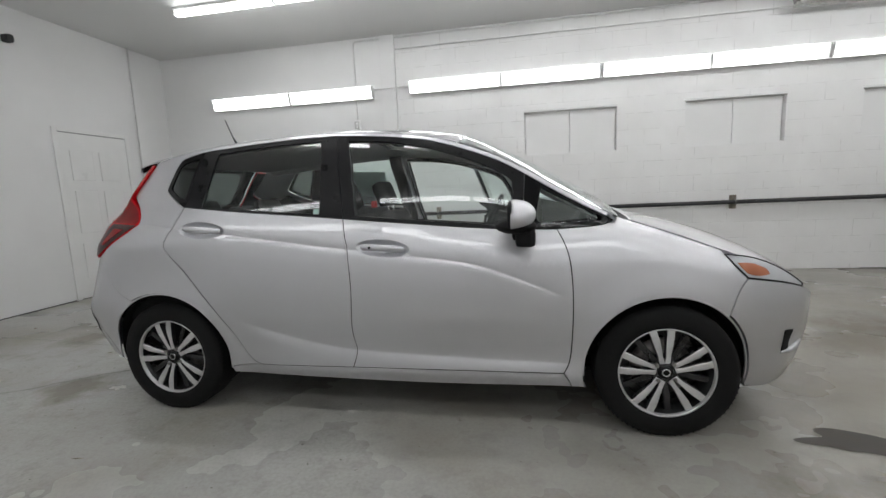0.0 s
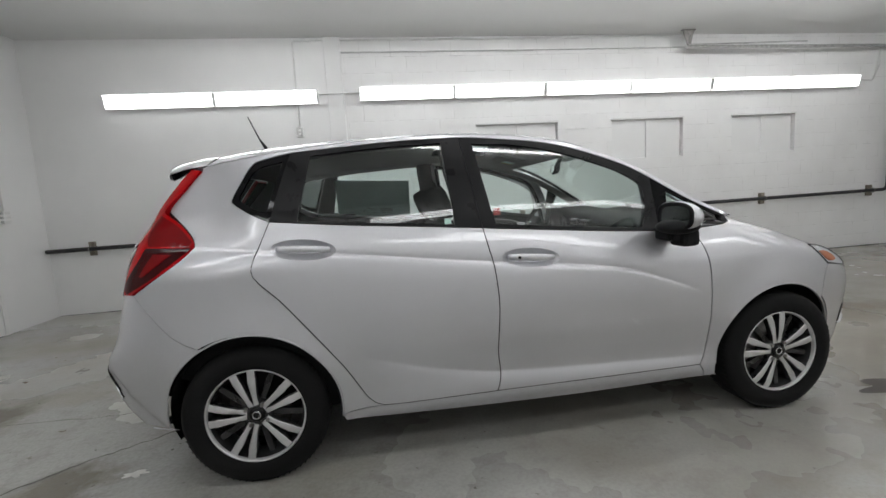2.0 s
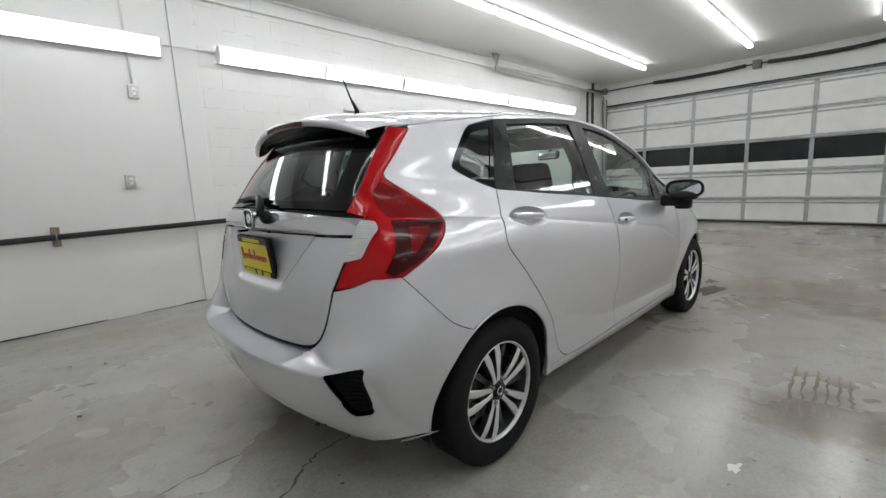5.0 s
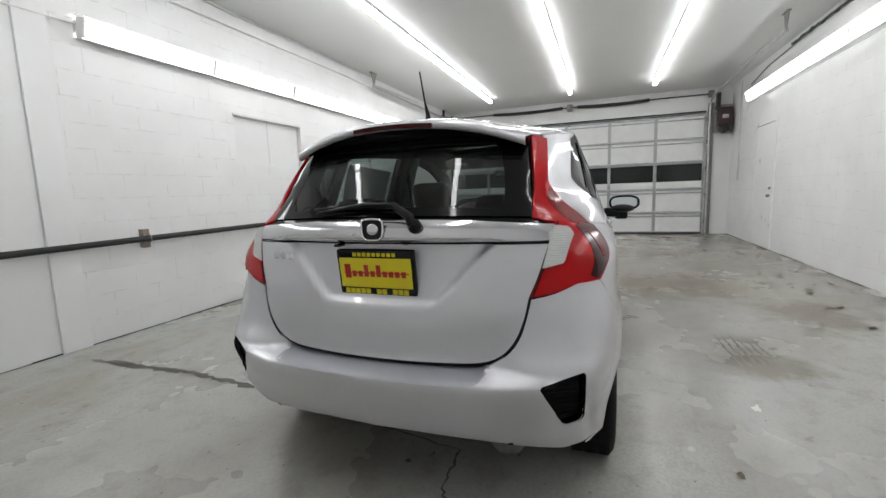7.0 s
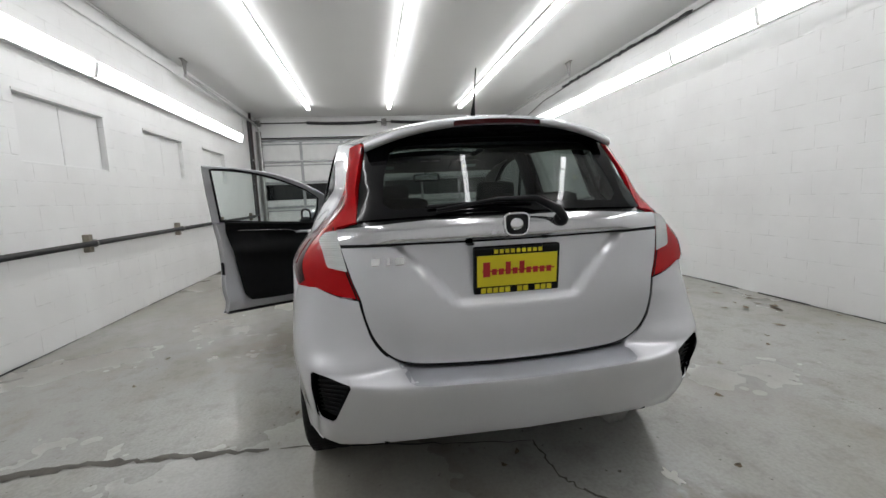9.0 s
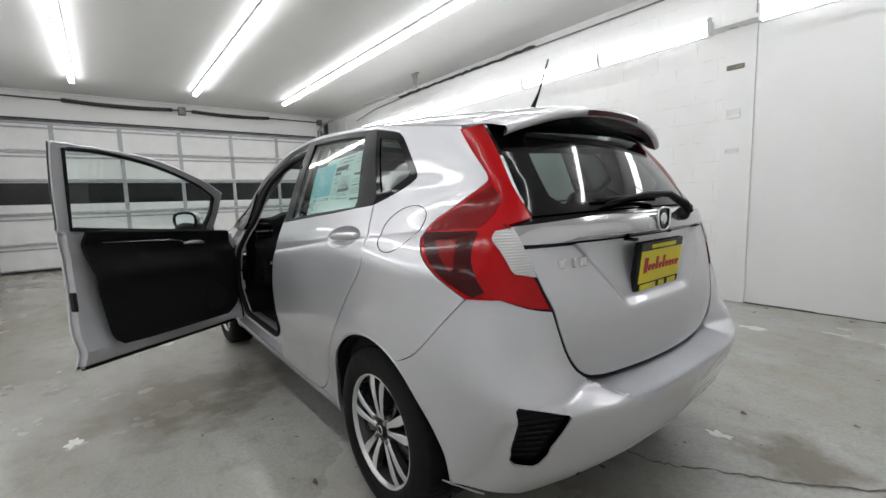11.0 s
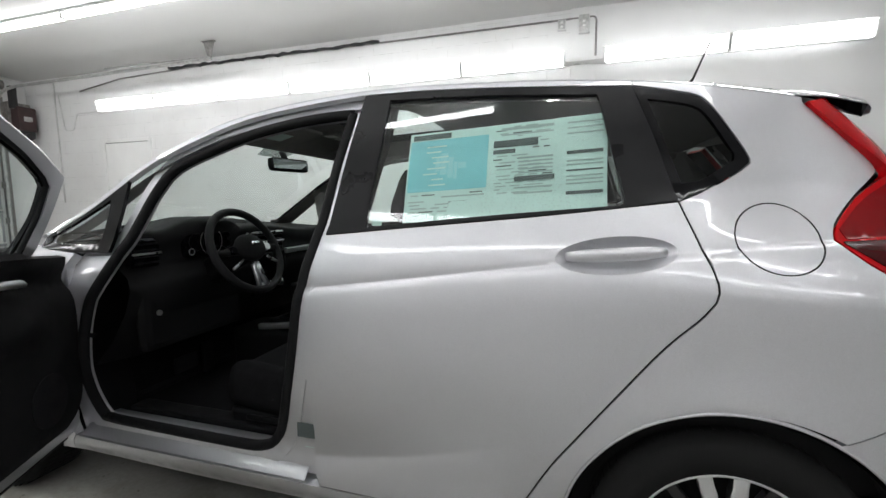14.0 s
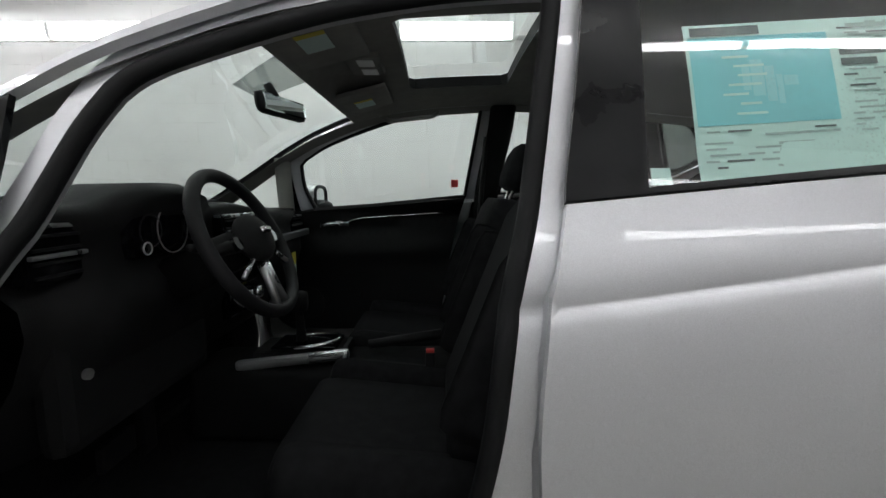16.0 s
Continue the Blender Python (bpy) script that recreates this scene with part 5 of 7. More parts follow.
    white = closed([uy(y, z) for y, z in seg((0.616, 1.040), (0.655, 1.034), (0.674, 1.012))], [uy(y, z) for y, z in seg((0.675, 1.004), (0.657, 0.926))], [uy(y, z) for y, z in seg((0.650, 0.917), (0.588, 0.902))], [uy(y, z) for y, z in seg((0.588, 0.906), (0.602, 0.965), (0.616, 1.040))])
    shell("reverse_lens", white, bulge, CLEAR_LENS, lampob, "ribbed clear reversing lens", (), (0.014, 0.014), 0, 0.003, 0.005, True, s)
    gate_line = [uy(y, z) for y, z in seg((0.628, 1.054), (0.611, 0.96), (0.578, 0.86), (0.560, 0.81))]
    pts = [bulge(u, z) for u, z in gate_line]
    part("lamp_gap", tubed([(p.x - 0.002, s * p.y, p.z) for p in pts], 0.0025, 6), GLOSS_BLACK, lampob)
    # rear bumper corner with its black side vent
    vent = closed([uy(y, z) for y, z in seg((0.600, 0.545), (0.66, 0.562), (0.724, 0.580), gap=0.012)], [uy(y, z) for y, z in seg((0.731, 0.572), (0.730, 0.50), (0.725, 0.415), gap=0.012)], [uy(y, z) for y, z in seg((0.715, 0.402), (0.672, 0.394), gap=0.012)], [uy(y, z) for y, z in seg((0.660, 0.402), (0.596, 0.535), gap=0.012)])
    corner = closed(
        [uy(y, z) for y, z in seg((0.700, 0.85), (0.63, 0.820), (0.556, 0.802))],
        [uy(y, z) for y, z in seg((0.556, 0.802), (0.545, 0.75), (0.520, 0.67), (0.478, 0.612), (0.425, 0.575))],
        [uy(y, z) for y, z in seg((0.425, 0.575), (0.39, 0.556), (0.34, 0.552), (0.2, 0.5515), (0.0, 0.551))],
        [uy(y, z) for y, z in seg((0.0, 0.554), (0.0, 0.338))],
        [uy(y, z) for y, z in seg((0.0, 0.338), (0.2, 0.335), (0.40, 0.318), (0.55, 0.290), (0.66, 0.272))],
        [ux(x, z) for x, z in seg((-1.80, 0.275), (-1.72, 0.262), (-1.633, 0.262))],
        [ux(-1.265 + 0.366 * math.cos(math.radians(a)), 0.30 + 0.366 * math.sin(math.radians(a))) for a in range(186, 118, -3)],
        [ux(x, z) for x, z in seg((-1.442, 0.62), (-1.50, 0.645), (-1.557, 0.686), (-1.657, 0.80), (-1.700, 0.853))],
    )

    def pressed(u, z):
        p = side(u, z)
        s0 = XM - u
        # the lower corner runs out into a wedge under the vent
        k = math.exp(-(((s0 - 0.62 - 0.55 * (z - 0.45)) / 0.05) ** 2)) * (1 - step(0.5, 0.58, z))
        return p + Vector((0.012, -0.004, 0)) * k

    c = shell("rear_bumper", corner, pressed, PAINT, car, "half of the silver rear bumper", [vent], (0.012, 0.014), 0.0, 0.005, 0, True, s, True)
    shell("vent", inset(vent, -0.008), lambda u, z: side(u, z) + Vector((0.030, -0.024, 0)), PLASTIC, c, "black honeycomb vent", (), (0.03, 0.03), 0, 0, 0, True, s)
    bm = bmesh.new()
    for i, (a, b) in enumerate(zip(vent, vent[1:] + vent[:1])):
        p, q = side(*a), side(*b)
        o = Vector((0.034, -0.026, 0))
        vs = [bm.verts.new((v.x, s * v.y, v.z)) for v in (p, q, q + o, p + o)]
        bm.faces.new(vs)
    part("vent_frame", bm, GLOSS_BLACK, c, "black vent frame")
    bm = bmesh.new()
    for i in range(9):
        z = 0.422 + 0.0175 * i
        p0, p1 = side(*uy(0.612 + (0.545 - z) * 0.44, z)), side(*uy(0.722, z))
        o = Vector((0.024, -0.012, 0))
        tube_along(bm, [((p0 + o).x, s * (p0 + o).y, z), ((p1 + o).x, s * (p1 + o).y, z)], 0.003, 5)
    part("vent_grille", bm, PLASTIC, c, "black grille bars")
    # dark inner skin behind the gaps, and the wheel houses
    under = closed(seg((-1.10, 1.10), (-0.3, 1.03)), seg((-0.26, 1.02), (-0.215, 0.9), (-0.2, 0.6), (-0.22, 0.24)), seg((-0.22, 0.24), (-0.85, 0.24)), arc(-1.265, 0.30, 0.40, 0, 110, 20), [ux(x, z) for x, z in ((-1.42, 0.72), (-1.50, 0.80), (-1.42, 0.95), (-1.28, 1.12))])
    shell("inner_skin", under, side, PLASTIC, car, "", (), (0.12, 0.08), 0, 0, -0.035, True, s)
    if s < 0:
        ahead = closed(seg((-0.25, 1.02), (0.3, 0.97), (0.75, 0.945)), seg((0.78, 0.94), (0.80, 0.6), (0.78, 0.24)), seg((0.78, 0.24), (-0.25, 0.24)))
        shell("inner_skin", ahead, side, PLASTIC, car, "", (), (0.12, 0.08), 0, 0, -0.035, True, s)
    fore = closed(seg((0.885, 0.93), (1.1, 0.93), (1.4, 0.83)), seg((1.45, 0.80), (1.5, 0.72)), arc(1.265, 0.30, 0.40, 60, 175, 24))
    shell("inner_skin", fore, side, PLASTIC, car, "", (), (0.12, 0.08), 0, 0, -0.03, True, s)
    for xw in (-1.265, 1.265):
        bm = bmesh.new()
        rings = []
        for a in range(-20, 201, 8):
            x, z = xw + 0.352 * math.cos(math.radians(a)), 0.30 + 0.352 * math.sin(math.radians(a))
            y0 = breadth(x, max(z, 0.2)) - 0.014
            rings.append([bm.verts.new((x, s * y, z)) for y in (y0, 0.52)])
        for a, b in zip(rings, rings[1:]):
            bm.faces.new((a[0], a[1], b[1], b[0]))
        cap = [bm.verts.new((xw + 0.36 * math.cos(math.radians(a)), s * 0.52, 0.30 + 0.36 * math.sin(math.radians(a)))) for a in range(-20, 201, 8)]
        bm.faces.new(cap)
        part("wheel_house", bm, PLASTIC, car, "black wheel-house liner", True)
        r0 = 0.3635 if xw < 0 else 0.3545
        lip = [(xw + r0 * math.cos(math.radians(a)), 0.30 + r0 * math.sin(math.radians(a))) for a in range(-8, 187, 3)]
        part("arch_lip", tubed([(x, s * (breadth(x, z) - 0.0035), z) for x, z in lip], 0.0048, 8), PAINT, car, "rolled silver edge of the wheel arch", True)


def gap_shade(line, s):
    """Black tube behind the gap between two panels, standing in for its shade."""
    pts = [side(u, z) - Vector((0, 0.0085, 0)) for u, z in line]
    part("gap_shade", tubed([(p.x, s * p.y, p.z) for p in pts], 0.0055, 6), PLASTIC, car, "black strip standing in for the shade in a panel gap", True)


for s in (1, -1):
    gap_shade(CUT_R, s)
    gap_shade(SILL_R, s)
    if s < 0:
        for line in (CUT_A, CUT_M, SILL_F):
            gap_shade(line, s)
    flank_panels(s)
    rear_door(s)
left_door = front_door(1)
left_door.matrix_basis = Matrix.Translation(HINGE) @ pose(0, 0, 0, 0, 0, -60.5) @ Matrix.Translation(-HINGE)
front_door(-1)

# ---- roof, screen, bonnet ----
def both(edge):
    return edge + [(x, -y) for x, y in reversed(edge)]


def across(x, k=1.0):
    return eave(x) * k


roof_edge = [(x, across(x, 0.992)) for x in np.linspace(-1.44, 0.33, 50)]
SUN = closed(seg((0.06, 0.37), (-0.30, 0.37)), seg((-0.34, 0.33), (-0.34, -0.33)), seg((-0.30, -0.37), (0.06, -0.37)), seg((0.10, -0.33), (0.10, 0.33)))
shell("roof_panel", both(roof_edge), top, PAINT, car, "silver roof beaded with rain", [SUN], (0.06, 0.04), 0, 0.02)
shell("sunroof_glass", inset(SUN, -0.004), top, WET_GLASS, car, "rain-spotted glass sunroof", (), (0.06, 0.06), 0, 0, -0.004)
ws = [(x, across(x, 0.985)) for x in np.linspace(0.335, 1.10, 26)]
shell("windscreen", both(ws), top, WET_GLASS, car, "rain-spotted green-tinted windscreen", (), (0.05, 0.05), 0, 0, -0.004)
frit = [(x, across(x, 0.985)) for x in np.linspace(0.34, 1.10, 26)]
for s in (1, -1):
    bm = bmesh.new()
    rows = [[bm.verts.new(top(x, s * y * k) + Vector((0, 0, -0.007))) for k in (1.0, 0.93)] for x, y in frit]
    for a, b in zip(rows, rows[1:]):
        bm.faces.new((a[0], a[1], b[1], b[0]))
    part("screen_border", bm, GLOSS_BLACK, car, "black printed screen border")
hood = [(x, across(x, 0.985)) for x in np.linspace(1.16, 1.86, 26)]
shell("bonnet", both(hood), top, PAINT, car, "silver bonnet", (), (0.05, 0.04), 0, 0.015)
cowl = [(x, across(x, 0.97)) for x in np.linspace(1.08, 1.17, 6)]
shell("cowl", both(cowl), top, PLASTIC, car, "black scuttle panel", (), (0.05, 0.05), 0, 0, -0.012)
shell("front_fascia", closed(seg((-0.62, 0.64), (0.62, 0.64)), seg((0.62, 0.64), (0.62, 0.24)), seg((0.62, 0.24), (-0.62, 0.24)), seg((-0.62, 0.24), (-0.62, 0.64))), front, PLASTIC, car, "dark front grille and bumper", (), (0.06, 0.05), 0, 0, -0.03, False)
drops = bmesh.new()
dr = random.Random(9)
for _ in range(420):
    x = dr.uniform(-1.42, 0.3)
    y = dr.uniform(-0.60, 0.60)
    if abs(y) > eave(x) * 0.97 or (-0.36 < x < 0.12 and abs(y) < 0.39):
        continue
    p = top(x, y, 0.0005)
    r = dr.uniform(0.003, 0.008)
    ring = [drops.verts.new(p + Vector((r * math.cos(a) * dr.uniform(0.8, 1.5), r * math.sin(a), 0))) for a in (0, 1.05, 2.1, 3.14, 4.2, 5.24)]
    tip = drops.verts.new(p + Vector((0, 0, r * 0.5)))
    for a, b in zip(ring, ring[1:] + ring[:1]):
        drops.faces.new((a, b, tip))
tagged(part("rain_drops", drops, MIRROR, car, "beads of rain water on the roof", True), kind="stuff")

# ---- tailgate ----
GATE = closed(seg((0.0, 0.570), (0.2, 0.571), (0.38, 0.577), (0.455, 0.604), (0.508, 0.665), (0.538, 0.745), (0.550, 0.806), (0.572, 0.86), (0.598, 0.945), (0.610, 0.985)))
low_gate = closed(GATE, seg((0.610, 0.985), (0.3, 0.985), (0.0, 0.985), (-0.3, 0.985), (-0.610, 0.985)), [(-y, z) for y, z in reversed(GATE)])
gate = shell("tailgate", low_gate, tail, PAINT, car, "silver tailgate", (), (0.016, 0.012), 0.003, 0.02, 0, True)
band = closed(seg((0.615, 0.992), (0.3, 0.990), (0.0, 0.988), (-0.3, 0.990), (-0.615, 0.992)), seg((-0.615, 0.992), (-0.622, 1.048)), seg((-0.622, 1.048), (-0.3, 1.070), (0.0, 1.075), (0.3, 1.070), (0.622, 1.048)), seg((0.622, 1.048), (0.615, 0.992)))
GARNISH = surface("satin_chrome", (0.68, 0.68, 0.70), 0.16, 0.9, vary=0.02, relief=0)


def swell(y, z):
    t = (z - 1.03) / 0.045
    return tail(y, z, 0.020 * (1 - min(1, t * t)) ** 0.6 * (1 - step(0.35, 0.62, abs(y)) * 0.85) + 0.003)


shell("garnish", band, swell, GARNISH, gate, "bright silver bar across the tailgate", (), (0.03, 0.006), 0.002, 0.012, 0, True)
backing = closed(seg((0.625, 0.98), (-0.625, 0.98)), seg((-0.625, 0.98), (-0.63, 1.06), (-0.56, 1.10)), seg((-0.56, 1.10), (0.56, 1.10)), seg((0.56, 1.10), (0.63, 1.06), (0.625, 0.98)))
shell("garnish_backing", backing, tail, GLOSS_BLACK, gate, "", (), (0.05, 0.03), 0, 0, -0.007, True)
part("garnish_line", tubed([tail(y, 0.986, 0.004) for y in np.linspace(-0.60, 0.60, 30)], 0.0028, 6), GLOSS_BLACK, gate)
rear_glass = closed(seg((0.547, 1.072), (0.3, 1.080), (0.0, 1.083), (-0.3, 1.080), (-0.547, 1.072)), seg((-0.547, 1.072), (-0.535, 1.17), (-0.515, 1.28), (-0.496, 1.378)), seg((-0.496, 1.378), (0.496, 1.378)), seg((0.496, 1.378), (0.515, 1.28), (0.535, 1.17), (0.547, 1.072)))
glass_hole = closed(seg((0.42, 1.105), (0.0, 1.115), (-0.42, 1.105)), seg((-0.45, 1.13), (-0.44, 1.22), (-0.41, 1.32)), seg((-0.38, 1.345), (0.0, 1.35), (0.38, 1.345)), seg((0.41, 1.32), (0.44, 1.22), (0.45, 1.13)))
shell("rear_window_border", rear_glass, tail, GLOSS_BLACK, gate, "black printed border of the rear window", [glass_hole], (0.04, 0.03), 0.001, 0, 0, True)
shell("rear_window", inset(glass_hole, -0.003), tail, DARK_GLASS, gate, "dark tinted rear window", (), (0.05, 0.04), 0, 0, -0.002, True)


SPW = eave(-1.46) * 0.985


def spoiler():
    bm = bmesh.new()
    rows = []
    for w in np.linspace(-1, 1, 41):
        k = abs(w)
        x0 = -1.445
        xe = -1.682 + 0.07 * k**3
        sec = []
        for t in np.linspace(0, 1, 9):
            x = x0 + (xe - x0) * t
            y = w * (SPW - 0.030 * t)
            sec.append(top(x, y) + Vector((0, 0, 0.006 * math.sin(math.pi * t) - 0.004 * t * k**3)))
        e = sec[-1]
        sec.append(e + Vector((-0.007, 0, -0.010)))
        sec.append(e + Vector((-0.005, 0, -0.024)))
        sec.append(e + Vector((0.012, 0, -0.030)))
        rows.append(sec)
    grid = [[bm.verts.new(p) for p in r] for r in rows]
    for a, b in zip(grid, grid[1:]):
        for i in range(len(a) - 1):
            bm.faces.new((a[i], b[i], b[i + 1], a[i + 1]))
    sp = part("spoiler", bm, PAINT, gate, "silver roof spoiler", True)
    # dark underside
    bm = bmesh.new()
    grid = []
    for r in rows:
        e, y = r[-1], r[0].y
        a = tail(y * 0.90, 1.372, 0.004)
        grid.append([bm.verts.new(e + (a - e) * t + Vector((0, 0, -0.008 * math.sin(math.pi * t)))) for t in (0, 0.35, 0.7, 1)])
    for a, b in zip(grid, grid[1:]):
        for i in range(3):
            bm.faces.new((a[i], a[i + 1], b[i + 1], b[i]))
    for g, r in ((grid[0], rows[0]), (grid[-1], rows[-1])):
        v = [bm.verts.new(p + Vector((0, 0.0, -0.002))) for p in (r[0], r[4], r[8], r[-1])]
        bm.faces.new(v + [g[-1]])
    part("underside", bm, GLOSS_BLACK, sp, "black underside", True)
    bm = bmesh.new()
    a = [top(-1.682 + 0.065 * (abs(y) / 0.572) ** 3, y) + Vector((-0.0095, 0, -0.011)) for y in np.linspace(-0.17, 0.17, 9)]
    lo = [bm.verts.new(p + Vector((0.001, 0, -0.018))) for p in a]
    hi = [bm.verts.new(p) for p in a]
    for i in range(8):
        bm.faces.new((lo[i], lo[i + 1], hi[i + 1], hi[i]))
    part("brake_light", bm, DARK_RED, sp, "dark red high brake light")


spoiler()
# number plate with blank bars
xp = -1.868
bar = boxed((xp - 0.006, -0.157, 0.797), (xp + 0.02, 0.157, 0.968), 0.008, Matrix.Translation((xp, 0, 0.88)) @ pose(0, 0, 0, 0, -7, 0) @ Matrix.Translation((-xp, 0, -0.88)))
plate = part("number_plate", bar, GLOSS_BLACK, gate, "black frame round a yellow dealer plate")
TILT_M = Matrix.Translation((xp, 0, 0.88)) @ pose(0, 0, 0, 0, -7, 0) @ Matrix.Translation((-xp, 0, -0.88))
part("plate_face", boxed((xp - 0.0085, -0.146, 0.826), (xp - 0.004, 0.146, 0.938), 0.002, TILT_M), YELLOW, plate, "yellow plate")
bm = bmesh.new()
box(bm, (xp - 0.0095, 0.10, 0.862), (xp - 0.0075, 0.125, 0.915), 0, TILT_M)
for i in range(9):
    y = 0.085 - i * 0.025
    hgt = 0.022 if i not in (2, 4) else 0.045
    box(bm, (xp - 0.0095, y - 0.009, 0.868), (xp - 0.0075, y + 0.009, 0.868 + hgt), 0, TILT_M)
box(bm, (xp - 0.0095, -0.135, 0.880), (xp - 0.0076, 0.128, 0.885), 0, TILT_M)
part("plate_lettering", bm, INK_RED, plate, "red bars of lettering")
for y, w, z, h in [(0.132 - i * 0.022, 0.017, 0.803, 0.018) for i in range(12) if i not in (5, 8)] + [(0.085 - i * 0.02, 0.013, 0.945, 0.013) for i in range(9)]:
    part("lettering_bar", boxed((xp - 0.0095, y - w, z), (xp - 0.0065, y, z + h), 0, TILT_M), YELLOW, plate, "yellow bar on the frame")
# emblem, badge, button, lock lamp
xe = rear(0, 1.045) - 0.028
ring = [(xe - 0.002, 0.043 * math.copysign(abs(math.cos(a)) ** 0.55, math.cos(a)) * (1 + 0.12 * math.sin(a)), 1.040 + 0.038 * math.copysign(abs(math.sin(a)) ** 0.55, math.sin(a))) for a in np.linspace(0, 2 * math.pi, 37)[:-1]]
em = part("emblem", tubed(ring, 0.0042, 8, True), CHROME, gate, "plain chrome emblem", True)
g = bmesh.new()
vs = [g.verts.new((p[0] + 0.003, p[1], p[2])) for p in ring]
g.faces.new(vs)
part("emblem_ground", g, GLOSS_BLACK, em)
bm = bmesh.new()
bmesh.ops.create_uvsphere(bm, u_segments=20, v_segments=10, radius=1.0, matrix=Matrix.Translation((xe - 0.001, 0, 1.041)) @ Matrix.Diagonal((0.005, 0.024, 0.021, 1)))
part("emblem_shield", bm, CHROME, em, "plain chrome shield", True)
for y, w in ((0.505, 0.03), (0.455, 0.014), (0.425, 0.034)):
    a = tail(y, 0.93, 0.004)
    part("badge_bar", boxed((a.x - 0.003, y - w, 0.917), (a.x + 0.012, y, 0.945), 0.003), CHROME, gate, "plain chrome badge bar")
part("release_button", boxed((rear(0, 0.988) - 0.012, 0.150, 0.974), (rear(0, 0.988) + 0.03, 0.175, 0.984), 0.004), GLOSS_BLACK, gate)
bm = bmesh.new()
bmesh.ops.create_uvsphere(bm, u_segments=14, v_segments=8, radius=0.014, matrix=Matrix.Translation(tail(-0.115, 0.992, 0.008)) @ Matrix.Diagonal((0.5, 1.5, 0.7, 1)))
part("camera_eye", bm, GLOSS_BLACK, gate, "", True)
# wiper
wp = [tail(-0.165, 1.055, 0.055), tail(-0.15, 1.085, 0.06), tail(-0.08, 1.125, 0.055), tail(0.05, 1.128, 0.04), tail(0.27, 1.10, 0.022)]
wipe = part("rear_wiper", tubed(wp, [0.016, 0.017, 0.013, 0.009, 0.005], 10), BLACK_TRIM, gate, "black wiper arm", True)
part("wiper_blade", tubed([tail(y, 1.118 - 0.10 * (y - 0.05) ** 2, 0.012) for y in np.linspace(-0.08, 0.30, 12)], 0.007, 8), PLASTIC, wipe, "black rubber blade", True)
bm = bmesh.new()
bmesh.ops.create_uvsphere(bm, u_segments=14, v_segments=10, radius=0.026, matrix=Matrix.Translation(tail(-0.165, 1.05, 0.03)))
part("wiper_pivot", bm, BLACK_TRIM, wipe, "", True)
# rear bumper: ledge and underside
bm = bmesh.new()
rows = []
LEDGE = curve([(0.0, 0.550), (0.34, 0.551), (0.39, 0.555), (0.425, 0.573), (0.478, 0.610)])
for y in np.linspace(-0.468, 0.468, 60):
    z1 = LEDGE(abs(y))
    rows.append([bm.verts.new(p) for p in (tail(y, z1 - 0.008), tail(y, z1) + Vector((0.004, 0, 0.004)), Vector((rear(y, 0.62) + 0.01, y, z1 + 0.006)), Vector((rear(y, 0.62) + 0.05, y, z1 + 0.012)))])
for a, b in zip(rows, rows[1:]):
    for i in range(3):
        bm.faces.new((a[i], a[i + 1], b[i + 1], b[i]))
# the ledge is coloured a darker grey than the rest of the bumper
part("bumper_ledge", bm, surface("ledge_grey", (0.36, 0.37, 0.40), 0.4, 0.4, vary=0.05), car, "grey loading ledge", True)
part("bumper_lip", boxed((-1.88, -0.50, 0.30), (-1.70, 0.50, 0.328), 0.01), PLASTIC, car, "black underside")
part("gate_seal", tubed([tail(y, z, -0.012) for y, z in low_gate], 0.010, 6, True), PLASTIC, gate, "black rubber seal")
part("tail_backing", boxed((-1.80, -0.5, 0.30), (-1.78, 0.5, 1.0), 0.0), LINING, car, "black inner tail panel")

# aerial
an = part("aerial", tubed([(-1.300, 0, 1.492), (-1.305, 0, 1.525), (-1.335, 0, 1.575), (-1.385, 0, 1.70)], [0.016, 0.010, 0.004, 0.003], 10), PLASTIC, car, "black roof aerial", True)

# fuel flap outline, left side
flap = [ux(-1.348 + 0.087 * math.cos(a), 1.035 + 0.075 * math.sin(a)) for a in np.linspace(0, 2 * math.pi, 49)[:-1]]
part("fuel_flap_gap", tubed([side(u, z) - Vector((0, 0.0012, 0)) for u, z in flap], 0.0022, 6, True), GLOSS_BLACK, car, "round fuel flap seam")


# ---- wheels ----
def revolve(profile, steps=64, flip=False):
    """A body of revolution about the y axis: (y, r) pairs."""
    bm = bmesh.new()
    rings = [[bm.verts.new((r * math.cos(a), y, r * math.sin(a))) for a in (2 * math.pi * i / steps for i in range(steps))] for y, r in profile]
    for a, b in zip(rings, rings[1:]):
        for i in range(steps):
            j = (i + 1) % steps
            bm.faces.new((a[i], a[j], b[j], b[i]))
    bmesh.ops.recalc_face_normals(bm, faces=bm.faces)
    return bm


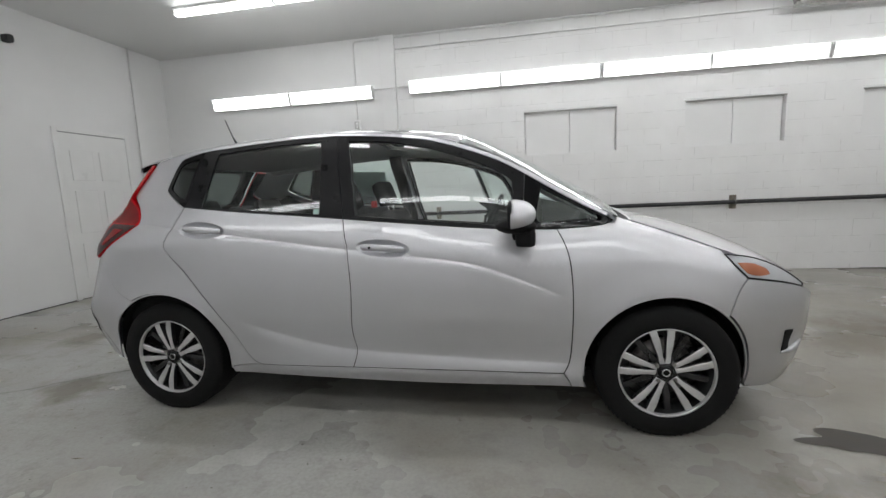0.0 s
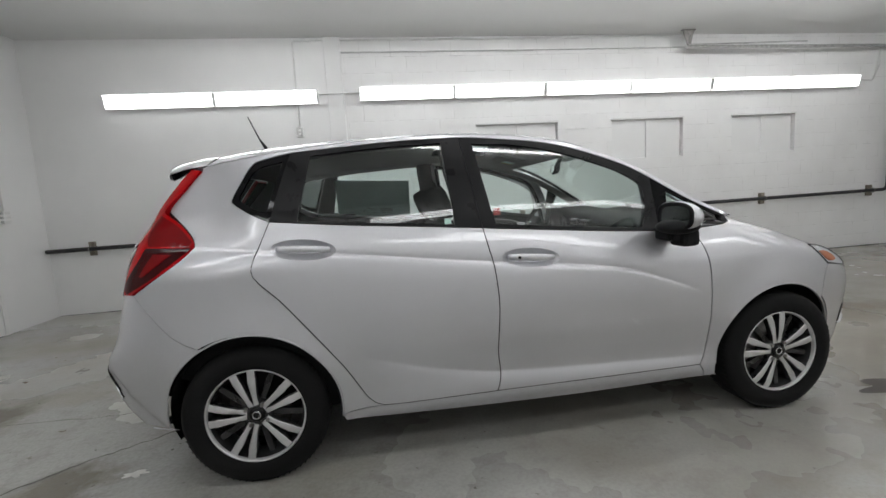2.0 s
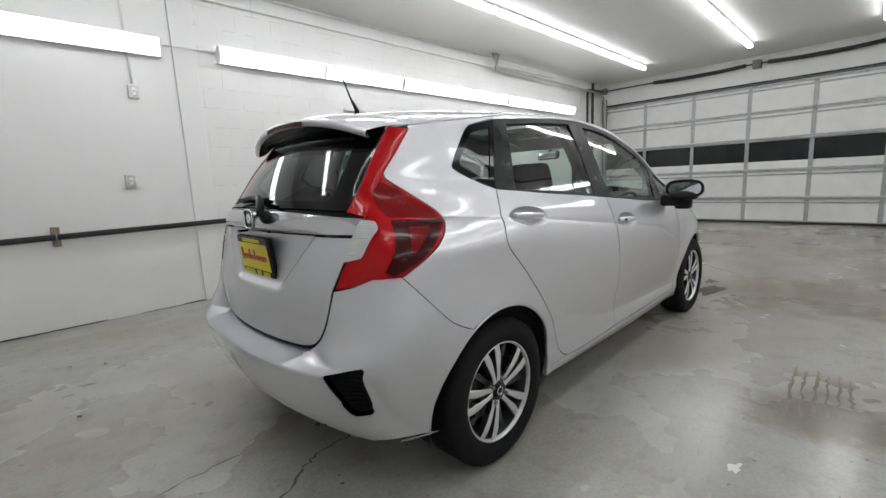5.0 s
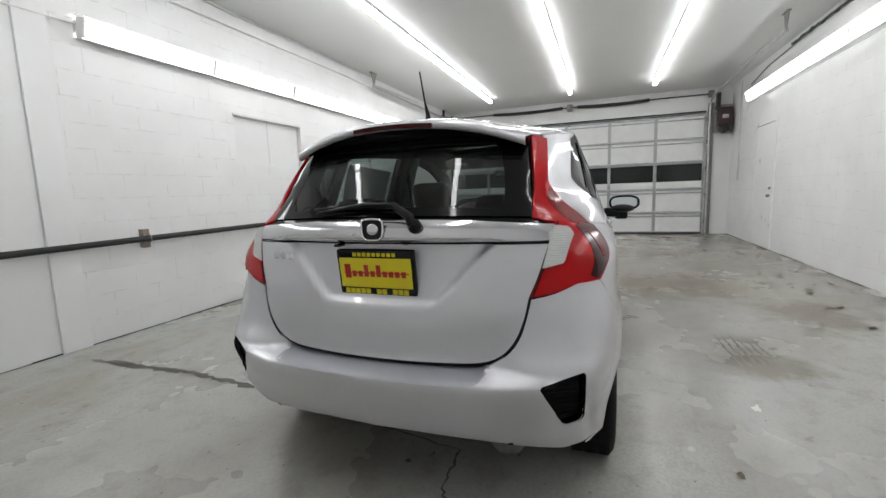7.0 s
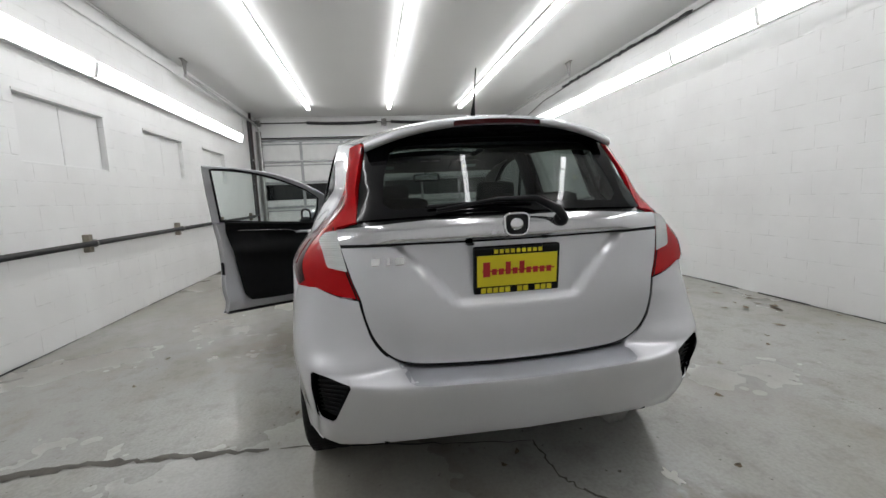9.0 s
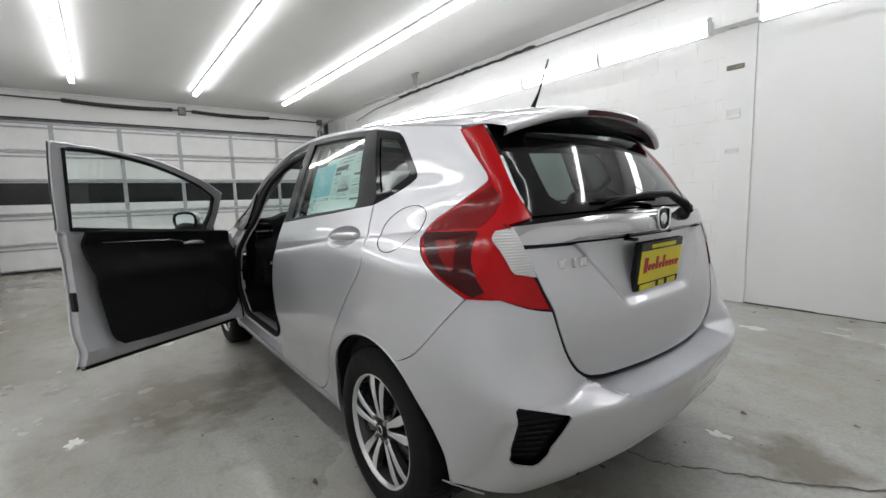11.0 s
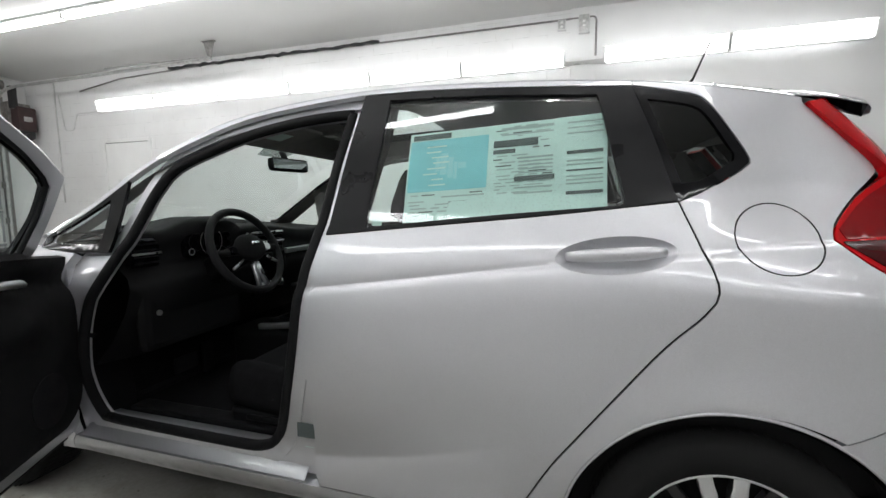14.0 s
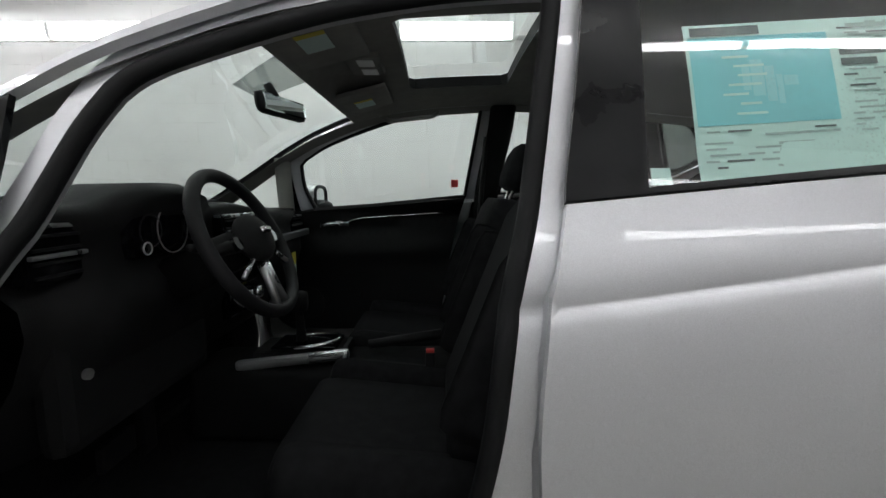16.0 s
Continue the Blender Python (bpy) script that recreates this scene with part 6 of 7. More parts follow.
def spoke(angle, lean):
    """One machined spoke face, from the hub to the rim, waisted near the end."""
    bm = bmesh.new()
    rows = []
    for r, w, y, off in ((0.040, 0.0115, -0.002, 0.011), (0.075, 0.0100, 0.003, 0.0165), (0.12, 0.0140, 0.006, 0.024), (0.155, 0.0170, 0.006, 0.0305), (0.172, 0.0155, 0.004, 0.034), (0.196, 0.0170, -0.001, 0.039)):
        t = lean * off
        rows.append([(r, t - w, y - 0.003), (r, t - w * 0.72, y), (r, t + w * 0.72, y), (r, t + w, y - 0.003), (r, t + w * 1.05, y - 0.030), (r, t - w * 1.05, y - 0.030)])
    c, s = math.cos(angle), math.sin(angle)
    grid = [[bm.verts.new((r * c - t * s, y, r * s + t * c)) for r, t, y in row] for row in rows]
    for a, b in zip(grid, grid[1:]):
        for i in range(6):
            j = (i + 1) % 6
            f = bm.faces.new((a[i], a[j], b[j], b[i]))
            f.material_index = 0 if i in (0, 1, 2) else 1
    bmesh.ops.recalc_face_normals(bm, faces=bm.faces)
    return bm


def wheel(x, s, turn):
    """A wheel whose outer face looks along +y; turned for the other side."""
    tyre = link("wheel", revolve([(-0.092, 0.205), (-0.098, 0.235), (-0.094, 0.275), (-0.078, 0.298), (-0.05, 0.304), (0.05, 0.304), (0.078, 0.299), (0.093, 0.278), (0.099, 0.245), (0.094, 0.215), (0.086, 0.206)], 72), TYRE, car, "", True)
    tyre.matrix_basis = pose(x, s * 0.735, 0.302, 0, 0, 0 if s > 0 else 180) @ pose(0, 0, 0, 0, turn, 0)
    bm = bmesh.new()
    for k in range(72):
        a = 2 * math.pi * k / 72
        for y in (-0.055, 0.0, 0.055):
            box(bm, (-0.003, y - 0.02, 0.3035), (0.003, y + 0.02, 0.3055), 0, pose(0, 0, 0, 0, math.degrees(a) + y * 50, 0))
    part("tread", bm, TYRE, tyre, "tread blocks")
    rim = part("rim", revolve([(-0.08, 0.200), (-0.06, 0.185), (0.02, 0.178), (0.060, 0.190), (0.078, 0.199)], 64), RIM_BLACK, tyre, "black alloy rim", True)
    part("rim_lip", revolve([(0.072, 0.196), (0.084, 0.199), (0.088, 0.202), (0.087, 0.206), (0.080, 0.208)], 72), ALLOY, tyre, "machined alloy lip", True)
    part("brake_disc", revolve([(0.0, 0.06), (0.0, 0.135), (-0.012, 0.135), (-0.012, 0.06)], 48), DISC, tyre, "steel brake disc", True)
    part("rim_back", revolve([(-0.03, 0.005), (-0.03, 0.19)], 48), RIM_BLACK, tyre)
    for k in range(5):
        a = math.pi / 2 + 2 * math.pi * k / 5
        for lean in (-1, 1):
            bm = spoke(a, lean)
            bmesh.ops.translate(bm, vec=(0, 0.075, 0), verts=bm.verts)
            sp = part("spoke", bm, ALLOY, tyre, "machined silver spoke with black sides")
            sp.data.materials.append(RIM_BLACK)
        b = a + math.pi / 5
        bm = bmesh.new()
        box(bm, (0.05, 0.028, -0.013), (0.195, 0.052, 0.013), 0.004, pose(0, 0, 0, 0, -math.degrees(b), 0))
        part("dark_spoke", bm, RIM_BLACK, tyre, "recessed black spoke")
    part("hub", revolve([(0.03, 0.062), (0.062, 0.060), (0.070, 0.052), (0.071, 0.034), (0.071, 0.0335)], 40), RIM_BLACK, tyre, "black hub", True)
    part("centre_cap", revolve([(0.070, 0.033), (0.077, 0.030), (0.080, 0.020), (0.0805, 0.001)], 32), GLOSS_BLACK, tyre, "black centre cap", True)
    part("cap_ring", revolve([(0.0790, 0.0185), (0.0815, 0.0175), (0.0815, 0.0145), (0.0800, 0.0135)], 24), CHROME, tyre, "", True)
    for k in range(4):
        a = math.pi / 4 + math.pi / 2 * k
        p = (0.050 * math.cos(a), 0, 0.050 * math.sin(a))
        part("lug_nut", tubed([(p[0], 0.06, p[2]), (p[0], 0.082, p[2])], [0.010, 0.0085], 6), DULL_STEEL, tyre, "steel lug nut")


for x, turn in ((-1.265, 4), (1.265, -3)):
    wheel(x, 1, turn)
    wheel(x, -1, turn + 9)

# ---- under-body ----
part("floor_pan", boxed((-1.58, -0.60, 0.20), (0.90, 0.60, 0.235), 0.02), PLASTIC, car, "dark under-body")
part("floor_pan", boxed((0.90, -0.50, 0.20), (1.85, 0.50, 0.27), 0.03), PLASTIC, car, "dark under-body")
part("axle", tubed([(-1.265, -0.70, 0.30), (-1.265, 0.70, 0.30)], 0.035, 12), DULL_STEEL, car)
part("exhaust", tubed([(-1.2, -0.42, 0.24), (-1.75, -0.45, 0.25)], 0.07, 14), DULL_STEEL, car, "", True)

# ---- driver's door opening: silver frame, seals, sill ----
opening = closed(seg((0.735, 0.80), (0.775, 0.66), (0.795, 0.50), (0.785, 0.40), (0.752, 0.335), (0.68, 0.313), (0.2, 0.310), (0.02, 0.318), (-0.055, 0.365), (-0.105, 0.47), (-0.15, 0.66), (-0.178, 0.87), (-0.215, 1.03), (-0.25, 1.25), (-0.272, 1.40), (-0.25, 1.428), (-0.15, 1.428), (0.0, 1.415), (0.2, 1.378), (0.45, 1.295), (0.53, 1.24)), seg((0.53, 1.24), (0.585, 1.15), (0.635, 1.02), (0.685, 0.90), (0.735, 0.80)))
outer = inset(opening, -0.028)


def sunk(k):
    return lambda u, z: side(u, z) - Vector((0, k, 0))


hole = inset(opening, 0.035)
jamb = closed(seg((0.66, 0.955), (0.80, 0.953)), CUT_A, seg((0.824, 0.283), (0.66, 0.290)), seg((0.66, 0.290), (0.68, 0.313), (0.752, 0.335), (0.785, 0.40), (0.795, 0.50), (0.775, 0.66), (0.735, 0.80), (0.66, 0.955)))
shell("front_jamb", jamb, sunk(0.038), PAINT, car, "silver front jamb of the door opening", (), (0.03, 0.03), 0, 0.01, 0, True)
frame_ring = shell("door_frame", closed(outer), sunk(0.030), PAINT, car, "silver painted door frame", [hole], (0.05, 0.04), 0, 0.03, 0, True)
part("door_seal", tubed([side(u, z) - Vector((0, 0.035, 0)) for u, z in inset(opening, 0.030)], 0.017, 10, True), PLASTIC, car, "black rubber door seal", True)
bm = bmesh.new()
rows = []
for u in np.linspace(-0.15, 0.80, 14):
    y = flank(u, 0.28)
    rows.append([bm.verts.new((u, yy, zz)) for yy, zz in ((y - 0.005, 0.284), (y - 0.035, 0.312), (y - 0.10, 0.322), (y - 0.15, 0.315), (y - 0.17, 0.26))])
for a, b in zip(rows, rows[1:]):
    for i in range(4):
        bm.faces.new((a[i], a[i + 1], b[i + 1], b[i]))
bmesh.ops.recalc_face_normals(bm, faces=bm.faces)
part("sill_step", bm, PAINT, car, "silver door sill", True)
part("sill_trim", boxed((-0.08, 0.58, 0.30), (0.76, 0.655, 0.328), 0.008), PLASTIC, car, "black scuff plate")
# centre pillar face with striker, label and trim
bm = bmesh.new()
rows = []
for z in np.linspace(0.34, 1.42, 24):
    x0 = -0.172 - 0.05 * step(0.8, 1.05, z) - 0.065 * step(1.0, 1.42, z)
    y = flank(x0, z)
    rows.append([bm.verts.new((x, yy, z)) for x, yy in ((x0 - 0.03, y - 0.012), (x0 - 0.015, y - 0.03), (x0 + 0.03 * (1 - step(0.34, 0.6, z) * 0.3), y - 0.085), (x0 + 0.02, y - 0.14))])
for a, b in zip(rows, rows[1:]):
    for i in range(3):
        bm.faces.new((a[i], a[i + 1], b[i + 1], b[i]))
bmesh.ops.recalc_face_normals(bm, faces=bm.faces)
part("centre_pillar", bm, PAINT, car, "silver centre pillar", True)
foot = closed(seg((-0.198, 0.292), (-0.188, 0.48), (-0.176, 0.78)), seg((-0.176, 0.78), (-0.150, 0.78)), seg((-0.150, 0.78), (-0.128, 0.66), (-0.085, 0.47), (-0.035, 0.365), (0.03, 0.330)), seg((0.03, 0.330), (0.03, 0.292)), seg((0.03, 0.292), (-0.198, 0.292)))
shell("pillar_foot", foot, sunk(0.034), PAINT, car, "silver foot of the centre pillar", (), (0.03, 0.03), 0, 0.01, 0, True)
bm = tubed(bend([(-0.16, 0.775, 0.66), (-0.125, 0.79, 0.66), (-0.125, 0.79, 0.63), (-0.16, 0.775, 0.63)], 0.01), 0.005, 8)
part("door_striker", bm, STEEL, car, "steel door striker", True)
part("striker_pad", boxed((-0.165, 0.735, 0.58), (-0.140, 0.755, 0.635), 0.008), GLOSS_BLACK, car)
part("tyre_label", boxed((-0.183, 0.790, 0.41), (-0.118, 0.7945, 0.455), 0), INK, car, "dark printed label")
part("tyre_label", boxed((-0.165, 0.772, 0.35), (-0.13, 0.7735, 0.385)), PAPER, car, "small printed label")
for z in (0.50, 0.83):
    part("hinge", boxed((0.825, 0.745, z), (0.86, 0.79, z + 0.07), 0.010), PAINT, car, "silver door hinge")
part("check_arm", boxed((0.70, 0.79, 0.655), (0.86, 0.805, 0.668), 0.004), PLASTIC, car)
part("wire_sleeve", tubed([(0.84, 0.74, 0.72), (0.80, 0.79, 0.715), (0.79, 0.83, 0.72)], 0.016, 10), PLASTIC, car, "", True)

# ---- cabin ----
part("cabin_floor", boxed((-1.7, -0.66, 0.236), (1.0, 0.66, 0.262), 0.01), CLOTH, car, "black carpet")
part("bulkhead", boxed((0.98, -0.68, 0.25), (1.02, 0.68, 0.98), 0.01), LINING, car, "black bulkhead")
head_edge = [(x, across(x, 0.93)) for x in np.linspace(-1.42, 0.34, 40)]
shell("headliner", both(head_edge), top, HEADLINER, car, "grey cloth headliner", [inset(SUN, 0.03)], (0.08, 0.06), 0, 0, 0.045, True)
bm = bmesh.new()
for (a, b), (c, d) in zip(inset(SUN, 0.03), inset(SUN, 0.03)[1:] + inset(SUN, 0.03)[:1]):
    q = [top(a, b, -0.045), top(c, d, -0.045), top(c, d, -0.006), top(a, b, -0.006)]
    bm.faces.new([bm.verts.new(p) for p in q])
part("sunroof_frame", bm, LINING, car, "black sunroof frame")
for s in (1, -1):
    # inner roof rails and screen pillars
    bm = bmesh.new()
    rows = []
    for x in np.linspace(-1.40, 1.06, 60):
        p = side(x, RAIL(x) - 0.045) if x > XM else Vector((x, breadth(x, RAIL(x) - 0.045), RAIL(x) - 0.045))
        e = top(x, eave(x) * (0.92 - 0.07 * step(0.25, 0.5, x)), -0.046 - 0.012 * step(0.25, 0.5, x))
        rows.append([bm.verts.new((q.x, s * q.y, q.z)) for q in (p + Vector((0, -0.012, -0.012)), p + Vector((0, -0.05, 0.0)), Vector((x, e.y, e.z)))])
    for a, b in zip(rows, rows[1:]):
        for i in range(2):
            bm.faces.new((a[i], a[i + 1], b[i + 1], b[i]))
    part("pillar_trim", bm, HEADLINER, car, "light grey roof-side trim", True)
    if s < 0:
        bm = bmesh.new()
        rows = []
        for z in np.linspace(0.95, 1.21, 8):
            x = 0.70 - 0.10 * (z - 1.0)
            y = flank(x, z) - 0.03
            rows.append([bm.verts.new((xx, s * yy, z)) for xx, yy in ((x - 0.035, y), (x - 0.02, y - 0.03), (x + 0.03, y - 0.03), (x + 0.04, y))])
        for a, b in zip(rows, rows[1:]):
            for i in range(3):
                bm.faces.new((a[i], a[i + 1], b[i + 1], b[i]))
        part("pillar_trim", bm, HEADLINER, car, "light grey upright trim", True)
    # centre pillar trim inside
    bm = bmesh.new()
    rows = []
    for z in np.linspace(0.30, 1.43, 16):
        x = -0.27 - 0.06 * step(1.0, 1.43, z)
        y = flank(x, z) - 0.05
        rows.append([bm.verts.new((xx, s * yy, z)) for xx, yy in ((x - 0.06, y), (x - 0.04, y - 0.04), (x + 0.04, y - 0.04), (x + 0.055, y))])
    for a, b in zip(rows, rows[1:]):
        for i in range(3):
            bm.faces.new((a[i], a[i + 1], b[i + 1], b[i]))
    part("pillar_trim", bm, LINING, car, "dark centre pillar trim", True)
    # luggage-bay side
    bay = closed(seg((-1.15, 1.10), (-1.35, 1.18)), [ux(x, z) for x, z in ((-1.5, 1.10), (-1.68, 0.9), (-1.68, 0.5))], seg((-1.1, 0.28), (-0.8, 0.28)), seg((-0.8, 0.28), (-1.1, 0.8), (-1.15, 1.10)))
    shell("bay_trim", bay, side, LINING, car, "", (), (0.12, 0.1), 0, 0, 0.06, False, s)


def pad(name, parent, lo, hi, bevel, material, m=None, label=""):
    bm = boxed(lo, hi, bevel, m)
    return part(name, bm, material, parent, label, True)


def seat(x, y, wide, base=0.30):
    m0 = Matrix.Translation((x, y, base))
    bm = bmesh.new()
    box(bm, (-0.26, -wide / 2, 0.0), (0.25, wide / 2, 0.19), 0.06, m0 @ pose(0, 0, 0, 0, -6, 0))
    st = part("seat", bm, CLOTH, car, "black cloth seat", True)
    for s in (1, -1):
        pad("cushion_bolster", st, (-0.22, s * wide / 2 - 0.055, 0.06), (0.22, s * wide / 2 + 0.045, 0.225), 0.045, CLOTH, m0 @ pose(0, 0, 0, 0, -6, 0))
    back = m0 @ pose(-0.20, 0, 0.16, 0, -21, 0)
    b = part("seat_back", boxed((-0.075, -wide / 2, 0.0), (0.075, wide / 2, 0.60), 0.065, back), CLOTH, st, "", True)
    for s in (1, -1):
        pad("back_bolster", st, (-0.04, s * wide / 2 - 0.05, 0.08), (0.115, s * wide / 2 + 0.03, 0.48), 0.045, CLOTH, back)
    pad("head_rest", st, (-0.05, -0.135, 0.635), (0.055, 0.135, 0.825), 0.05, CLOTH, back)
    for s in (1, -1):
        part("head_rest_post", tubed([back @ Vector((0, s * 0.06, 0.58)), back @ Vector((0, s * 0.06, 0.68))], 0.007, 8), CHROME, st)
    pad("seat_side", st, (-0.24, wide / 2 - 0.01, -0.02), (0.20, wide / 2 + 0.035, 0.075), 0.02, PLASTIC, m0, "black plastic seat side")
    pad("recline_lever", st, (-0.05, wide / 2 + 0.03, 0.04), (0.12, wide / 2 + 0.045, 0.06), 0.006, PLASTIC, m0)
    return st


seat(0.09, 0.37, 0.46)
seat(0.09, -0.37, 0.46)
bm = bmesh.new()
box(bm, (-1.12, -0.60, 0.30), (-0.62, 0.60, 0.50), 0.07)
rear_seat = part("rear_seat", bm, CLOTH, car, "black cloth rear bench", True)
for y0, y1 in ((0.02, 0.61), (-0.61, -0.02)):
    pad("bench_back", rear_seat, (-0.07, y0, 0.0), (0.07, y1, 0.62), 0.05, CLOTH, pose(-1.10, 0, 0.42, 0, -22, 0))
for y in (0.36, 0.0, -0.36):
    pad("head_rest", rear_seat, (-0.045, y - 0.13, 0.60), (0.05, y + 0.13, 0.60 + (0.17 if y else 0.12)), 0.05, CLOTH, pose(-1.10, 0, 0.42, 0, -20, 0))

# dashboard
bm = bmesh.new()
rows = []
for y in np.linspace(-0.70, 0.70, 57):
    hood_ = 0.050 * math.exp(-(((y - 0.36) / 0.155) ** 4))
    fall = 0.045 * (1 - step(-0.45, 0.05, y))
    side_in = 0.06 * step(0.55, 0.70, abs(y))
    edge = 0.60 + side_in
    rows.append([bm.verts.new(p) for p in (
        (1.06, y, 1.0), (0.92, y, 1.018 - fall * 0.6 + hood_ * 0.3), (0.76, y, 1.025 - fall + hood_ * 0.9), (0.66 - 0.9 * hood_, y, 1.022 - fall + hood_), (edge + 0.01 - 1.0 * hood_, y, 1.005 - fall + hood_ * 0.8), (edge + 0.035 - 0.2 * hood_, y, 0.965 - fall), (edge + 0.03, y, 0.88 - fall * 0.5), (edge - 0.005, y, 0.85), (edge - 0.01, y, 0.80), (edge + 0.02, y, 0.72), (edge + 0.10, y, 0.60), (edge + 0.20, y, 0.50))])
for a, b in zip(rows, rows[1:]):
    for i in range(len(a) - 1):
        bm.faces.new((a[i], a[i + 1], b[i + 1], b[i]))
bmesh.ops.recalc_face_normals(bm, faces=bm.faces)
dash = part("dashboard", bm, LINING, car, "black dashboard", True)


def vent_slats(y0, y1, z0, z1, x):
    f = part("air_vent", boxed((x - 0.006, y0, z0), (x + 0.03, y1, z1), 0.008), GLOSS_BLACK, dash, "black air vent")
    n = 4
    for i in range(n):
        z = z0 + (z1 - z0) * (i + 0.7) / (n + 0.4)
        part("slat", boxed((x - 0.012, y0 + 0.008, z - 0.003), (x + 0.01, y1 - 0.008, z + 0.003), 0.002), PLASTIC, f)
    part("vent_strip", boxed((x - 0.016, y0, (z0 + z1) / 2 - 0.004), (x - 0.006, y1, (z0 + z1) / 2 + 0.004), 0.002), SATIN, f, "satin silver strip")
    part("vent_strip", boxed((x - 0.010, y0 - 0.004, z1 - 0.004), (x + 0.02, y1 + 0.004, z1 + 0.004), 0.002), SATIN, f, "satin silver strip")


vent_slats(0.575, 0.69, 0.885, 0.99, 0.645)
vent_slats(-0.69, -0.56, 0.865, 0.945, 0.635)
vent_slats(0.02, 0.125, 0.885, 0.98, 0.60)
vent_slats(-0.115, -0.01, 0.885, 0.98, 0.60)
part("dash_strip", boxed((0.58, -0.66, 0.855), (0.60, -0.13, 0.885), 0.006), SATIN, dash, "satin silver dash strip")
part("screen", boxed((0.588, -0.12, 0.77), (0.60, 0.125, 0.875), 0.004), GLOSS_BLACK, dash, "dark centre screen")
part("heater_panel", boxed((0.60, -0.11, 0.66), (0.625, 0.115, 0.76), 0.01), GLOSS_BLACK, dash, "gloss black heater panel")
for y in (0.07, 0.0, -0.07):
    part("heater_knob", tubed([(0.60, y, 0.71), (0.575, y, 0.71)], 0.02, 18), SATIN, dash, "satin control knob", True)
# instruments
cl = part("instrument_panel", boxed((0.60, 0.24, 0.90), (0.66, 0.49, 1.035), 0.03), GLOSS_BLACK, dash, "dark instrument cluster")
for y, r in ((0.365, 0.058), (0.445, 0.036), (0.285, 0.036)):
    ring = [(0.594, y + r * math.cos(a), 0.965 + r * math.sin(a)) for a in np.linspace(0, 2 * math.pi, 33)[:-1]]
    part("dial_ring", tubed(ring, 0.0016, 8, True), DULL_STEEL if r > 0.05 else PLASTIC, cl, "dim dial ring", True)
sb = part("start_button", tubed([(0.590, 0.485, 0.93), (0.578, 0.485, 0.93)], 0.014, 20), GLOSS_BLACK, dash, "round black start button", True)
part("button_ring", tubed([(0.577, 0.485 + 0.013 * math.cos(a), 0.93 + 0.013 * math.sin(a)) for a in np.linspace(0, 2 * math.pi, 25)[:-1]], 0.0018, 6, True), SATIN, sb, "satin ring", True)
part("lower_panel", boxed((0.64, 0.16, 0.55), (0.70, 0.66, 0.82), 0.03), LINING, dash, "black knee panel")
part("panel_button", tubed([(0.642, 0.60, 0.70), (0.632, 0.60, 0.70)], 0.011, 14), STEEL, dash)
# steering wheel
SW = Matrix.Translation((0.425, 0.345, 0.925)) @ pose(0, 0, 0, 0, -64, 0)
ring = [SW @ Vector((0.183 * math.cos(a), 0.183 * math.sin(a), 0)) for a in np.linspace(0, 2 * math.pi, 49)[:-1]]
sw = part("steering_wheel", tubed(ring, 0.0165, 14, True), PLASTIC, car, "black three-spoke steering wheel", True)
bm = bmesh.new()
bmesh.ops.create_uvsphere(bm, u_segments=24, v_segments=12, radius=1.0, matrix=SW @ Matrix.Translation((0.005, 0, 0.02)) @ Matrix.Diagonal((0.062, 0.085, 0.03, 1)))
part("wheel_pad", bm, LINING, sw, "black airbag cover", True)
for ang, l in ((90, 0.17), (270, 0.17), (172, 0.17), (188, 0.17)):
    a = math.radians(ang)
    pts = [SW @ Vector((r * math.cos(a), r * math.sin(a), 0.012 * (1 - r / 0.18))) for r in (0.05, 0.10, l)]
    part("wheel_spoke", tubed(pts, [0.020, 0.016, 0.013] if ang in (90, 270) else [0.013, 0.011, 0.010], 8), LINING if ang in (90, 270) else SATIN, sw, "" if ang in (90, 270) else "satin silver lower spoke", True)
for sg in (1, -1):
    pts = [SW @ Vector((-0.045 - 0.03 * t, sg * (0.07 + 0.06 * t), 0.022 - 0.01 * t)) for t in (0, 0.5, 1)]
    part("spoke_trim", tubed(pts, 0.006, 6), SATIN, sw, "satin silver trim", True)
    part("thumb_switch", tubed([SW @ Vector((0.0, sg * 0.10, 0.012)), SW @ Vector((0.0, sg * 0.10, 0.026))], 0.016, 14), SATIN if sg < 0 else GLOSS_BLACK, sw)
part("wheel_badge", tubed([SW @ Vector((0.012, y, 0.052)) for y in (-0.02, 0.02)], 0.009, 8), CHROME, sw, "small chrome badge", True)
part("steering_column", tubed([SW @ Vector((0, 0, 0.0)), SW @ Vector((0.0, 0, -0.20))], [0.045, 0.06], 16), LINING, car, "", True)
for sg in (1, -1):
    part("stalk", tubed([(0.50, 0.345 + sg * 0.05, 0.91), (0.47, 0.345 + sg * 0.17, 0.935)], 0.009, 8), PLASTIC, car, "", True)
# console and gear lever
con = part("console", boxed((-0.30, -0.12, 0.26), (0.75, 0.12, 0.50), 0.03), LINING, car, "black centre console", True)
part("gear_surround", boxed((0.24, 0.075, 0.498), (0.60, 0.108, 0.530), 0.012, Matrix.Translation((0.42, 0, 0.51)) @ pose(0, 0, 0, 0, 6, 0) @ Matrix.Translation((-0.42, 0, -0.50))), SATIN, con, "satin silver console blade")
part("gear_ring", tubed([(0.395 + 0.105 * math.cos(a), 0.005 + 0.062 * math.sin(a), 0.556 - 0.010 * math.cos(a)) for a in np.linspace(0, 2 * math.pi, 33)[:-1]], 0.006, 8, True), CHROME, con, "chrome oval round the gear lever", True)
part("gear_base", boxed((0.26, -0.085, 0.50), (0.56, 0.074, 0.543), 0.015), LINING, con, "black gear housing")
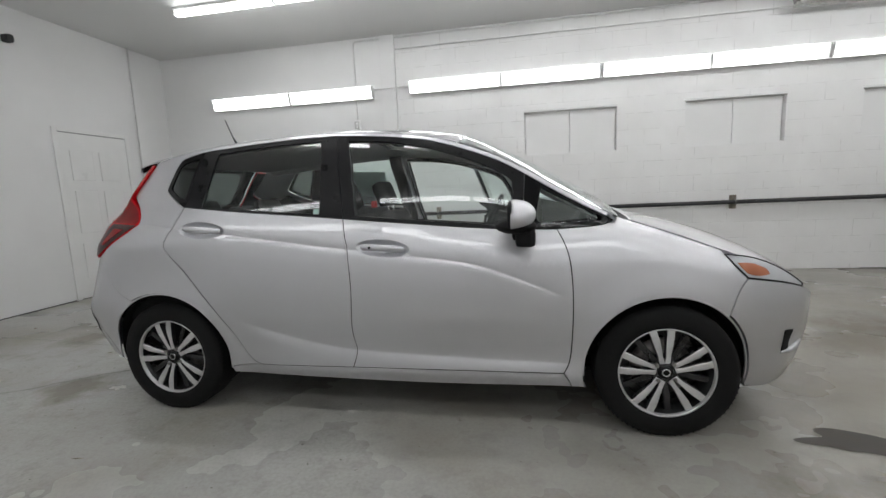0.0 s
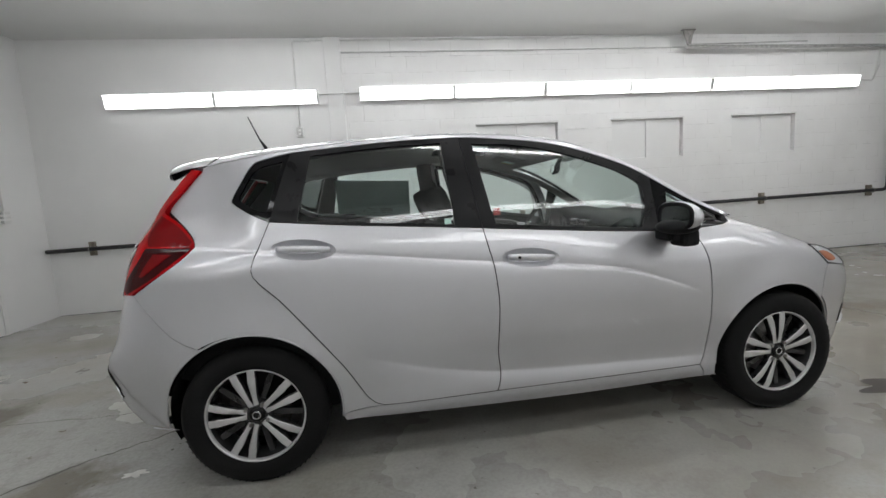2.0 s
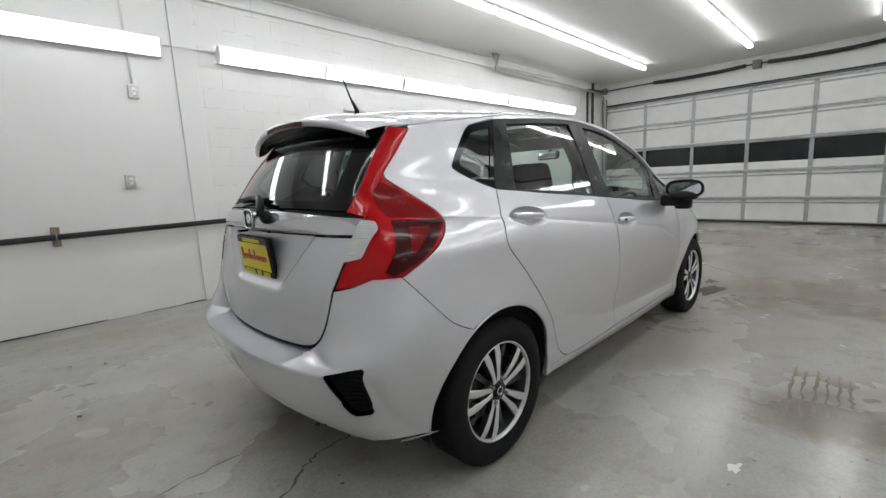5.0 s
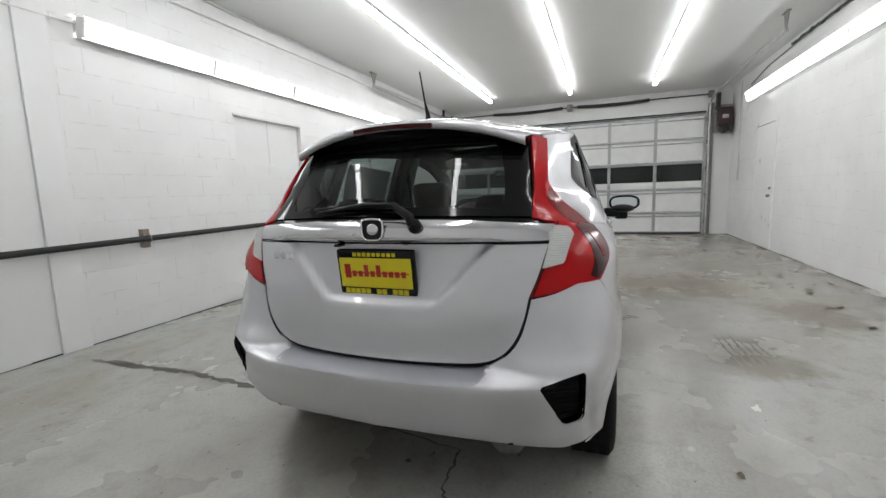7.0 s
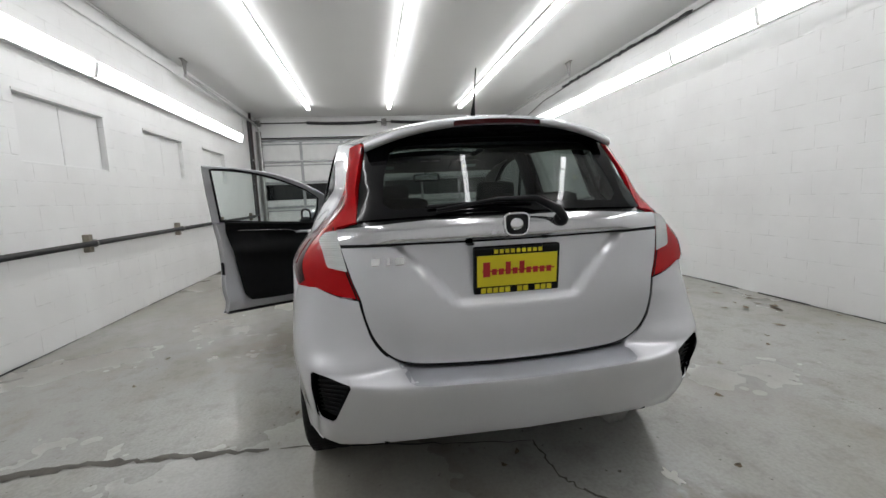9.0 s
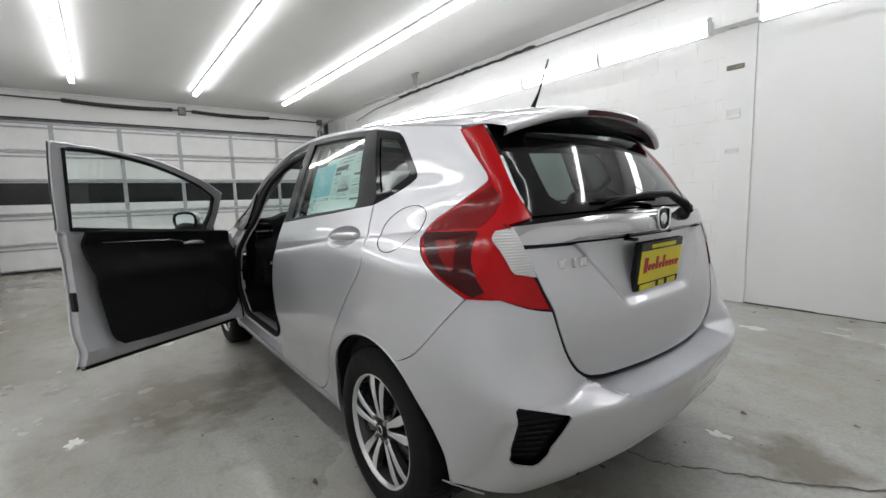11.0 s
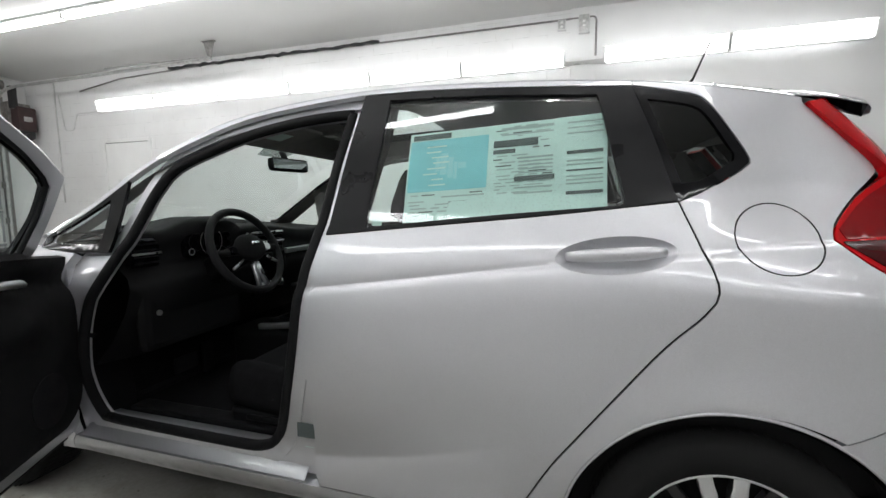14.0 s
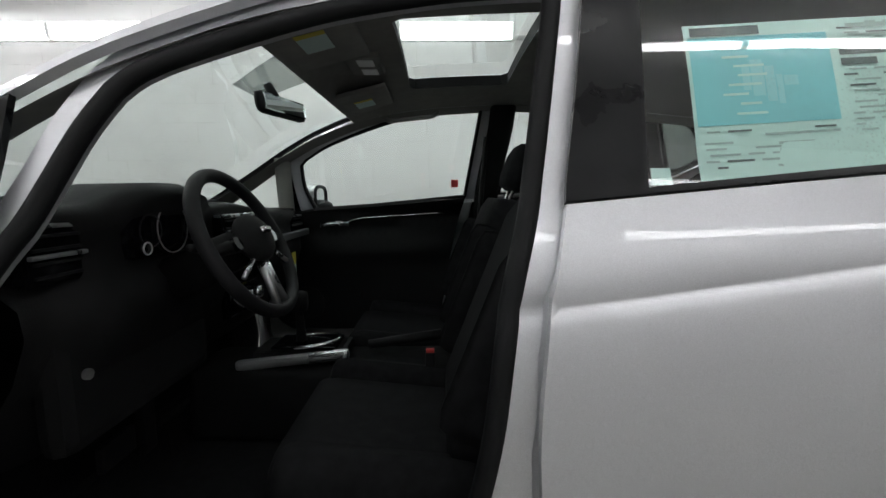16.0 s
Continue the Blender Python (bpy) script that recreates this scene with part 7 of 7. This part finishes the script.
part("gear_plate", boxed((0.29, -0.065, 0.545), (0.50, 0.07, 0.556), 0.005), GLOSS_BLACK, con, "gloss black gear plate")
part("gear_lever", tubed([(0.42, 0.0, 0.55), (0.425, 0, 0.66)], [0.018, 0.012], 12), LINING, con, "", True)
part("gear_knob", boxed((0.395, -0.028, 0.655), (0.46, 0.028, 0.725), 0.02), PLASTIC, con, "black gear knob", True)
part("hand_brake", tubed([(0.20, -0.03, 0.53), (-0.05, -0.03, 0.565)], [0.015, 0.019], 10), PLASTIC, con, "black handbrake lever", True)
part("belt_buckle", boxed((-0.03, 0.115, 0.50), (0.0, 0.135, 0.56), 0.005), PLASTIC, con, "")
part("buckle_button", boxed((-0.028, 0.116, 0.56), (-0.002, 0.134, 0.57), 0.003), RED_BUTTON, con, "red belt button")
part("price_tag", boxed((0.50, -0.215, 0.745), (0.502, -0.175, 0.83)), TAG_YELLOW, dash, "yellow paper tag")
part("tag_foot", boxed((0.4985, -0.2125, 0.748), (0.5, -0.1775, 0.785)), PAPER, dash, "white end of the tag")
# mirror, visors, lamps
mm = Matrix.Translation((0.45, 0.0, 1.315)) @ pose(0, 0, 0, 0, 8, -16)
im = part("inner_mirror", boxed((-0.016, -0.115, -0.032), (0.016, 0.115, 0.032), 0.022, mm), PLASTIC, car, "black rear-view mirror", True)
part("mirror_face", boxed((-0.0175, -0.10, -0.025), (-0.0155, 0.10, 0.025), 0.004, mm), MIRROR, im, "mirror glass")
part("mirror_stem", tubed([(0.46, 0, 1.33), (0.49, 0, 1.385)], 0.014, 10), PLASTIC, im, "", True)
SHADE = clear("printed_screen_dots", (0.42, 0.45, 0.44))
shell("sensor_patch", closed(seg((0.36, 0.16), (0.56, 0.10)), seg((0.56, 0.10), (0.56, -0.10)), seg((0.56, -0.10), (0.36, -0.16)), seg((0.36, -0.16), (0.36, 0.16))), top, SHADE, car, "grey printed patch on the windscreen", (), (0.05, 0.05), 0, 0, -0.012)
for y in (0.34, -0.34):
    v = top(0.22, y, -0.062)
    vis = part("sun_visor", boxed((-0.10, -0.17, -0.008), (0.10, 0.17, 0.008), 0.007, Matrix.Translation((v.x + 0.02, v.y, v.z - 0.005)) @ pose(0, 0, 0, 0, 14, 0)), HEADLINER, car, "grey sun visor", True)
    part("visor_label", boxed((-0.03, -0.05, -0.0105), (0.04, 0.04, -0.009), 0, Matrix.Translation((v.x + 0.02, v.y, v.z - 0.005)) @ pose(0, 0, 0, 0, 14, 0)), PAPER, vis, "white warning label")
    part("visor_label", boxed((-0.03, 0.041, -0.0105), (0.04, 0.06, -0.009), 0, Matrix.Translation((v.x + 0.02, v.y, v.z - 0.005)) @ pose(0, 0, 0, 0, 14, 0)), TAG_YELLOW, vis, "yellow warning label")
rl = part("map_lamp", boxed((0.13, -0.09, 1.435), (0.24, 0.09, 1.462), 0.01), HEADLINER, car, "grey roof console")
for y in (0.045, -0.045):
    part("lamp_lens", boxed((0.15, y - 0.03, 1.432), (0.20, y + 0.03, 1.437), 0.003), FIXTURE, rl, "white lamp lens")
part("grab_handle", tubed(bend([(0.20, -0.575, 1.385), (0.18, -0.53, 1.36), (-0.02, -0.53, 1.38), (-0.04, -0.575, 1.405)], 0.03), 0.010, 8), HEADLINER, car, "", True)
part("hang_tag", boxed((-0.132, -0.615, 1.075), (-0.10, -0.612, 1.11)), RED_BUTTON, car, "small red window sticker")
# seat belts by the centre pillars
for s in (1, -1):
    part("seat_belt", tubed([(-0.26, s * 0.60, 1.30), (-0.23, s * 0.58, 0.95), (-0.18, s * 0.62, 0.45)], 0.012, 6), LINING, car, "black seat belt", True)
# pedals and mats
part("pedal", boxed((0.78, 0.30, 0.36), (0.80, 0.42, 0.43), 0.008), PLASTIC, car)
part("pedal", boxed((0.80, 0.19, 0.30), (0.82, 0.25, 0.45), 0.008), PLASTIC, car)
part("mat_tag", boxed((0.40, 0.53, 0.264), (0.44, 0.56, 0.268)), PAPER, car, "white floor-mat tag")

# ---- window papers inside the left rear window ----
def sheet(name, u0, u1, z0, z1, material, parent, label, depth=0.030, skew=0.0, mirror=1):
    """A paper inside the glass; skew drops its front end."""
    poly = closed(seg((u0, z0 + skew * (u0 + 0.45)), (u1, z0 + skew * (u1 + 0.45))), seg((u1, z0 + skew * (u1 + 0.45)), (u1, z1 + skew * (u1 + 0.45))), seg((u1, z1 + skew * (u1 + 0.45)), (u0, z1 + skew * (u0 + 0.45))), seg((u0, z1 + skew * (u0 + 0.45)), (u0, z0 + skew * (u0 + 0.45))))
    return shell(name, poly, side, material, parent, label, (), (0.06, 0.06), 0, 0, -depth, True, mirror)


SK = -0.055
st = sheet("window_sticker", -0.87, -0.45, 1.075, 1.330, PAPER, car, "pale green price sheet with a blue field and grey bars", 0.030, SK)
st2 = sheet("window_sticker", -0.995, -0.866, 1.085, 1.330, PAPER, car, "narrow pale green sheet of grey print bars", 0.028, SK)
sheet("blue_field", -0.685, -0.455, 1.155, 1.305, PAPER_BLUE, st, "sky-blue field", 0.0285, SK)
sheet("heading", -0.575, -0.46, 1.308, 1.324, INK, st, "dark heading bar", 0.0283, SK)
pr = random.Random(12)
for k in range(8):
    z = 1.17 + 0.016 * k
    a = -0.50 - pr.uniform(0, 0.04)
    sheet("print_bar", a - pr.uniform(0.03, 0.06), a, z, z + 0.004, PAPER, st, "", 0.0275, SK)
for z0, z1, a, b, mat in ((1.262, 1.282, -0.82, -0.70, INK), (1.244, 1.256, -0.76, -0.70, INK), (1.165, 1.178, -0.865, -0.76, INK), (1.225, 1.230, -0.86, -0.77, LIGHT_INK), (1.215, 1.219, -0.86, -0.77, LIGHT_INK), (1.205, 1.209, -0.86, -0.77, LIGHT_INK), (1.195, 1.199, -0.86, -0.77, LIGHT_INK), (1.185, 1.189, -0.86, -0.77, LIGHT_INK), (1.31, 1.318, -0.86, -0.72, LIGHT_INK), (1.295, 1.299, -0.86, -0.72, LIGHT_INK), (1.12, 1.124, -0.68, -0.58, LIGHT_INK), (1.11, 1.114, -0.68, -0.58, LIGHT_INK), (1.10, 1.104, -0.68, -0.58, LIGHT_INK), (1.135, 1.139, -0.68, -0.56, LIGHT_INK), (1.145, 1.149, -0.86, -0.76, LIGHT_INK), (1.13, 1.134, -0.86, -0.76, LIGHT_INK)):
    sheet("print_bar", a, b, z0, z1, mat, st, "", 0.0283, SK)
for z0, z1, mat in ((1.31, 1.314, LIGHT_INK), (1.295, 1.299, LIGHT_INK), (1.28, 1.284, LIGHT_INK), (1.225, 1.234, INK), (1.205, 1.209, LIGHT_INK), (1.195, 1.199, LIGHT_INK), (1.18, 1.184, INK), (1.165, 1.169, LIGHT_INK), (1.155, 1.159, LIGHT_INK), (1.145, 1.149, LIGHT_INK), (1.12, 1.128, INK)):
    sheet("print_bar", -0.985, -0.895, z0, z1, mat, st2, "", 0.0263, SK)
for k in range(26):
    z = 1.088 + 0.0092 * k
    for a0, a1 in ((-0.86, -0.70), (-0.675, -0.46)):
        if a1 > -0.5 and z > 1.146:
            continue
        x = a1 - pr.uniform(0, 0.02)
        while x > a0 + 0.02:
            w = pr.uniform(0.012, 0.05)
            if pr.random() < 0.62:
                sheet("print_bar", max(a0, x - w), x, z, z + 0.0032, INK if pr.random() < 0.22 else LIGHT_INK, st, "", 0.0284, SK)
            x -= w + 0.012
PALE_BLUE = surface("sticker_pale_blue", (0.40, 0.73, 0.77), 0.6, vary=0.04)
for u0, u1, z0, z1 in ((-0.60, -0.59, 1.185, 1.235), (-0.588, -0.572, 1.19, 1.25), (-0.57, -0.55, 1.20, 1.262), (-0.548, -0.535, 1.21, 1.25), (-0.625, -0.602, 1.215, 1.232)):
    sheet("picture_patch", u0, u1, z0, z1, PALE_BLUE, st, "pale patch in the blue field", 0.0281, SK)
sheet("small_sticker", -0.395, -0.365, 1.062, 1.085, PAPER, car, "small square window sticker", 0.012, 0)
sheet("small_sticker", -0.395, -0.365, 1.062, 1.085, PAPER, car, "small square window sticker", 0.012, 0, -1)
